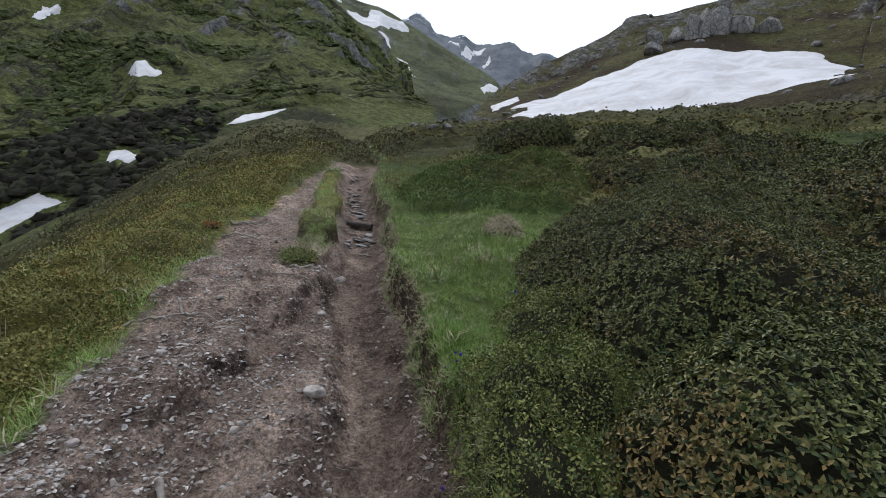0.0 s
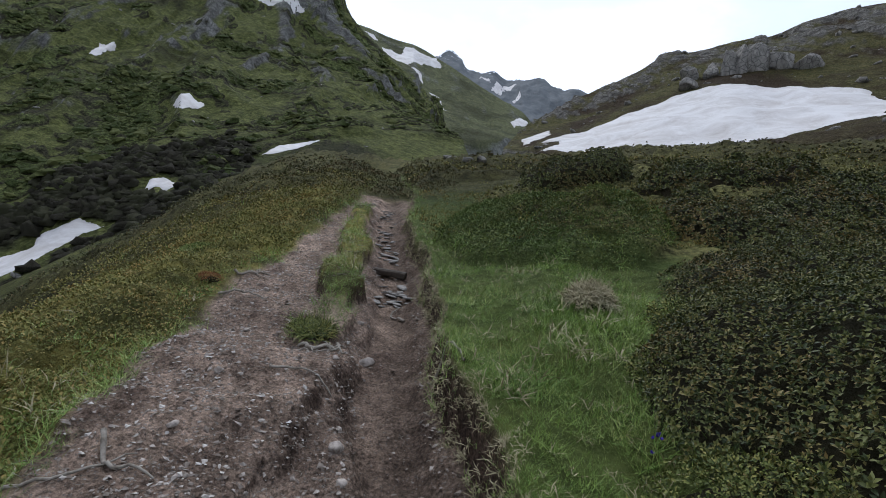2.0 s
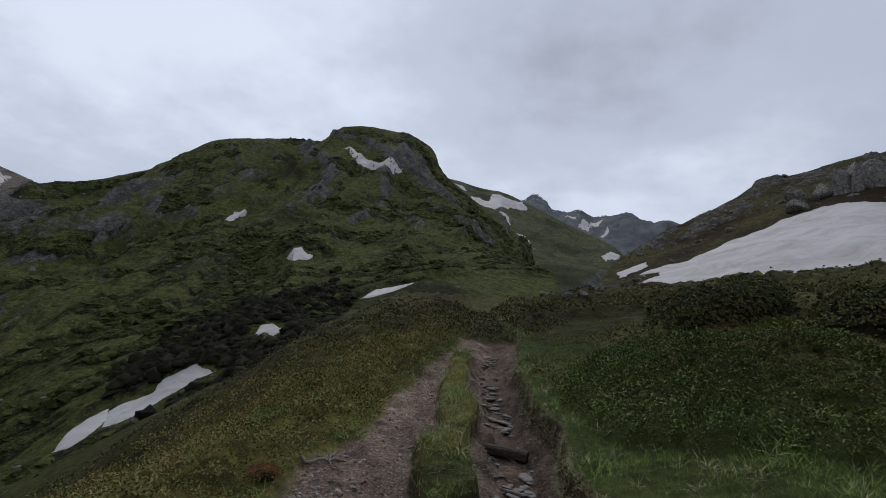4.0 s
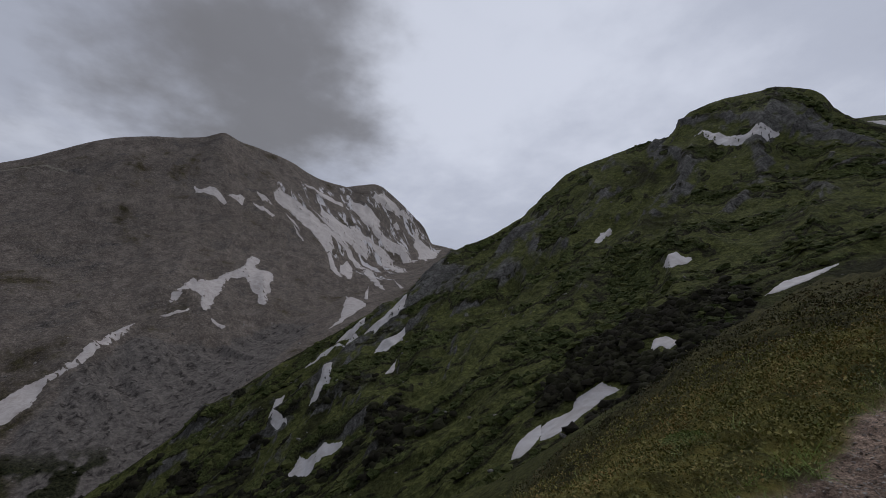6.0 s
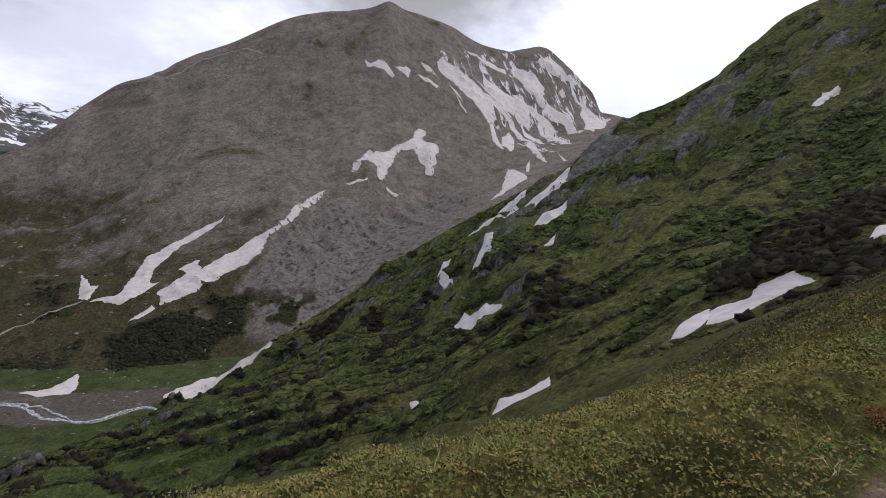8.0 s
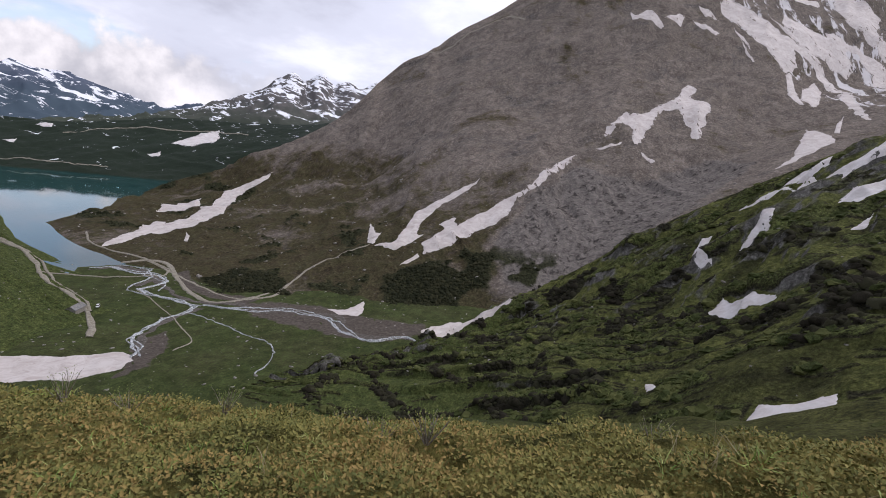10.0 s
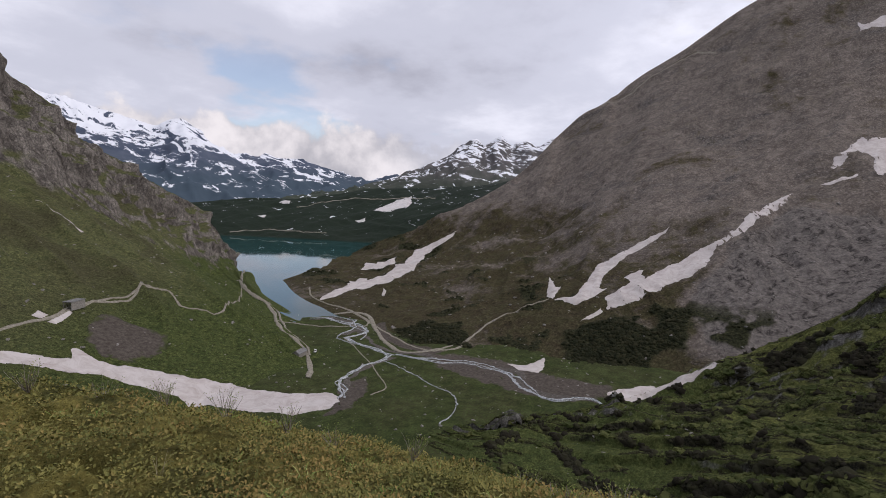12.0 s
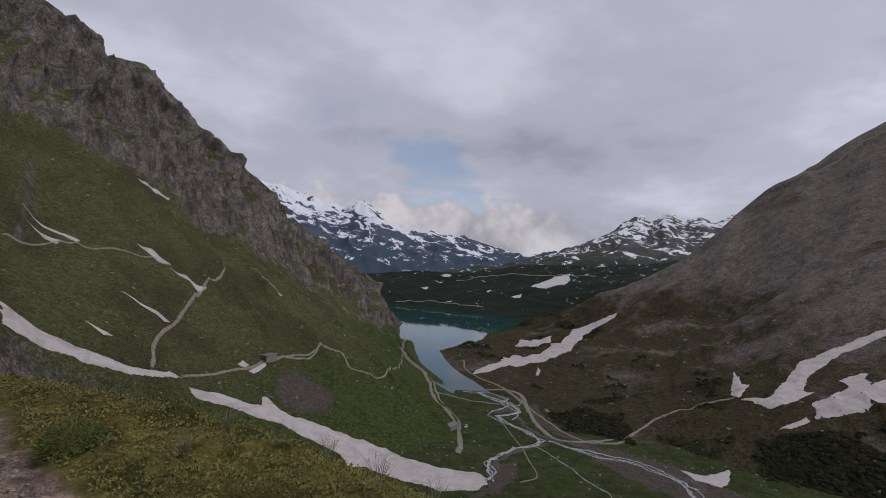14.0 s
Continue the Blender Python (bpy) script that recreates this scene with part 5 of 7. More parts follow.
def ribbon(kind, width, line):
    material, label, category = RIBBONS[kind]
    reach = float(np.hypot(line[0][0] + 1, line[0][1] - 3.4))
    p3 = [(x, y, 0.0) for x, y in line]
    length = sum(math.dist(a, b) for a, b in zip(p3[:-1], p3[1:]))
    n = int(max(20, min(260, length / 1.2)))
    c = along(p3, n)
    d = np.gradient(c, axis=0)
    d /= np.linalg.norm(d, axis=1, keepdims=True)
    side = np.stack([-d[:, 1], d[:, 0]], 1)
    s = np.linspace(0, length, n)
    c[:, :2] += side * ((0.25 if kind == "track" else 0.9) * width * fbm(s / (width * 3), s * 0 + width, 3, 401))[:, None]
    wide = width * np.clip((0.32 if kind == "track" else 0.26) + (0.16 if kind == "track" else 0.42) * fbm(s / (width * 2.2), s * 0 + 5, 4, 402, 0.7), 0.16 if kind == "track" else 0.07, 0.6)
    rows = []
    low = 0.5 + 0.002 * reach
    high = {"gravel": 0.12, "track": 0.20, "stream": 0.32}[kind] + 0.0007 * reach
    for k, h in ((-1.25, -low), (-0.9, high * 0.8), (-0.45, high), (0, high * 0.9), (0.45, high), (0.9, high * 0.8), (1.25, -low)):
        q = c[:, :2] + side * (wide * k)[:, None]
        rows.append([(x, y, max(drop(x, y)[0], LAKE_Z - 0.3) + h) for x, y in q])
    if kind == "stream" and width > 2:
        # side channels part from the main one and come back to it
        for k, off in enumerate((-1.3, 1.5)):
            part_of = [(x + off * width * fbm(np.array(j * 0.9), np.array(k + 3.3), 2, 411), y + off * width * fbm(np.array(j * 0.9 + 4), np.array(k + 7.1), 2, 412)) for j, (x, y) in enumerate(line)]
            ribbon(kind, width * 0.6, [(float(x), float(y)) for x, y in part_of])
    ob = grid_mesh(category.replace(" ", "_"), np.array(rows).reshape(-1, 3), 7, n, material)
    tagged(ob, label, category, kind="structure")


scree("cliff_mountain", [(-82.1, -292.4), (-94.3, -313.6), (-108, -321.8), (-119.7, -309.4), (-129.7, -298.3), (-127.6, -287.7), (-100.4, -273), (-88.3, -277.5)])
scree("ground", [(-265, -214), (-286, -185), (-292, -152), (-284, -118), (-288, -77), (-270, -70), (-253, -81), (-240, -100), (-239, -125), (-250, -167)])
scree("ground", [(-272.3, -139.4), (-282.7, -151.6), (-277.2, -175.8), (-259.5, -197.4), (-250.4, -185.3), (-251.8, -150.4), (-242.1, -117.4), (-248, -95.9), (-262.4, -81.9), (-266.2, -93.3), (-263.7, -113.5)])
scree("ground", [(-310.1, -303.7), (-321.1, -299.9), (-299.6, -272.6), (-287.1, -242.4), (-284.1, -200.7), (-265.9, -202.5), (-274.6, -243.2), (-286.6, -274.8)])
ribbon("stream", 2.8, [(-169.1, -188.1), (-181.6, -200), (-190.1, -211.3), (-204.3, -217.9), (-218.3, -222.3), (-232, -221.1), (-249.8, -226.1)])
ribbon("stream", 2.8, [(-249.8, -226.1), (-255.3, -248.8), (-259.8, -275.4), (-264.8, -289.7), (-289, -289.4), (-298.8, -306.7), (-294.1, -327.9), (-301.3, -360.5)])
ribbon("stream", 2.2, [(-252.7, -68.4), (-256.4, -82.9), (-243.6, -97.4), (-248.7, -117.2), (-269.5, -144.1), (-270.9, -171.6), (-256.7, -195.2), (-254.6, -225.1)])
ribbon("stream", 1.0, [(-176.1, -126.3), (-190.6, -128.4), (-217.8, -149.9), (-222.1, -167.8), (-228.9, -184.6), (-234, -203.7), (-237.3, -219.8)])
ribbon("stream", 2.0, [(-253.3, -210.1), (-268.7, -188.3), (-277.5, -167.9), (-270.3, -140.1), (-255.2, -118.6), (-242.6, -106.3)])
ribbon("stream", 1.6, [(-266.6, -274.5), (-290.1, -293.7), (-291.5, -313.8), (-309.0, -325.3), (-310.5, -356.6)])
ribbon("track", 6.0, [(-317.4, -366.2), (-329.5, -338.9), (-303.1, -294.1), (-274.4, -252.8), (-264.5, -219.2), (-286.2, -208.8)])
ribbon("track", 5.0, [(-357.3, -602.1), (-306.6, -512.9), (-284.4, -429.7), (-250.0, -362.0), (-229.2, -331.9), (-217.0, -294.1), (-208.6, -268.0), (-201.4, -255.2), (-180.4, -229.0)])
ribbon("track", 3.0, [(-374.8, -479.9), (-351, -444.4), (-339, -400), (-335.5, -378), (-316.3, -314.2)])
ribbon("track", 2.6, [(-316.3, -314.2), (-300.6, -305.4), (-287.6, -319.4), (-276.9, -335.0), (-270, -362.5), (-262, -381)])
ribbon("gravel", 7.0, [(-287.0, -366), (-306.0, -350), (-303.0, -322.5), (-290, -304.5), (-269.0, -300)])
ribbon("stream", 1.8, [(-290.0, -368), (-308.0, -351), (-304.0, -324), (-290, -306), (-272.0, -304), (-256, -290), (-255.4, -270.5)])
scree("ground", [(-188.4, -206.5), (-209.2, -207.2), (-186.9, -184.1), (-160.9, -171.7), (-148.6, -174.7), (-165.0, -188.0)])
ribbon("gravel", 12, [(-261.8, -78.5), (-250.3, -100.3), (-258.4, -122.1), (-275.7, -147.6), (-270.9, -171.6), (-259.5, -197.4), (-263, -232.6), (-281.6, -275.2), (-294.8, -317.1), (-309.5, -361.8)])
ribbon("gravel", 9, [(-174.9, -192.4), (-186.9, -207.6), (-216.8, -220.7), (-247.5, -224)])
ribbon("track", 3.0, [(-301.7, -208.1), (-278.5, -207.1), (-283.8, -239.5), (-298.3, -274.8), (-312.9, -310.2), (-328.4, -354)])
ribbon("track", 3.0, [(-401.6, -670.7), (-321.7, -539.2), (-290.3, -458.8), (-287.6, -428.8), (-261.9, -372.5), (-231.4, -313.5), (-221.7, -286.5), (-209.2, -265)])
ribbon("track", 2.2, [(-55.2, -295.3), (-69.2, -306.1), (-98.2, -330.4), (-122, -339.1), (-149.5, -356.5), (-155.5, -352.9), (-154.3, -333.9), (-170.2, -326.8), (-210.9, -369), (-308.7, -519.7)])
ribbon("track", 3.0, [(-21.9, -276.7), (-23.9, -298.4), (-35.9, -331.1), (-54.8, -386), (-84.1, -446.8)])
ribbon("track", 1.6, [(49.2, -352.5), (27, -375.5), (-2.1, -390), (-27.6, -400.6)])
ribbon("track", 2.2, [(-35.6, -279.7), (-72.1, -308.2), (-103.1, -332.6), (-150.1, -357.8)])
ribbon("track", 1.2, [(-184.1, -179.7), (-196.7, -181), (-214.8, -204.2), (-240, -245), (-260.9, -286.7)])
# tail of pale gravel and snow below the gully, built as a track
ribbon("track", 3.2, [(-408.7, -176.6), (-374.8, -203.4), (-344.5, -208.1), (-315.8, -204.5), (-290.8, -200.9), (-277.2, -208.4)])
ribbon("track", 6, [(-943.8, -1279.1), (-1075.4, -1265), (-1139.5, -1164.5), (-1227.2, -1064.1), (-1239.2, -953.9)])
ribbon("track", 5, [(-684.8, -1214.4), (-770.8, -1148.9), (-801.8, -1058.9), (-837.8, -1005.7)])
ribbon("track", 4, [(-972.4, -338.4), (-996.4, -270.4), (-1029.6, -209.4), (-1009.9, -149.5)])
for place, ring in SNOW_PLAN:
    build_snow(place, ring)


# ---- many small pieces in one mesh ----
RNG = np.random.default_rng(7)


def strew(name, shapes, place, scale, material, tilt=0.25, lean=None, aim=None, even=True):
    """Copies of small shapes, each turned and tilted its own way, joined into one mesh."""
    place = np.asarray(place, float)
    n = len(place)
    kind = RNG.integers(0, len(shapes), n)
    yaw, head, bend = RNG.uniform(0, 2 * np.pi, n), RNG.uniform(0, 2 * np.pi, n), np.abs(RNG.normal(0, tilt, n))
    if aim is not None:
        yaw = np.asarray(aim) + RNG.normal(0, 0.35, n)
    up = np.stack([np.sin(bend) * np.cos(head), np.sin(bend) * np.sin(head), np.cos(bend)], 1)
    if lean is not None:
        up = up + np.asarray(lean)
        up /= np.linalg.norm(up, axis=1, keepdims=True)
    side = np.stack([np.cos(yaw), np.sin(yaw), np.zeros(n)], 1)
    side -= up * np.sum(side * up, 1, keepdims=True)
    side /= np.linalg.norm(side, axis=1, keepdims=True)
    fore = np.cross(up, side)
    scale = np.broadcast_to(np.asarray(scale, float).reshape(n, -1) if np.ndim(scale) else np.full((n, 1), scale), (n, 3)) if np.ndim(scale) != 2 else scale
    verts, faces, base = [], [], 0
    for k, (v, f) in enumerate(shapes):
        pick = np.nonzero(kind == k)[0]
        if not len(pick):
            continue
        s = v[None] * scale[pick][:, None, :]
        w = s[..., 0:1] * side[pick][:, None] + s[..., 1:2] * fore[pick][:, None] + s[..., 2:3] * up[pick][:, None] + place[pick][:, None]
        verts.append(w.reshape(-1, 3))
        faces.append((f[None] + (np.arange(len(pick)) * len(v))[:, None, None] + base).reshape(-1, f.shape[1]))
        base += len(pick) * len(v)
    return sheet_mesh(name, np.concatenate(verts), np.concatenate(faces), material, even=even)


def ball(sub):
    bm = bmesh.new()
    bmesh.ops.create_icosphere(bm, subdivisions=sub, radius=1.0)
    v = np.array([p.co[:] for p in bm.verts])
    f = np.array([[p.index for p in q.verts] for q in bm.faces])
    bm.free()
    return v, f


def lumps(sub, count, rough, flat=0.75, cut=-0.35, seed=0):
    """Shapes of bush crowns: a bulging dome with hollows, open underneath."""
    made = []
    for k in range(count):
        v, f = ball(sub)
        a = fbm(v[:, 0] * 1.7 + k * 9 + seed, v[:, 1] * 1.7 + v[:, 2] * 1.3, 3, 500 + k) + 0.6 * fbm(v[:, 0] * 4 + k, v[:, 1] * 4 - v[:, 2] * 3.1, 2, 520 + k)
        v = v * (1 + rough * a)[:, None]
        v[:, 2] *= flat
        f = f[(v[f][..., 2].min(1) > cut)]
        used = np.unique(f)
        back = np.zeros(len(v), int)
        back[used] = np.arange(len(used))
        made.append((v[used], back[f]))
    return made


def pebbles(sub, count, rough=0.25):
    made = []
    for k in range(count):
        v, f = ball(sub)
        v = v * (1 + rough * fbm(v[:, 0] * 1.6 + 5 * k, v[:, 1] * 1.6 + v[:, 2], 2, 600 + k))[:, None]
        v[:, 0] *= 1.0 + 0.15 * k
        v[:, 2] *= 0.62
        made.append((v, f))
    return made


def chips(count):
    """Angular stone chips, the half that shows above the soil."""
    made = []
    for k in range(count):
        rng = np.random.default_rng(640 + k)
        v = np.array([(1, 0, 0), (-1, 0, 0), (0, 1, 0), (0, -1, 0), (0, 0, 0.6), (0, 0, -0.5)], float) * rng.uniform(0.6, 1.2, (6, 1)) + rng.normal(0, 0.15, (6, 3))
        f = np.array([(0, 2, 4), (2, 1, 4), (1, 3, 4), (3, 0, 4)])
        made.append((v, f))
    return made


def blade(length, width, rise, turn, bend, segs):
    """One leaf or grass blade from the origin: points and triangles."""
    v = []
    for i in range(segs + 1):
        t = i / segs
        ang = rise - bend * t
        r, z = length * t * math.cos(ang), length * t * math.sin(ang)
        half = width * 0.5 * (math.sin(math.pi * min(0.98, 0.12 + 0.88 * t)) ** 0.7 if t < 1 else 0.02)
        c, s = math.cos(turn), math.sin(turn)
        v += [(r * c - half * s, r * s + half * c, z), (r * c + half * s, r * s - half * c, z)]
    f = []
    for i in range(segs):
        a = 2 * i
        f += [(a, a + 1, a + 3), (a, a + 3, a + 2)]
    return v, f


def leaf(length, width, rise, turn, fold=0.25):
    """A pointed leaf, folded along its middle: two triangles."""
    c, s = math.cos(turn), math.sin(turn)
    m, h = length * 0.48, width * 0.5
    ca, sa = math.cos(rise), math.sin(rise)
    mid = np.array([m * ca * c, m * ca * s, m * sa])
    up = np.array([-sa * c, -sa * s, ca]) * (h * fold * 2)
    out = np.array([-s, c, 0]) * h
    tip = np.array([length * ca * c, length * ca * s, length * sa * 0.85])
    return [np.zeros(3), mid + out + up, tip, mid - out + up], [(0, 1, 2), (0, 2, 3)]


def rosette(rng, count, width):
    v, f = [], []
    for i in range(count):
        h = i / (count - 1)
        p, t = leaf(rng.uniform(0.75, 1.1) * (1 - 0.25 * h), width, 0.15 + 1.0 * h + rng.uniform(-0.15, 0.15), i * 2.399 + rng.uniform(-0.2, 0.2))
        f += [tuple(k + len(v) for k in q) for q in t]
        v += [q + np.array([0, 0, 0.12 * h]) for q in p]
    return np.array(v), np.array(f)


def spray(count, length, width, rise, bend, segs, rng, twin=0.0):
    v, f = [], []
    for i in range(count):
        b, g = blade(length * rng.uniform(0.7, 1.15), width, rise + rng.uniform(-0.35, 0.35), i * 2.399 + rng.uniform(-0.3, 0.3), bend * rng.uniform(0.5, 1.4), segs)
        off = np.array([rng.uniform(-twin, twin), rng.uniform(-twin, twin), 0])
        f += [tuple(k + len(v) for k in t) for t in g]
        v += [tuple(np.array(p) + off) for p in b]
    return np.array(v), np.array(f)


def leaf_material(name, a, b, c, gloss=0.45, drift=1.2, mixed=0.45):
    n = Nodes(name)
    pick = n.island()
    patch = n.noise(drift, 4, 0.6)
    colour = n.mix(n.ramp(n.math("ADD", n.math("MULTIPLY", pick, mixed), n.math("MULTIPLY", patch, 1.35 - mixed)), (0.45, 0.0), (0.90, 1.0)), a, b)
    colour = n.mix(n.ramp(n.math("ADD", n.math("MULTIPLY", pick, 0.35), n.math("MULTIPLY", n.noise(drift * 0.6, 3, 0.5), 0.9)), (0.66, 0.0), (0.84, 1.0)), colour, c)
    m = n.done(colour, gloss, None, spec=0.16)
    n.put(n.bsdf.inputs["Subsurface Weight"], 0.0)
    return m


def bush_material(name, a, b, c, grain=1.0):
    """Foliage too far off for single leaves: lit sprays and shaded hollows put into the colour."""
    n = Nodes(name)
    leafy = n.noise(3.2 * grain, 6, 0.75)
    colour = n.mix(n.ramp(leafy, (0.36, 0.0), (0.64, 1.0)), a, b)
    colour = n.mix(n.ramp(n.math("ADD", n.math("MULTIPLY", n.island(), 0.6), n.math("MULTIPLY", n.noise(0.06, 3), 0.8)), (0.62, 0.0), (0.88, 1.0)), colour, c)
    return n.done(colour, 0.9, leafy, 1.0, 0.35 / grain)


def stone_material(name, a, b, c):
    n = Nodes(name)
    colour = n.mix(n.island(), a, b)
    colour = n.mix(n.ramp(n.noise(18, 5, 0.7), (0.45, 0.0), (0.7, 1.0)), colour, c)
    return n.done(colour, 0.85, n.noise(40, 4, 0.7), 0.5, 0.01)


MAT_STONE = stone_material("trail_stone", (0.12, 0.092, 0.074), (0.40, 0.35, 0.31), (0.12, 0.092, 0.074))
MAT_PALE_STONE = stone_material("pale_stone", (0.24, 0.205, 0.175), (0.52, 0.48, 0.44), (0.17, 0.14, 0.115))
MAT_SLATE = stone_material("wet_slate", (0.15, 0.135, 0.12), (0.30, 0.28, 0.26), (0.10, 0.085, 0.075))
MAT_TWIG = stone_material("bleached_wood", (0.16, 0.13, 0.10), (0.34, 0.31, 0.27), (0.10, 0.08, 0.06))
MAT_GRASS = leaf_material("meadow_grass", (0.105, 0.178, 0.034), (0.240, 0.330, 0.072), (0.320, 0.340, 0.120))
MAT_STRAW = leaf_material("dry_grass", (0.260, 0.221, 0.130), (0.416, 0.364, 0.234), (0.182, 0.156, 0.091), 0.7)
MAT_ROSE = leaf_material("rhododendron_leaf", (0.034, 0.046, 0.016), (0.165, 0.172, 0.056), (0.195, 0.135, 0.050), 0.42, 1.6, 0.75)
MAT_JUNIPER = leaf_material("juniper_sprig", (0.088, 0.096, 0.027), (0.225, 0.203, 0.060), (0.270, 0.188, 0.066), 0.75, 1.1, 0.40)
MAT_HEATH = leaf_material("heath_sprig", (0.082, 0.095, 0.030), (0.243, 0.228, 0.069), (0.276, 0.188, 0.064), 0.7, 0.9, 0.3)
MAT_FRESH = leaf_material("fresh_sprig", (0.040, 0.056, 0.014), (0.150, 0.168, 0.042), (0.21, 0.19, 0.055), 0.6, 2.0, 0.6)
MAT_HUMMOCK = leaf_material("dark_juniper", (0.058, 0.088, 0.026), (0.140, 0.185, 0.052), (0.185, 0.200, 0.060), 0.6, 1.4, 0.45)
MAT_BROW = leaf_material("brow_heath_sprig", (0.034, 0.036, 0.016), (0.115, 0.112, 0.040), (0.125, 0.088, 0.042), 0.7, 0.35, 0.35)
# bush hearts: twig brown with the inner shade put into the colour
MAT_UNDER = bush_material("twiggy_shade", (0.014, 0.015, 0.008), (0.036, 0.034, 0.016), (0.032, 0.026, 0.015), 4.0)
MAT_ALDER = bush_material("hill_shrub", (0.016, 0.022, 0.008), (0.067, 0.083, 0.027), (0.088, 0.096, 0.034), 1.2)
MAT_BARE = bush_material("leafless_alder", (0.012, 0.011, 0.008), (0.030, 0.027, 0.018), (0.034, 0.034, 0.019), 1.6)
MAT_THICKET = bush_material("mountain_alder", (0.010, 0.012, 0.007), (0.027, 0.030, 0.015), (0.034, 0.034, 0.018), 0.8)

# ---- plants beside the trail ----
ROSETTES = [rosette(random.Random(k), 6, 0.40) for k in range(6)]


def sprig(rng, count=8):
    """A cushion of short leaflets pointing every way."""
    v, f = [], []
    for i in range(count):
        a, h = i * 2.399 + rng.uniform(-0.4, 0.4), (i + 0.5) / count
        r = 0.62 * math.sqrt(1 - h * h * 0.8)
        b, g = leaf(rng.uniform(0.42, 0.65), rng.uniform(0.24, 0.34), rng.uniform(0.1, 1.2), a + rng.uniform(-0.9, 0.9))
        off = np.array([r * math.cos(a), r * math.sin(a), 0.15 + 0.75 * h])
        f += [tuple(k + len(v) for k in t) for t in g]
        v += [tuple(np.array(p) + off) for p in b]
    return np.array(v), np.array(f)


SPRIGS = [sprig(random.Random(40 + k), 6) for k in range(5)]
FINE_SPRIGS = [sprig(random.Random(45 + k), 5) for k in range(6)]
LOOSE_SPRIGS = [sprig(random.Random(50 + k), 4) for k in range(5)]
FAR_ROSETTES = [rosette(random.Random(60 + k), 6, 0.5) for k in range(4)]
TUFTS = [spray(9, 1.0, 0.055, 1.1, 0.75, 2, random.Random(80 + k), 0.22) for k in range(4)]
LIGHT_TUFTS = [spray(7, 1.0, 0.06, 1.05, 0.5, 1, random.Random(90 + k), 0.30) for k in range(5)]
STALKS = [spray(4, 1.0, 0.02, 1.35, 0.25, 3, random.Random(120 + k), 0.15) for k in range(3)]


def over_skin(top, rx, ry, count):
    """Places spread evenly over a bush's skin: plan, height, distance from its middle, and the way the skin faces."""
    q = RNG.uniform(-1, 1, (count * 4, 2))
    z, d = top(q[:, 0], q[:, 1])
    e = 0.03
    gx = (top(q[:, 0] + e, q[:, 1])[0] - top(q[:, 0] - e, q[:, 1])[0]) / (2 * e * rx)
    gy = (top(q[:, 0], q[:, 1] + e)[0] - top(q[:, 0], q[:, 1] - e)[0]) / (2 * e * ry)
    area = np.sqrt(1 + gx**2 + gy**2) * (d < 1.02)
    pick = RNG.choice(len(q), count, p=area / area.sum())
    lean = -0.8 * np.stack([np.clip(gx, -1.5, 1.5), np.clip(gy, -1.5, 1.5), 0 * gx], 1)
    return q[pick], z[pick], d[pick], lean[pick]


def rhododendron(x, y, rx, ry, high, count, leaf=0.05):
    """A dome of leathery rosettes over an under-sheet coloured as shaded twigs."""
    n = 40
    g = np.linspace(-1.05, 1.05, n)
    gx, gy = np.meshgrid(g, g, indexing="ij")

    def top(ax, ay):
        d = np.hypot(ax, ay) * (1 + 0.16 * fbm(ax * 2 + x, ay * 2 + y, 3, 801))
        px, py = x + ax * rx, y + ay * ry
        dome = np.clip(1 - d**4, -0.3, 1) * high
        return ground_z(px, py) + dome + 0.10 * fbm(px / 0.35, py / 0.35, 3, 802) + 0.22 * fbm(px / 0.9, py / 0.9, 2, 803), d

    z, d = top(gx, gy)
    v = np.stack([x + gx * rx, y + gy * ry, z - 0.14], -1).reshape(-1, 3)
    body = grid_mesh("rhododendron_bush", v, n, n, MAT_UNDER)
    q, zz, dd, lean = over_skin(top, rx, ry, count)
    place = np.stack([x + q[:, 0] * rx, y + q[:, 1] * ry, zz + RNG.uniform(-0.06, 0.03, len(q))], 1)
    leaves = strew("leaves", ROSETTES if y < 7 and x < 5 else FAR_ROSETTES, place, leaf * RNG.uniform(0.7, 1.25, len(q)), MAT_ROSE, 0.35, lean)
    leaves.parent = body
    return tagged(body, "low rhododendron bush with dark leathery leaves", "bush", "rhododendron bushes")


for spec in ((2.35, 3.7, 1.65, 1.75, 0.55, 13500, 0.036), (4.7, 3.2, 1.7, 1.9, 0.6, 6500, 0.050), (3.3, 6.1, 1.75, 1.6, 0.5, 7000, 0.046), (5.6, 6.4, 1.9, 1.8, 0.55, 5200, 0.062), (1.75, 1.5, 1.05, 1.15, 0.42, 7500, 0.036),
             (4.3, 9.6, 1.7, 1.7, 0.6, 4600, 0.066), (7.2, 9.8, 2.2, 2.0, 0.6, 4400, 0.080), (2.3, 15.4, 1.5, 1.1, 0.75, 1900, 0.080), (5.6, 13.6, 2.2, 1.6, 0.6, 3000, 0.092), (9.5, 6.4, 2.2, 2.2, 0.6, 3400, 0.088), (7.5, 3.4, 1.9, 1.9, 0.55, 3000, 0.08)):
    rhododendron(*spec)


def around(n, r0, r1, a0, a1, cx=-1.0, cy=3.4):
    """Places round a spot of the trail, thinning with distance."""
    r = np.exp(RNG.uniform(np.log(r0), np.log(r1), n))
    a = np.radians(RNG.uniform(a0, a1, n))
    return cx - r * np.sin(a), cy + r * np.cos(a), r


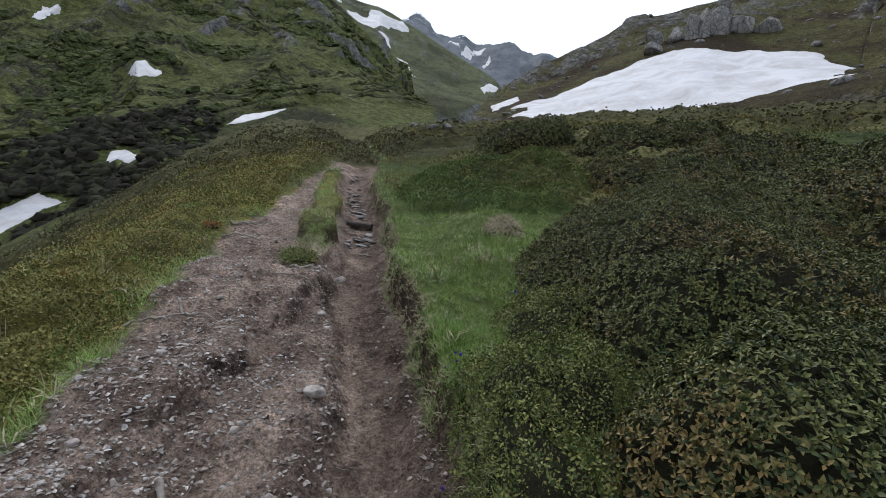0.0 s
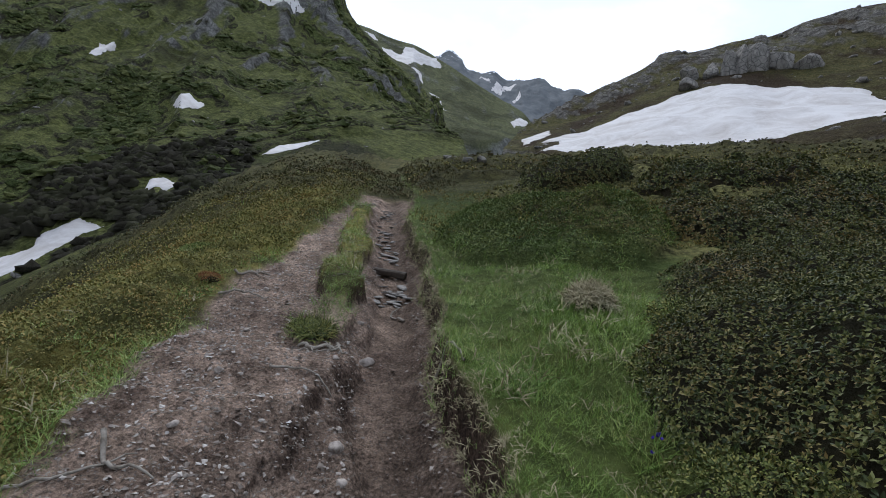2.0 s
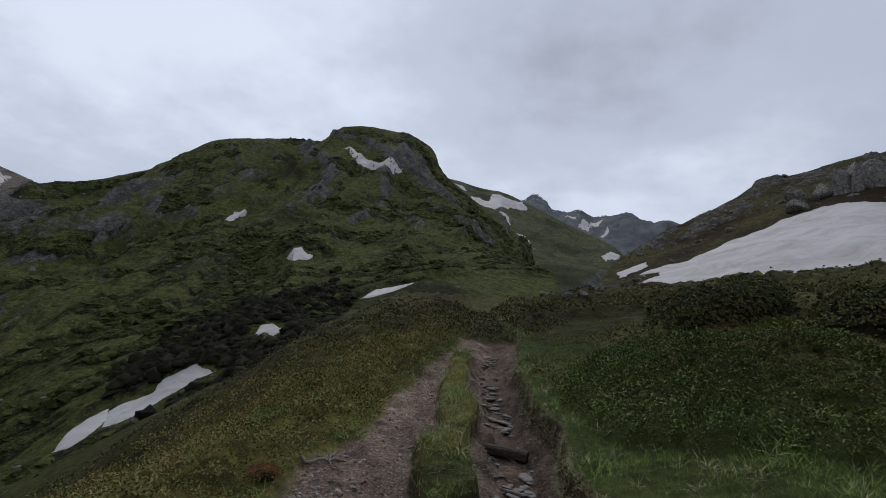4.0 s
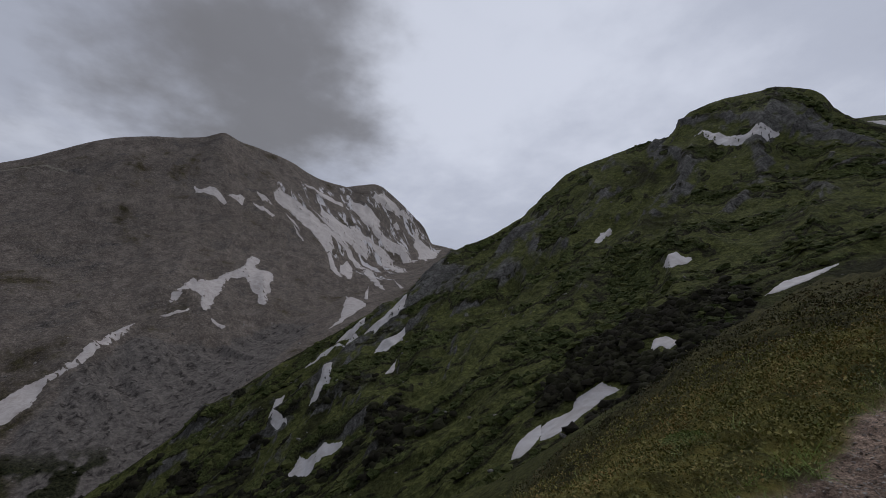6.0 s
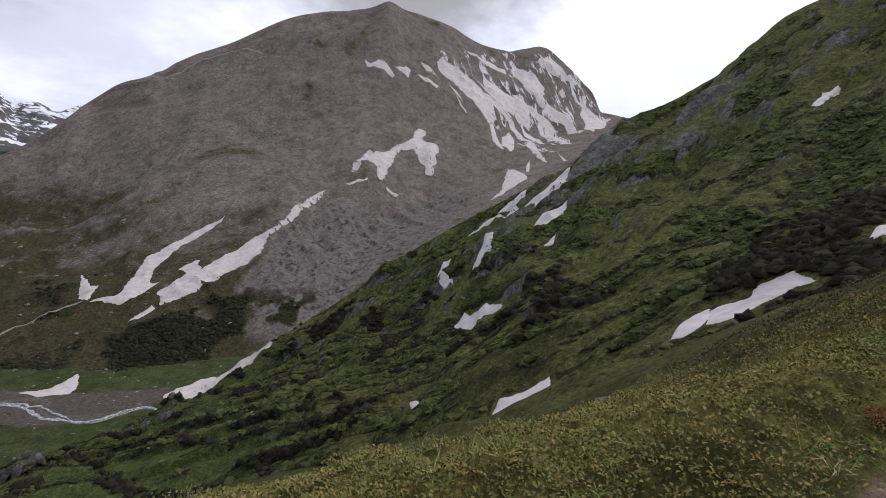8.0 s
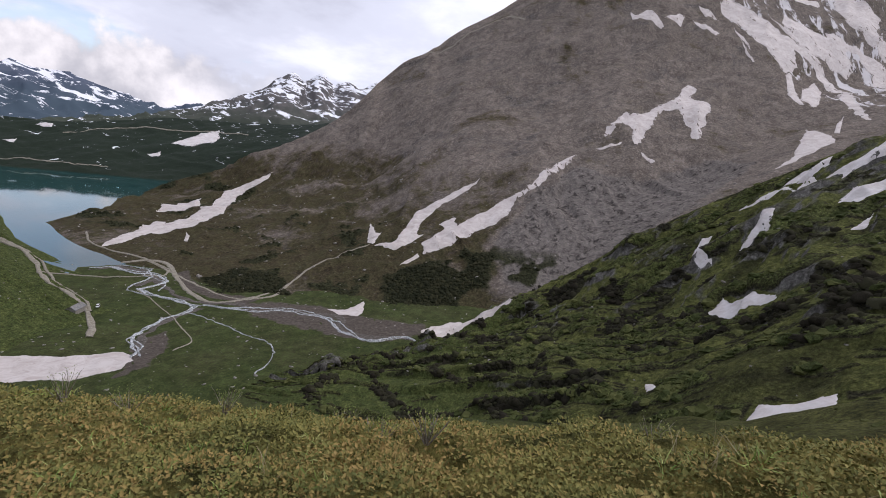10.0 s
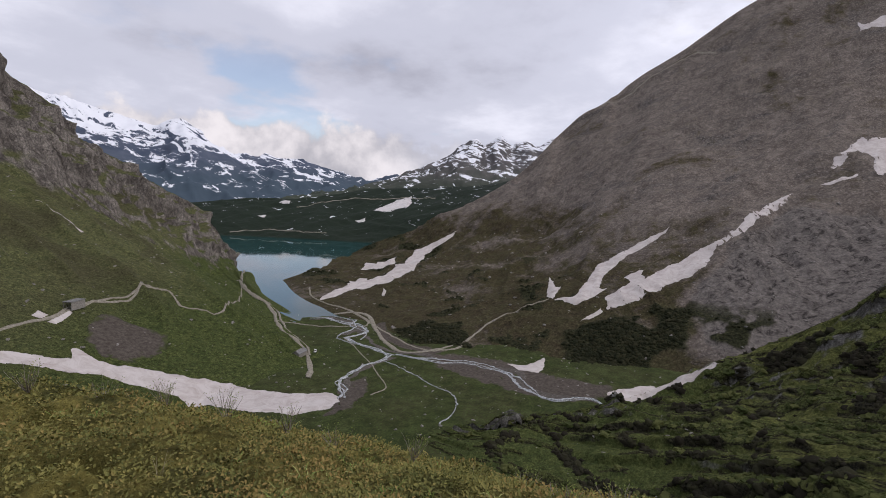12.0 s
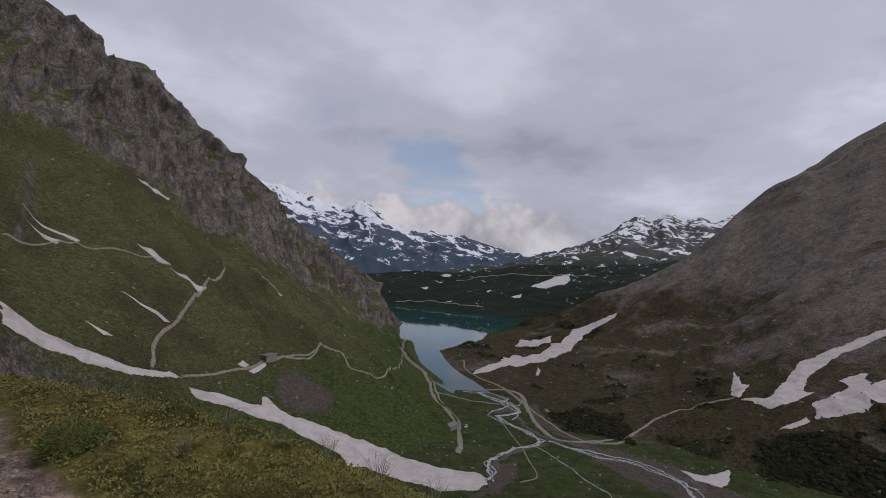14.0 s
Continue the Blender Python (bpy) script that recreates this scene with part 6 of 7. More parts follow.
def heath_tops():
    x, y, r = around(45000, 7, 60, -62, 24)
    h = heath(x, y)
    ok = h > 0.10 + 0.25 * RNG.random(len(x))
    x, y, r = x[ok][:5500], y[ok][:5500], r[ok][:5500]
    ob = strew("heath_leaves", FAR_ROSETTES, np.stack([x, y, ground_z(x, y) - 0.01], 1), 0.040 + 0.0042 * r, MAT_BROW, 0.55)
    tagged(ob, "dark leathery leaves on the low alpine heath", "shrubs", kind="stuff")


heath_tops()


def carpet_left():
    """Yellow-green juniper and bilberry over the slope that falls away."""
    x, y, r = around(54000, 0.9, 22, 8, 200)
    u = x - trail_x(y)
    w = -u - left_edge(y)
    ok = (w > 0.02 + 0.25 * RNG.random(len(x))) & (w < 9)
    x, y, r, w = x[ok], y[ok], r[ok], w[ok]
    z = ground_z(x, y)
    size = (0.034 + 0.0060 * r) * RNG.uniform(0.7, 1.4, len(x))
    ob = strew("juniper_carpet", FINE_SPRIGS, np.stack([x, y, z - 0.008], 1), size, MAT_JUNIPER, 0.45)
    tagged(ob, "yellow green juniper and bilberry carpet on the slope", "ground cover", kind="stuff")
    few = RNG.random(len(x)) < 0.03
    few &= fbm(x / 1.5, y / 1.5, 2, 815) > 0.1
    ob = strew("slope_grass", TUFTS, np.stack([x, y, z], 1)[few], (0.07 + 0.012 * r[few]) * RNG.uniform(0.6, 1.3, few.sum()), MAT_GRASS, 0.35)
    tagged(ob, "grass tufts among the juniper", "grass", kind="stuff")


carpet_left()


def turf_width(y):
    """How wide the strip of short turf is between the rut and the shrubs."""
    return np.interp(y, [0, 2.6, 3.0, 3.7, 4.5, 5.6, 6.8, 7.6, 8.2, 8.8, 9.6, 14, 30], [0.3, 0.35, 0.45, 0.75, 1.2, 1.85, 2.35, 2.5, 2.0, 1.45, 0.4, 0.25, 0.3])


def carpet_ahead():
    """The same carpet further on, over the spur's flank and the hummocks beside the trail."""
    x, y, r = around(34000, 6.0, 34, -8, 125)
    w = -(x - trail_x(y)) - left_edge(y)
    ok = ((w > 0.1) & (w < 24)) | ((y > 16.8) & (w > -3))
    x, y, r = x[ok], y[ok], r[ok]
    size = (0.040 + 0.0062 * r) * RNG.uniform(0.6, 1.4, len(x)) * (1 + 0.5 * fbm(x / 1.1, y / 1.1, 3, 817))
    past = y + 0.25 * x + 2.5 * fbm(x / 3.5, y / 3.5, 3, 819) > 16.5
    place = np.stack([x, y, ground_z(x, y) - 0.01], 1)
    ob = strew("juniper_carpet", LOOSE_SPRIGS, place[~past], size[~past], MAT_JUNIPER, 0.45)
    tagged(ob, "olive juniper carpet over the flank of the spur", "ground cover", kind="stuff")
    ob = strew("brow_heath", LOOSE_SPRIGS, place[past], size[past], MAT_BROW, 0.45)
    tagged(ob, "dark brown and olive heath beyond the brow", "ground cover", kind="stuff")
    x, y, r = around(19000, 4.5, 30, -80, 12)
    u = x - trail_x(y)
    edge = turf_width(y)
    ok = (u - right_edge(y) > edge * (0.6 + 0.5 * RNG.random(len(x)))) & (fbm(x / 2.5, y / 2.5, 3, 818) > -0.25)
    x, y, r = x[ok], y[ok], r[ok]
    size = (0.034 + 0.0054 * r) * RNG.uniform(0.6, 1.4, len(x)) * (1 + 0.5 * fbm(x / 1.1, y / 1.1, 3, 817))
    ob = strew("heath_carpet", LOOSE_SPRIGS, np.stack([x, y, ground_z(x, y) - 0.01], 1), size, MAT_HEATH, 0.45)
    tagged(ob, "dark olive juniper and bilberry heath beside the trail", "ground cover", kind="stuff")


carpet_ahead()


def turf_right():
    x, y, r = around(130000, 1.2, 26, -85, 75, -0.2, 0.6)
    u = x - trail_x(y)
    re = right_edge(y)
    edge = turf_width(y)
    right = (u > re - 0.02) & (u - re < edge * (0.85 + 0.3 * RNG.random(len(x)))) & (hummock(x, y) < 0.5 * RNG.random(len(x)))
    strip = island(u, y) > 0.25 + 0.4 * RNG.random(len(x))
    lip = (-u - left_edge(y) > -0.05) & (-u - left_edge(y) < 0.35) & (RNG.random(len(x)) < 0.55)
    ok = right | strip | lip
    ok &= ~((y < 2.3) & (u > re + 0.10))
    x, y, r = x[ok], y[ok], r[ok]
    z = ground_z(x, y)
    size = (0.070 + 0.0075 * r) * RNG.uniform(0.6, 1.35, len(x)) * (1 + 0.8 * fbm(x / 0.35, y / 0.35, 3, 811))
    ob = strew("turf", LIGHT_TUFTS, np.stack([x, y, z - 0.01], 1), size, MAT_GRASS, 0.4)
    tagged(ob, "short green alpine turf beside the trail", "grass", kind="stuff")
    dry = RNG.random(len(x)) < 0.03
    ob = strew("dry_grass", TUFTS, np.stack([x, y, z], 1)[dry], size[dry] * 1.1, MAT_STRAW, 0.6)
    tagged(ob, "bleached dry grass at the turf's edge", "grass", kind="stuff")


turf_right()


def bank_fringe():
    """Dead grass that hangs over the rut's right bank."""
    y = RNG.uniform(1.0, 14, 1300)
    x = trail_x(y) + right_edge(y) + RNG.normal(0.02, 0.03, len(y))
    lean = np.tile((-0.9, 0.0, -0.3), (len(y), 1))
    ob = strew("hanging_grass", TUFTS, np.stack([x, y, ground_z(x, y)], 1), RNG.uniform(0.04, 0.085, len(y)), MAT_STRAW, 0.5, lean)
    tagged(ob, "dead grass hanging over the trail bank", "grass", kind="stuff")


bank_fringe()


def juniper(x, y, rx, ry, high, count, size):
    """A low bush of bright sprays over a dark sheet that paints in the shade beneath, loose at its rim."""
    n = 26
    g = np.linspace(-1.05, 1.05, n)
    gx, gy = np.meshgrid(g, g, indexing="ij")

    def top(ax, ay):
        d = np.hypot(ax, ay) * (1 + 0.25 * fbm(ax * 2 + x, ay * 2 + y, 3, 805))
        px, py = x + ax * rx, y + ay * ry
        return ground_z(px, py) + np.clip(1 - d**3, -0.3, 1) * high * (1 + 0.5 * fbm(px / 0.22, py / 0.22, 2, 806)), d

    z, d = top(gx, gy)
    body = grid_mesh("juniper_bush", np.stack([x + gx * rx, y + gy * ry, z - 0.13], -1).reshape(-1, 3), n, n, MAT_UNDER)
    q, zz, dd, lean = over_skin(top, rx, ry, int(count * 0.8))
    place = np.stack([x + q[:, 0] * rx, y + q[:, 1] * ry, zz + RNG.uniform(-0.08, 0.02, len(q))], 1)
    sprays = strew("sprays", SPRIGS, place, size * RNG.uniform(0.6, 1.5, len(q)), MAT_FRESH, 0.6, lean)
    sprays.parent = body
    return tagged(body, "low juniper bush with fresh green sprays beside the trail", "bush", "juniper bushes")


for spec in ((0.66, 2.45, 0.48, 0.50, 0.22, 2200, 0.032), (0.45, 1.75, 0.42, 0.50, 0.22, 1900, 0.030), (0.80, 3.35, 0.36, 0.40, 0.20, 1100, 0.032), (1.05, 4.55, 0.30, 0.35, 0.16, 500, 0.042), (1.45, 5.5, 0.28, 0.5, 0.18, 600, 0.045)):
    juniper(*spec)


def hummock_cover():
    """Close dark green sprigs over the broad cushion, with a few grass tufts hanging at its rim."""
    x, y = RNG.uniform(-1.4, 3.1, 15000), RNG.uniform(7.3, 13.9, 15000)
    h = hummock(x, y)
    ok = (h > 0.08) & (RNG.random(len(x)) < 9.5 / y)
    x, y, h = x[ok], y[ok], h[ok]
    ob = strew("juniper_hummock", FINE_SPRIGS, np.stack([x, y, ground_z(x, y) - 0.01], 1), (0.026 + 0.0048 * y) * RNG.uniform(0.6, 1.4, len(x)), MAT_HUMMOCK, 0.5)
    tagged(ob, "dark green juniper cushion beside the worn trail", "ground cover", kind="stuff")
    rim = (h < 0.75) & (RNG.random(len(x)) < 0.06)
    ob = strew("rim_grass", TUFTS, np.stack([x, y, ground_z(x, y)], 1)[rim], RNG.uniform(0.10, 0.22, rim.sum()), MAT_GRASS, 0.6)
    tagged(ob, "grass tufts round the juniper cushion", "grass", kind="stuff")


hummock_cover()


def dead_stalks():
    x, y, r = around(220, 1.6, 9, 40, 195)
    w = -(x - trail_x(y)) - left_edge(y)
    ok = (w > 0.3) & (fbm(x / 1.2, y / 1.2, 2, 831) > 0.12)
    x, y = x[ok], y[ok]
    ob = strew("dead_stalks", STALKS, np.stack([x, y, ground_z(x, y)], 1), RNG.uniform(0.08, 0.24, len(x)), MAT_STRAW, 0.5)
    tagged(ob, "bleached dead stalks standing in the juniper", "stalks", kind="stuff")


dead_stalks()

# ---- stones, slabs, wood on the trail ----


def trail_gravel():
    n = 38000
    y = np.exp(RNG.uniform(np.log(1.2), np.log(17), n)) - 0.8
    u = RNG.uniform(-1.9, 0.34, n)
    x = trail_x(y) + u
    sandy = np.abs(u) < 0.24
    ok = (-u < left_edge(y)) & (island(u, y) < 0.2) & (~sandy | (RNG.random(n) < 0.12))
    ok &= fbm(x / 0.5, y / 0.5, 3, 841) > -0.15 - 0.5 * RNG.random(n)
    x, y = x[ok], y[ok]
    s = 0.0035 + 0.018 * RNG.random(len(x)) ** 4
    s = s * (1 + 0.04 * y)
    ob = strew("trail_gravel", chips(8), np.stack([x, y, ground_z(x, y) + s * 0.1], 1), np.stack([s * 1.4, s, s * 0.8], 1), MAT_STONE, 0.4, even=False)
    tagged(ob, "grey gravel and stone chips on the trail", "gravel", kind="stuff")


trail_gravel()


def lower_gravel():
    """Stones and chips where the trail comes up from behind."""
    y = RNG.uniform(-9, 0.6, 6500)
    u = RNG.uniform(-1.5, 0.34, len(y))
    x = trail_x(y) + u
    ok = fbm(x / 0.5, y / 0.5, 3, 843) > -0.2
    x, y = x[ok], y[ok]
    s = 0.006 + 0.045 * RNG.random(len(x)) ** 5
    ob = strew("trail_gravel", chips(8), np.stack([x, y, ground_z(x, y) + s * 0.1], 1), np.stack([s * 1.4, s, s * 0.8], 1), MAT_STONE, 0.4, even=False)
    tagged(ob, "grey stones and chips on the lower trail", "gravel", kind="stuff")


lower_gravel()


def stone(name, x, y, sx, sy, sz, turn, seed, material, label, category, group, sink=0.25, flat=False):
    v, f = ball(2 if flat else 3)
    d = 1 + 0.20 * fbm(v[:, 0] * 1.3 + seed, v[:, 1] * 1.3 + v[:, 2] * 1.1, 3, 900 + seed)
    v = v * d[:, None]
    # facets, as broken stone has
    for k in range(9):
        nrm = np.random.default_rng(seed * 13 + k).normal(0, 1, 3)
        nrm /= np.linalg.norm(nrm)
        over = np.clip(v @ nrm - 0.66, 0, None)
        v = v - nrm * over[:, None] * 0.9
    if flat:
        v[:, 2] = np.clip(v[:, 2], -0.55, 0.45)
    v = v * np.array([sx, sy, sz])
    ob = sheet_mesh(name, v, f, material)
    ob.matrix_world = pose(x, y, float(ground_z(x, y)) + sz * (1 - 2 * sink) * 0.8, random.Random(seed).uniform(-9, 9), random.Random(seed + 1).uniform(-9, 9), turn)
    return tagged(ob, label, category, group)


for k, (x, y, s) in enumerate(((-0.66, 2.85, 0.075), (-1.14, 5.76, 0.085), (-0.96, 4.18, 0.06), (-1.02, 4.45, 0.045), (-1.64, 2.92, 0.045), (-1.55, 2.1, 0.05), (-1.8, 2.45, 0.04), (-0.85, 3.9, 0.05), (-1.2, 3.3, 0.04), (-0.95, 2.4, 0.045), (-1.28, 5.2, 0.05), (-1.35, 6.3, 0.06), (-1.9, 4.6, 0.05), (-2.2, 5.6, 0.05), (-2.6, 6.9, 0.06), (-0.75, 3.4, 0.035), (-1.12, 1.9, 0.04), (-1.75, 3.9, 0.045))):
    s *= 0.8 if k < 3 else 0.6
    stone("stone", x, y, s * 1.25, s * 0.95, s * 0.8, k * 47, k, MAT_STONE, "pale loose stone lying on the earth trail", "stone", "loose stones on the trail")
for k in range(120):
    rng = random.Random(k)
    y = rng.uniform(7.5, 8.8) if k < 40 else rng.uniform(9.9, 15.2)
    x = float(trail_x(y)) + rng.uniform(-0.26, 0.22)
    s = rng.choice((0.04, 0.055, 0.07, 0.1)) * rng.uniform(0.8, 1.25)
    stone("flat_stone", x, y, s * rng.uniform(1.0, 1.7), s, s * 0.3, rng.uniform(0, 180), 40 + k, MAT_SLATE, "flat grey slate slab bedded in the worn rut", "stone slab", "slabs in the rut", 0.25, True)


def tube(points, radii, sides=7):
    """A bent stick as points and faces."""
    p = np.array(points, float)
    d = np.gradient(p, axis=0)
    d /= np.linalg.norm(d, axis=1, keepdims=True)
    a = np.cross(d, (0.13, 0.2, 1.0))
    a /= np.linalg.norm(a, axis=1, keepdims=True)
    b = np.cross(d, a)
    t = np.linspace(0, 2 * np.pi, sides, endpoint=False)
    v = p[:, None] + (np.cos(t)[None, :, None] * a[:, None] + np.sin(t)[None, :, None] * b[:, None]) * np.asarray(radii)[:, None, None]
    f = []
    for i in range(len(p) - 1):
        for j in range(sides):
            k = (j + 1) % sides
            f.append((i * sides + j, i * sides + k, (i + 1) * sides + k, (i + 1) * sides + j))
    return v.reshape(-1, 3), np.array(f)


def old_wood():
    n = Nodes("wet_old_wood")
    grain = n.noise(9, 6, 0.7, n.scaled(n.pos, (1.0, 6.0, 6.0)))
    return n.done(n.mix(n.ramp(grain, (0.35, 0.0), (0.65, 1.0)), (0.028, 0.022, 0.018), (0.095, 0.075, 0.060)), 0.6, grain, 0.8, 0.01)


MAT_LOG = old_wood()


def log_step():
    """A weathered beam laid across the rut."""
    bm = bmesh.new()
    bmesh.ops.create_cube(bm, size=1.0)
    bmesh.ops.subdivide_edges(bm, edges=bm.edges[:], cuts=7, use_grid_fill=True)
    for v in bm.verts:
        c = v.co
        c.x *= 0.78
        round_off = 1.0 - 0.22 * (abs(c.y * 2) ** 3) * (abs(c.z * 2) ** 3)
        c.y *= 0.15 * round_off
        c.z *= 0.115 * round_off
        c += Vector((0, 1, 1)) * 0.010 * noise.noise(Vector((c.x * 4, c.y * 22, c.z * 22)))
        c.z += 0.02 * math.sin(c.x * 4)
    me = bpy.data.meshes.new("log_step")
    bm.to_mesh(me)
    bm.free()
    me.materials.append(MAT_LOG)
    ob = new("log_step", me)
    ob.matrix_world = pose(-1.70, 9.16, float(ground_z(-1.7, 9.16)) + 0.075, 4, 5, -7)
    return tagged(ob, "dark weathered timber step across the worn trail", "log")


log_step()


def root(points, thick, seed):
    rng = random.Random(seed)
    p = along([(x, y, 0) for x, y in points], 12)
    p[:, 2] = ground_z(p[:, 0], p[:, 1]) + thick * 0.6
    p[:, 2] += np.array([max(0, rng.gauss(0.01, 0.012)) for _ in p])
    v, f = tube(p, np.linspace(thick, thick * 0.35, 12))
    ob = sheet_mesh("dead_root", v, f, MAT_TWIG)
    return tagged(ob, "bleached dead root lying on the trail's edge", "root", "dead roots along the trail")


ROOTS = [[(-2.15, 3.35), (-1.95, 3.5), (-1.8, 3.72)], [(-2.0, 3.75), (-1.85, 3.6), (-1.62, 3.58)], [(-3.2, 7.3), (-3.0, 7.45), (-2.85, 7.75)], [(-3.05, 7.7), (-2.95, 7.4), (-2.75, 7.3)], [(-2.9, 6.4), (-2.6, 6.55), (-2.4, 6.5)],
         [(-3.4, 14.9), (-2.9, 15.1), (-2.4, 15.2)], [(-3.6, 15.2), (-3.0, 15.0), (-2.5, 15.0)], [(-1.25, 1.75), (-1.05, 1.9), (-0.95, 1.8)], [(-1.1, 2.0), (-1.0, 1.85), (-1.02, 1.7)], [(-1.6, 4.7), (-1.35, 4.75), (-1.15, 4.7)], [(-0.55, 5.2), (-0.35, 5.0), (-0.3, 4.75)],
         [(-1.68, 5.50), (-1.50, 5.42), (-1.32, 5.56)], [(-1.72, 5.44), (-1.55, 5.36), (-1.44, 5.26)], [(-1.40, 5.66), (-1.34, 5.46), (-1.48, 5.30)], [(-1.60, 5.40), (-1.42, 5.48), (-1.26, 5.40)], [(-1.7, 5.75), (-1.5, 5.6), (-1.35, 5.35)], [(-2.5, 8.3), (-2.35, 8.6), (-2.1, 8.7)], [(-1.0, 7.0), (-1.2, 7.25), (-1.15, 7.5)]]
for k, line in enumerate(ROOTS):
    root(line, 0.010 + 0.004 * (k % 3), k)


def trail_twigs():
    shapes = []
    for k in range(5):
        rng = random.Random(300 + k)
        p = [(t - 0.5, 0.12 * rng.uniform(-1, 1), 0.05 * rng.random()) for t in np.linspace(0, 1, 5)]
        v, f = tube(p, np.linspace(0.013, 0.006, 5), 4)
        shapes.append((v, f))
    n = 2800
    y = np.exp(RNG.uniform(np.log(1.3), np.log(15), n)) - 0.6
    u = RNG.uniform(-1.85, 0.3, n)
    x = trail_x(y) + u
    ok = (-u < left_edge(y) + 0.1) & ((np.abs(u) > 0.2) | (RNG.random(n) < 0.2))
    x, y = x[ok], y[ok]
    ob = strew("dry_twigs", shapes, np.stack([x, y, ground_z(x, y) + 0.006], 1), RNG.uniform(0.03, 0.15, len(x)), MAT_TWIG, 0.10)
    tagged(ob, "bleached broken twigs scattered on the trail", "twigs", kind="stuff")


trail_twigs()


def small_bush(name, x, y, wide, high, count, leaf_size, shapes, material, label):
    """A low cushion of sprigs on a dark heart."""
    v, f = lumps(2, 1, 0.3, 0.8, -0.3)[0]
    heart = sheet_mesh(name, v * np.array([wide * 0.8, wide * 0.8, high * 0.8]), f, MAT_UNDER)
    heart.location = (x, y, float(ground_z(x, y)))
    a, d = RNG.uniform(0, 2 * np.pi, count), np.sqrt(RNG.random(count))
    h = np.sqrt(np.clip(1 - d**2, 0, 1))
    place = np.stack([np.cos(a) * d * wide, np.sin(a) * d * wide, h * high * RNG.uniform(0.7, 1.0, count)], 1)
    lean = np.stack([np.cos(a) * d, np.sin(a) * d, 0 * d], 1)
    part_ = strew("foliage", shapes, place, leaf_size * RNG.uniform(0.7, 1.3, count), material, 0.4, lean)
    part_.parent = heart
    return tagged(heart, label, "bush")


MAT_RUST = leaf_material("rusty_sprig", (0.13, 0.060, 0.020), (0.27, 0.120, 0.042), (0.22, 0.14, 0.05), 0.6, 3.0)
small_bush("rusty_dwarf_shrub", -3.25, 6.85, 0.13, 0.09, 260, 0.026, SPRIGS, MAT_RUST, "rust orange dwarf shrub at the trail's edge")
small_bush("dark_tussock", -0.85, -4.3, 0.34, 0.30, 520, 0.15, TUFTS, MAT_FRESH, "dark green grass tussock beside the lower trail")
small_bush("grass_tussock", -1.66, 5.75, 0.20, 0.10, 200, 0.10, TUFTS, MAT_FRESH, "green grass tussock at the end of the turf strip")
small_bush("grass_tussock", 0.75, 5.9, 0.18, 0.16, 260, 0.14, TUFTS, MAT_STRAW, "pale grass tussock with dead blades in the turf")
MAT_LIGHT = leaf_material("young_leaf", (0.085, 0.125, 0.030), (0.200, 0.240, 0.060), (0.24, 0.24, 0.08), 0.6, 3.0)
small_bush("juniper_bush", -4.6, 9.3, 0.45, 0.16, 800, 0.055, SPRIGS, MAT_LIGHT, "bright green juniper cushion on the slope")


def willow(x, y, high, seed):
    """A low thin shrub: bare twigs that fork upwards, with a few young leaves."""
    rng = random.Random(seed)
    z0 = float(ground_z(x, y)) - 0.02
    verts, faces, tips, base = [], [], [], 0
    for k in range(16):
        a, lean = rng.uniform(0, 2 * math.pi), rng.uniform(0.15, 0.75)
        p = np.array([0.0, 0.0, 0.0])
        line = [p]
        for i in range(5):
            a += rng.gauss(0, 0.35)
            p = p + np.array([math.cos(a) * lean, math.sin(a) * lean, 1.0]) * high * rng.uniform(0.14, 0.24)
            line.append(p)
            if i > 0:
                tips.append(p)
        v, f = tube(line, np.linspace(0.006, 0.0018, 6), 4)
        verts.append(v)
        faces.append(f + base)
        base += len(v)
    twigs = sheet_mesh("willow_shrub", np.concatenate(verts), np.concatenate(faces), MAT_TWIG)
    twigs.location = (x, y, z0)
    leaves = strew("leaves", LOOSE_SPRIGS, np.array(tips), 0.035 * RNG.uniform(0.6, 1.4, len(tips)), MAT_LIGHT, 0.5)
    leaves.parent = twigs
    return tagged(twigs, "low willow shrub with thin grey twigs and young leaves", "bush", "willow shrubs on the slope")


for k, (x, y, high) in enumerate(((-2.6, -3.9, 0.34), (-3.3, -3.7, 0.42), (-3.9, -3.3, 0.36), (-4.6, -3.0, 0.45), (-5.2, -2.4, 0.40), (-4.9, -1.0, 0.30), (-1.9, -2.8, 0.26), (-5.7, -0.4, 0.34), (-3.9, 2.7, 0.24), (-4.3, 2.2, 0.26), (-5.4, 4.4, 0.28), (-6.2, 1.0, 0.32))):
    willow(x, y, high, 500 + k)


def gentian():
    """Small blue trumpet flowers, one by one in the turf."""
    n = Nodes("gentian_blue")
    blue = n.done(n.mix(n.own(), (0.045, 0.030, 0.22), (0.09, 0.05, 0.32)), 0.5)
    v, f = spray(5, 1.0, 0.75, 0.75, -0.2, 2, random.Random(5))
    first = sheet_mesh("gentian_flower", v * 0.018, f, blue)
    rng = random.Random(77)
    spots = [(x + rng.gauss(0, 0.04), y + rng.gauss(0, 0.04)) for x, y in ((0.16, 2.75), (0.22, 2.2), (-2.35, 2.4), (0.6, 3.9)) for _ in range(5)]
    for k, (x, y) in enumerate(spots):
        ob = first if k == 0 else new("gentian_flower", first.data)
        ob.matrix_world = pose(x, y, float(ground_z(x, y)) + rng.uniform(0.03, 0.06), rng.uniform(-15, 15), rng.uniform(-15, 15), rng.uniform(0, 360))
        tagged(ob, "deep blue gentian flower in the turf", "flower", "gentians beside the trail")


gentian()

# ---- buildings in the valley, rock outcrops ----


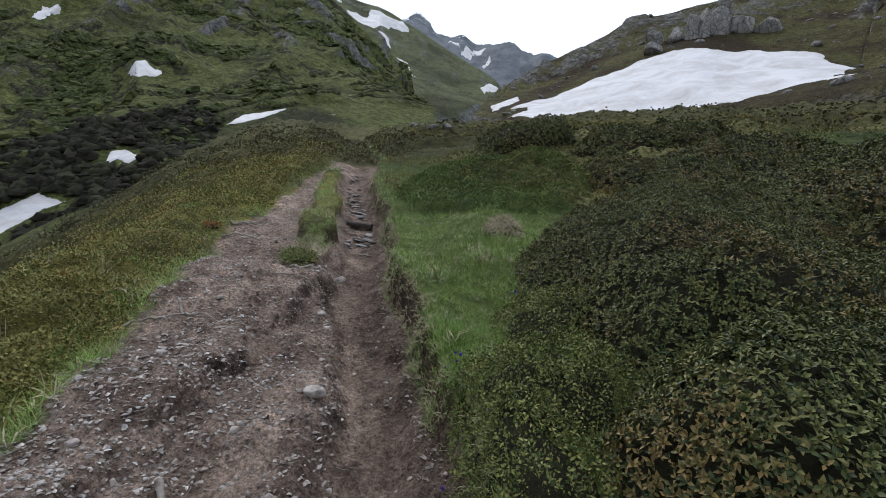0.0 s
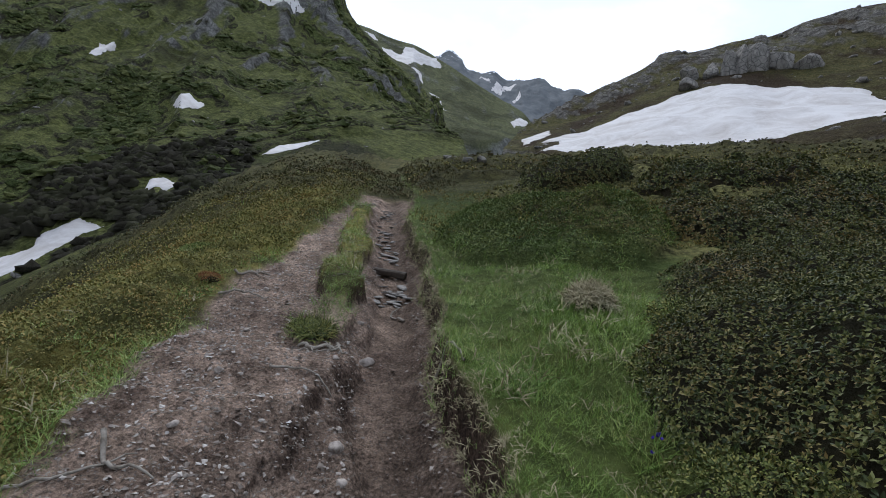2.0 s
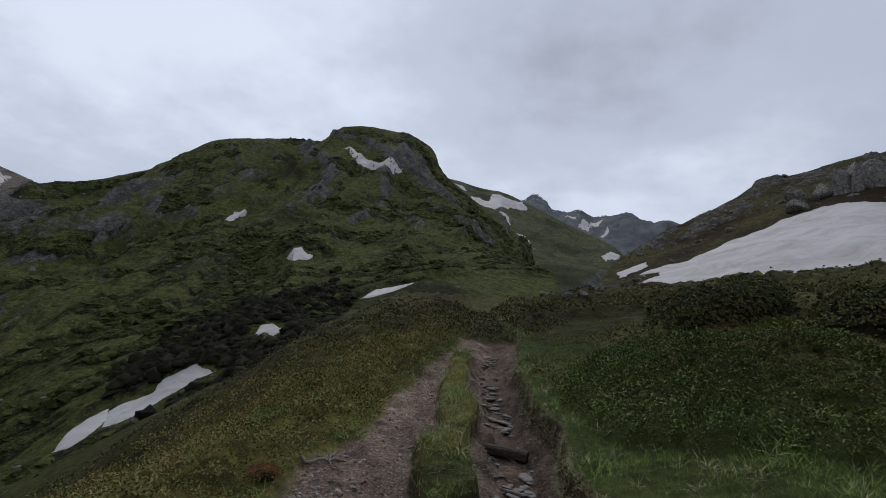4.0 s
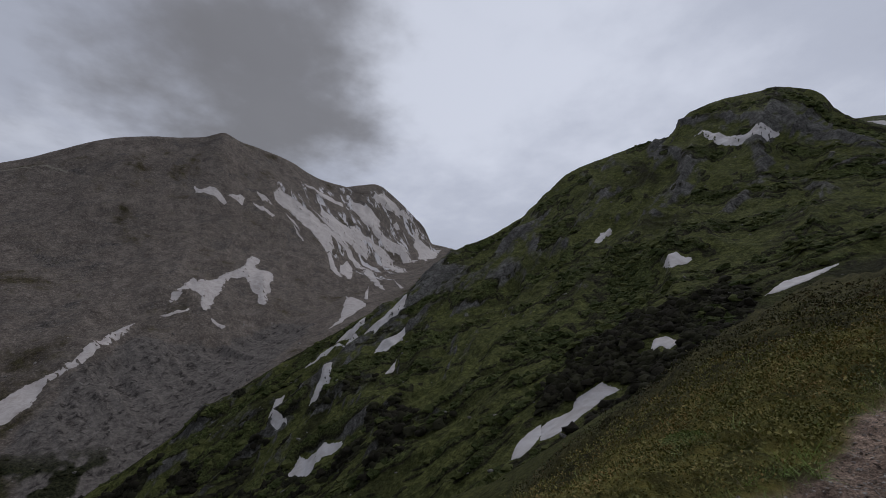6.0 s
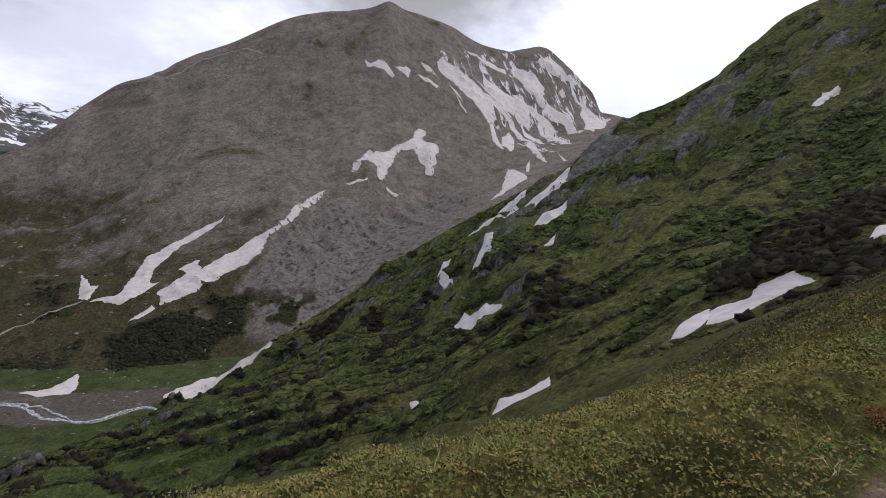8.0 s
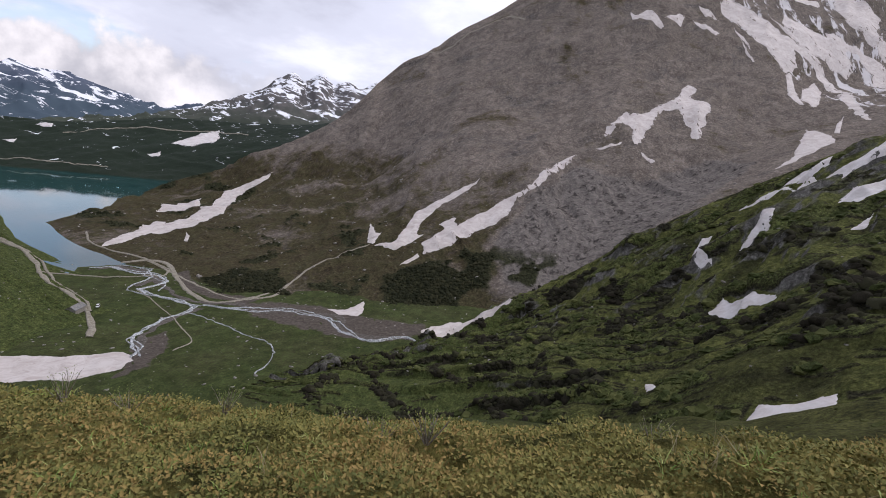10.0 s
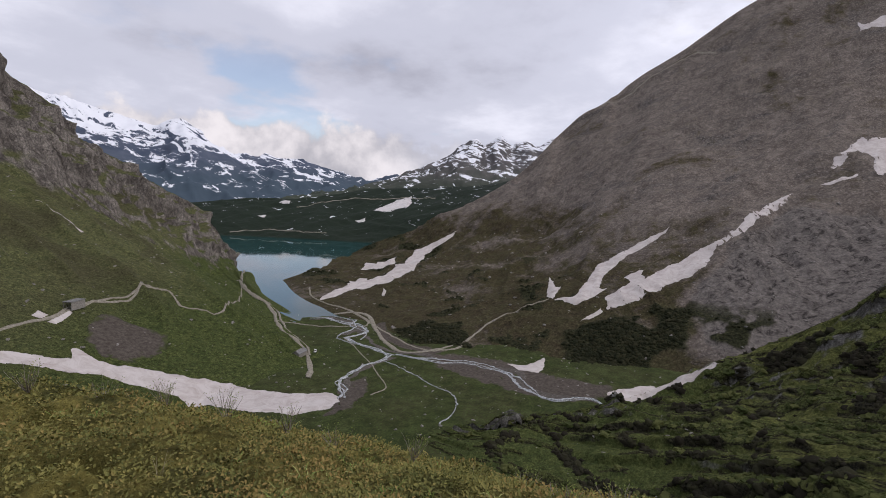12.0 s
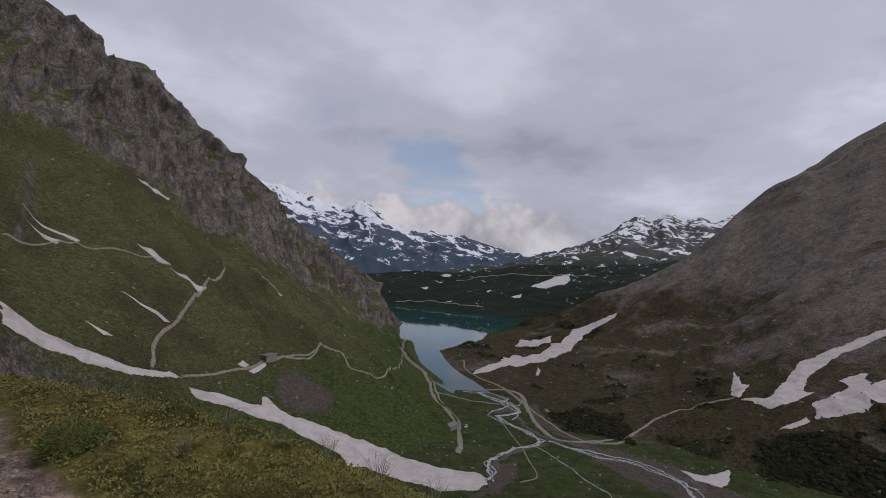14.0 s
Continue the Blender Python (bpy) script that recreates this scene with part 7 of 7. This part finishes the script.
def part(name, bm, material, parent, label=""):
    me = bpy.data.meshes.new(name)
    bmesh.ops.recalc_face_normals(bm, faces=bm.faces)
    bm.to_mesh(me)
    bm.free()
    me.materials.append(material)
    ob = new(name, me)
    ob.parent = parent
    return tagged(ob, label)


def box(size, at, bevel=0.04):
    bm = bmesh.new()
    bmesh.ops.create_cube(bm, size=1.0, matrix=Matrix.Translation(at) @ Matrix.Diagonal((*size, 1)))
    if bevel:
        bmesh.ops.bevel(bm, geom=bm.edges[:], offset=bevel, segments=1, affect="EDGES")
    return bm


def plain(name, a, b, scale=2.0, rough=0.85):
    n = Nodes(name)
    return n.done(n.mix(n.ramp(n.noise(scale, 6, 0.65), (0.35, 0.0), (0.65, 1.0)), a, b), rough, n.noise(scale * 4, 4, 0.6), 0.4, 0.05)


MAT_WALL = plain("rubble_wall", (0.20, 0.185, 0.165), (0.34, 0.32, 0.29), 1.5)
MAT_ROOF = plain("slate_roof", (0.13, 0.13, 0.13), (0.24, 0.235, 0.225), 1.2)
MAT_DARK = plain("dark_opening", (0.012, 0.011, 0.010), (0.03, 0.027, 0.024))
MAT_TIMBER = plain("grey_timber", (0.16, 0.14, 0.115), (0.27, 0.245, 0.21), 2.5)
MAT_PAINT = plain("white_paint", (0.62, 0.62, 0.60), (0.72, 0.72, 0.70), 0.8, 0.4)
MAT_TYRE = plain("tyre_rubber", (0.02, 0.02, 0.02), (0.035, 0.035, 0.035))


def gable(length, width, base, rise, over, thick):
    bm = bmesh.new()
    l, w = length / 2 + over, width / 2 + over
    drop_by = over * rise / (width / 2)
    for s in (-1, 1):
        pts = [(-l, s * w, base - drop_by), (l, s * w, base - drop_by), (l, 0, base + rise), (-l, 0, base + rise)]
        low = [bm.verts.new(p) for p in pts]
        top = [bm.verts.new((p[0], p[1], p[2] + thick)) for p in pts]
        bm.faces.new(low)
        bm.faces.new(top)
        for i in range(4):
            bm.faces.new((low[i], low[(i + 1) % 4], top[(i + 1) % 4], top[i]))
    return bm


def stone_hut(x, y, turn):
    z = drop(x, y)[0]
    hut = new("stone_hut")
    hut.matrix_world = pose(x, y, z - 0.4, 0, 0, turn)
    bm = box((9.5, 5.4, 3.2), (0, 0, 1.6), 0.06)
    a = [bm.verts.new(p) for p in ((-4.75, -2.7, 3.2), (-4.75, 2.7, 3.2), (-4.75, 0, 4.9), (4.75, -2.7, 3.2), (4.75, 2.7, 3.2), (4.75, 0, 4.9))]
    bm.faces.new(a[:3])
    bm.faces.new(a[3:])
    part("wall", bm, MAT_WALL, hut)
    part("roof", gable(9.5, 5.4, 3.2, 1.7, 0.5, 0.22), MAT_ROOF, hut, "grey slate gable roof")
    part("terrace", box((5.0, 4.0, 0.9), (5.6, -3.4, 0.45), 0.05), MAT_WALL, hut, "stone terrace wall")
    door = part("door", box((1.0, 0.10, 2.0), (1.2, -2.72, 1.3), 0.02), MAT_DARK, hut, "dark wooden door")
    for k in (-2.6, 3.2):
        w = part("window", box((0.8, 0.10, 0.9), (k, -2.72, 1.9), 0.02), MAT_DARK, hut, "small dark window")
        part("window_frame", box((1.0, 0.08, 0.10), (k, -2.74, 2.42), 0.01), MAT_TIMBER, w)
    part("chimney", box((0.6, 0.6, 1.2), (-2.5, 0.7, 4.9), 0.03), MAT_WALL, hut)
    return tagged(hut, "small stone alpine hut with slate roof in the valley", "hut")


def parked_car(x, y, turn):
    z = drop(x, y)[0]
    car = new("parked_car")
    car.matrix_world = pose(x, y, z + 0.1, 0, 0, turn)
    part("body", box((4.1, 1.75, 0.75), (0, 0, 0.68), 0.16), MAT_PAINT, car, "white painted car body")
    bm = box((2.3, 1.6, 0.62), (-0.2, 0, 1.32), 0.05)
    for v in bm.verts:
        if v.co.z > 1.3:
            v.co.x = -0.2 + (v.co.x + 0.2) * 0.78
    part("cabin", bm, MAT_DARK, car, "dark glazed cabin")
    part("roof", box((1.8, 1.45, 0.07), (-0.2, 0, 1.66), 0.02), MAT_PAINT, car)
    for sx in (-1.3, 1.3):
        for sy in (-0.82, 0.82):
            bm = bmesh.new()
            bmesh.ops.create_cone(bm, cap_ends=True, segments=18, radius1=0.33, radius2=0.33, depth=0.22, matrix=Matrix.Translation((sx, sy, 0.33)) @ Matrix.Rotation(math.pi / 2, 4, "X"))
            part("wheel", bm, MAT_TYRE, car)
    return tagged(car, "white car parked on gravel beside the hut", "car")


def barn_ruin(x, y, turn):
    z = drop(x, y)[0]
    barn = new("barn")
    barn.matrix_world = pose(x, y, z - 0.5, 0, 0, turn)
    part("back_wall", box((9.0, 0.6, 4.6), (0, 2.4, 2.3), 0.06), MAT_WALL, barn)
    part("side_wall", box((0.6, 4.2, 4.2), (-4.2, 0, 2.1), 0.06), MAT_WALL, barn)
    for k in range(6):
        part("post", box((0.42, 0.42, 4.2), (-4.0 + 1.7 * k, -2.3, 2.1), 0.03), MAT_TIMBER, barn)
    part("lintel", box((9.6, 0.5, 0.5), (0.1, -2.3, 4.4), 0.04), MAT_TIMBER, barn)
    bm = box((10.0, 5.8, 0.28), (0, 0, 4.85), 0.04)
    part("roof", bm, MAT_ROOF, barn, "flat grey slab roof")
    return tagged(barn, "roadside stone barn with an open front of timber posts", "barn")


stone_hut(-202.3, -267.1, 22)
parked_car(-216.5, -268.0, 40)
barn_ruin(-91.6, -324.5, 30)


def outcrop(x, y, sx, sy, sz, turn, seed, label):
    v, f = ball(5)
    k = seed * 3.7
    v = v * (1 + 0.16 * fbm(v[:, 0] * 1.5 + k, v[:, 1] * 1.5 + v[:, 2] * 1.2, 4, 950 + seed))[:, None]
    rng = np.random.default_rng(seed)
    for _ in range(14):
        nrm = rng.normal(0, 1, 3)
        nrm /= np.linalg.norm(nrm)
        v = v - nrm * np.clip(v @ nrm - rng.uniform(0.55, 0.85), 0, None)[:, None] * 0.92
    v = v + v * (0.07 * (ridged(v[:, 0] * 5 + k, v[:, 1] * 5 + v[:, 2] * 7, 4, 960 + seed) - 0.5))[:, None]
    ob = sheet_mesh("rock_outcrop", v * np.array([sx, sy, sz]), f, MAT_OUTCROP)
    ob.matrix_world = pose(x, y, drop(x, y)[0] + sz * 0.15, 0, 0, turn)
    return tagged(ob, label, "rock", "rock outcrops")


def outcrop_material():
    n = Nodes("pale_gneiss")
    a = n.noise(0.6, 8, 0.75, n.scaled(n.pos, (1, 1, 0.5)), 0.8)
    colour = n.mix(n.ramp(a, (0.36, 0.0), (0.64, 1.0)), (0.13, 0.122, 0.112), (0.36, 0.335, 0.305))
    colour = n.mix(n.ramp(n.cells(0.45, None, "DISTANCE_TO_EDGE"), (0.0, 0.7), (0.06, 0.0)), colour, (0.03, 0.03, 0.028))
    return n.done(colour, 0.9, a, 0.9, 0.6)


MAT_OUTCROP = outcrop_material()
for spec in ((72.0, 156.5, 3.4, 3.0, 7.0, 20, 1), (75.5, 155.0, 3.0, 3.2, 9.0, 35, 2), (79.5, 153.5, 4.6, 3.4, 7.5, 10, 3), (84.5, 151.0, 5.0, 3.6, 5.5, 60, 4), (68.0, 159.0, 4.2, 3.0, 4.6, 80, 11), (63.0, 162.0, 4.6, 3.2, 3.6, 40, 12), (90.5, 147.0, 5.0, 3.4, 3.2, 15, 13), (58.0, 150.0, 4.0, 3.0, 2.6, 55, 14)):
    outcrop(*spec, "pale fractured rock outcrop on the moorland hill")
for spec in ((-1.3, 34.0, 0.5, 0.4, 0.3, 20, 5), (-2.4, 36.0, 0.6, 0.4, 0.35, 70, 6), (-0.3, 33.0, 0.45, 0.35, 0.3, 120, 7), (-2.9, 41.0, 0.7, 0.5, 0.4, 15, 8), (-0.9, 30.0, 0.35, 0.3, 0.2, 60, 9)):
    outcrop(*spec, "grey boulder among the heath beside the trail")
outcrop(-9.5, 9.6, 0.9, 0.6, 0.4, 10, 23, "grey rock ledge below the spur's edge")



def boulders(n, box_, size, hill, label):
    tree = land_tree([hill])
    place = []
    xs, ys = RNG.uniform(box_[0], box_[1], n), RNG.uniform(box_[2], box_[3], n)
    free = np.ones(n, bool)
    for _, ring in SNOW_PLAN:
        free &= edge_distance(xs, ys, ring) < -2
    for x, y in zip(xs[free], ys[free]):
        hit = tree.ray_cast(Vector((x, y, 900)), DOWN)
        if hit[0] is not None and drop(x, y)[0] < hit[0].z + 0.4:
            place.append(hit[0][:])
    place = np.array(place)
    s = size * (0.35 + RNG.random(len(place)) ** 3 * 1.6)
    ob = strew("boulders", pebbles(1, 5, 0.35), place, np.stack([s * 1.2, s, s], 1), MAT_OUTCROP, 0.5)
    tagged(ob, label, "boulders", kind="stuff")


boulders(600, (-330, -30, -120, 340), 0.45, green_hill, "grey boulders scattered on the green hill")
boulders(700, (-330, -120, -330, -60), 0.45, ground, "pale stones scattered on the valley meadow")
boulders(900, (-380, 60, -640, -230), 0.6, cliff_mountain, "pale stones scattered on the grassy slope")
boulders(1000, (-700, -250, -600, 150), 1.0, grey_mountain, "grey boulders on the scree slopes")
boulders(500, (-10, 150, 60, 220), 0.7, right_hill, "grey boulders on the moorland hill")


def ragged(shapes):
    """Crowns broken up into sprays that stick out and fall back."""
    made = []
    for k, (v, f) in enumerate(shapes):
        out = np.random.default_rng(660 + k).uniform(0.72, 1.22, (len(v), 1))
        made.append((v * out, f))
    return made


def slope_bushes(name, hill, weight, n, size, material, label, soft=False):
    """Rounded bushes over a slope, crowding where they grow thickest and nearest to the spur."""
    me = hill.data
    co = np.empty(len(me.vertices) * 3, np.float32)
    me.vertices.foreach_get("co", co)
    ix = np.empty(len(me.loops), np.int32)
    me.loops.foreach_get("vertex_index", ix)
    co, quad = co.reshape(-1, 3).astype(float), ix.reshape(-1, 4)
    q = co[quad]
    c = q.mean(1)
    nrm = np.cross(q[:, 2] - q[:, 0], q[:, 3] - q[:, 1])
    area = np.linalg.norm(nrm, axis=1) / 2 + 1e-9
    nrm *= np.sign(nrm[:, 2:3])
    toward = np.array([-1.0, 3.4, 2.0]) - c
    reach = np.linalg.norm(toward, axis=1)
    faces_spur = np.sum(nrm * toward, 1) > 0
    w = area * np.clip(weight(me, quad, c), 0, None) * faces_spur / reach**1.2
    pick = RNG.choice(len(w), n, p=w / w.sum())
    a, b = RNG.random((n, 1)), RNG.random((n, 1))
    e = q[pick]
    place = (e[:, 0] * (1 - a) + e[:, 1] * a) * (1 - b) + (e[:, 3] * (1 - a) + e[:, 2] * a) * b
    s = size * (0.40 + 1.1 * RNG.random(n) ** 2.2) * (0.8 + reach[pick] / 500)
    up = nrm[pick] / np.linalg.norm(nrm[pick], axis=1, keepdims=True)
    free = np.ones(n, bool)
    for _, ring in SNOW_PLAN:
        free &= edge_distance(place[:, 0], place[:, 1], ring) < -0.5 * s
    place, s, up = (place - up * (0.22 * s)[:, None])[free], s[free], up[free]
    ob = strew(name, ragged(lumps(2, 8, 0.5, 0.8, -0.25)), place, np.stack([s * 1.2, s, s * RNG.uniform(0.6, 1.1, len(s)) * (1.3 if soft else 1.0)], 1), material, 0.2, up * (0.3 if soft else 1.0), even=soft)
    return tagged(ob, label, "shrubs", kind="stuff")


def grown(key, floor):
    """How thick a growth stands on each face of a hill."""

    def weight(me, quad, c):
        a = np.empty(len(me.vertices), np.float32)
        me.attributes[key].data.foreach_get("value", a)
        return a[quad].mean(1) - floor

    return weight


def bench_hedge(me, quad, c):
    """Thin wavering rows across the lawns at the foot of the green hill."""
    x, y, z = c.T
    row = np.abs(np.mod((x * 0.5 - y * 0.35) / 17 + 1.3 * fbm(x / 45, y / 45, 3, 765), 1) - 0.5)
    return smooth(0.10, 0.04, row) * smooth(-0.15, 0.15, fbm(x / 22, y / 22, 3, 767)) * smooth(-72, -86, z) * smooth(-109, -103, z)


def valley_growth(me, quad, c):
    x, y, z = c.T
    return smooth(0.02, 0.30, fbm(x / 15, y / 15, 4, 761)) * smooth(-3, -9, z) * smooth(-109, -103, z) * smooth(-7, -12, x) * smooth(-150, -110, y)


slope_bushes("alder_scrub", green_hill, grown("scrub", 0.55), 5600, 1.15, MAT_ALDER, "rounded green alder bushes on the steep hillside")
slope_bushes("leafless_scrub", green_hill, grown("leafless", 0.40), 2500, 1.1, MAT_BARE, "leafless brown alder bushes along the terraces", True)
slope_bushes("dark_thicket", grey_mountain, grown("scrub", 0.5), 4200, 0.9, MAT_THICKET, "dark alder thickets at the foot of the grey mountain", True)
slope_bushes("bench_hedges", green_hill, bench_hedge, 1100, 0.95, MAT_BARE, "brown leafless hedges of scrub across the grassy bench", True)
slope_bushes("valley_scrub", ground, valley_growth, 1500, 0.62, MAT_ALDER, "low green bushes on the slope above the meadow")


def pale_gravel():
    """Washed pale chips, thickest on the left tread and in the hollow beside the rut."""
    n = 15000
    y = np.exp(RNG.uniform(np.log(1.6), np.log(15), n)) - 0.8
    u = RNG.uniform(-1.9, -0.14, n)
    x = trail_x(y) + u
    thick = 0.55 * smooth(-0.15, 0.35, fbm(x / 0.7, y / 0.7, 4, 861)) + 0.45 * smooth(-0.75, -1.25, u)
    ok = (-u < left_edge(y) - 0.03) & (island(u, y) < 0.2) & (RNG.random(n) < thick)
    x, y = x[ok], y[ok]
    s = (0.005 + 0.014 * RNG.random(len(x)) ** 3) * (1 + 0.05 * y)
    ob = strew("pale_gravel", chips(8), np.stack([x, y, ground_z(x, y) + s * 0.15], 1), np.stack([s * 1.3, s, s * 0.8], 1), MAT_PALE_STONE, 0.4, even=False)
    tagged(ob, "washed pale stone chips on the worn tread", "gravel", kind="stuff")


pale_gravel()
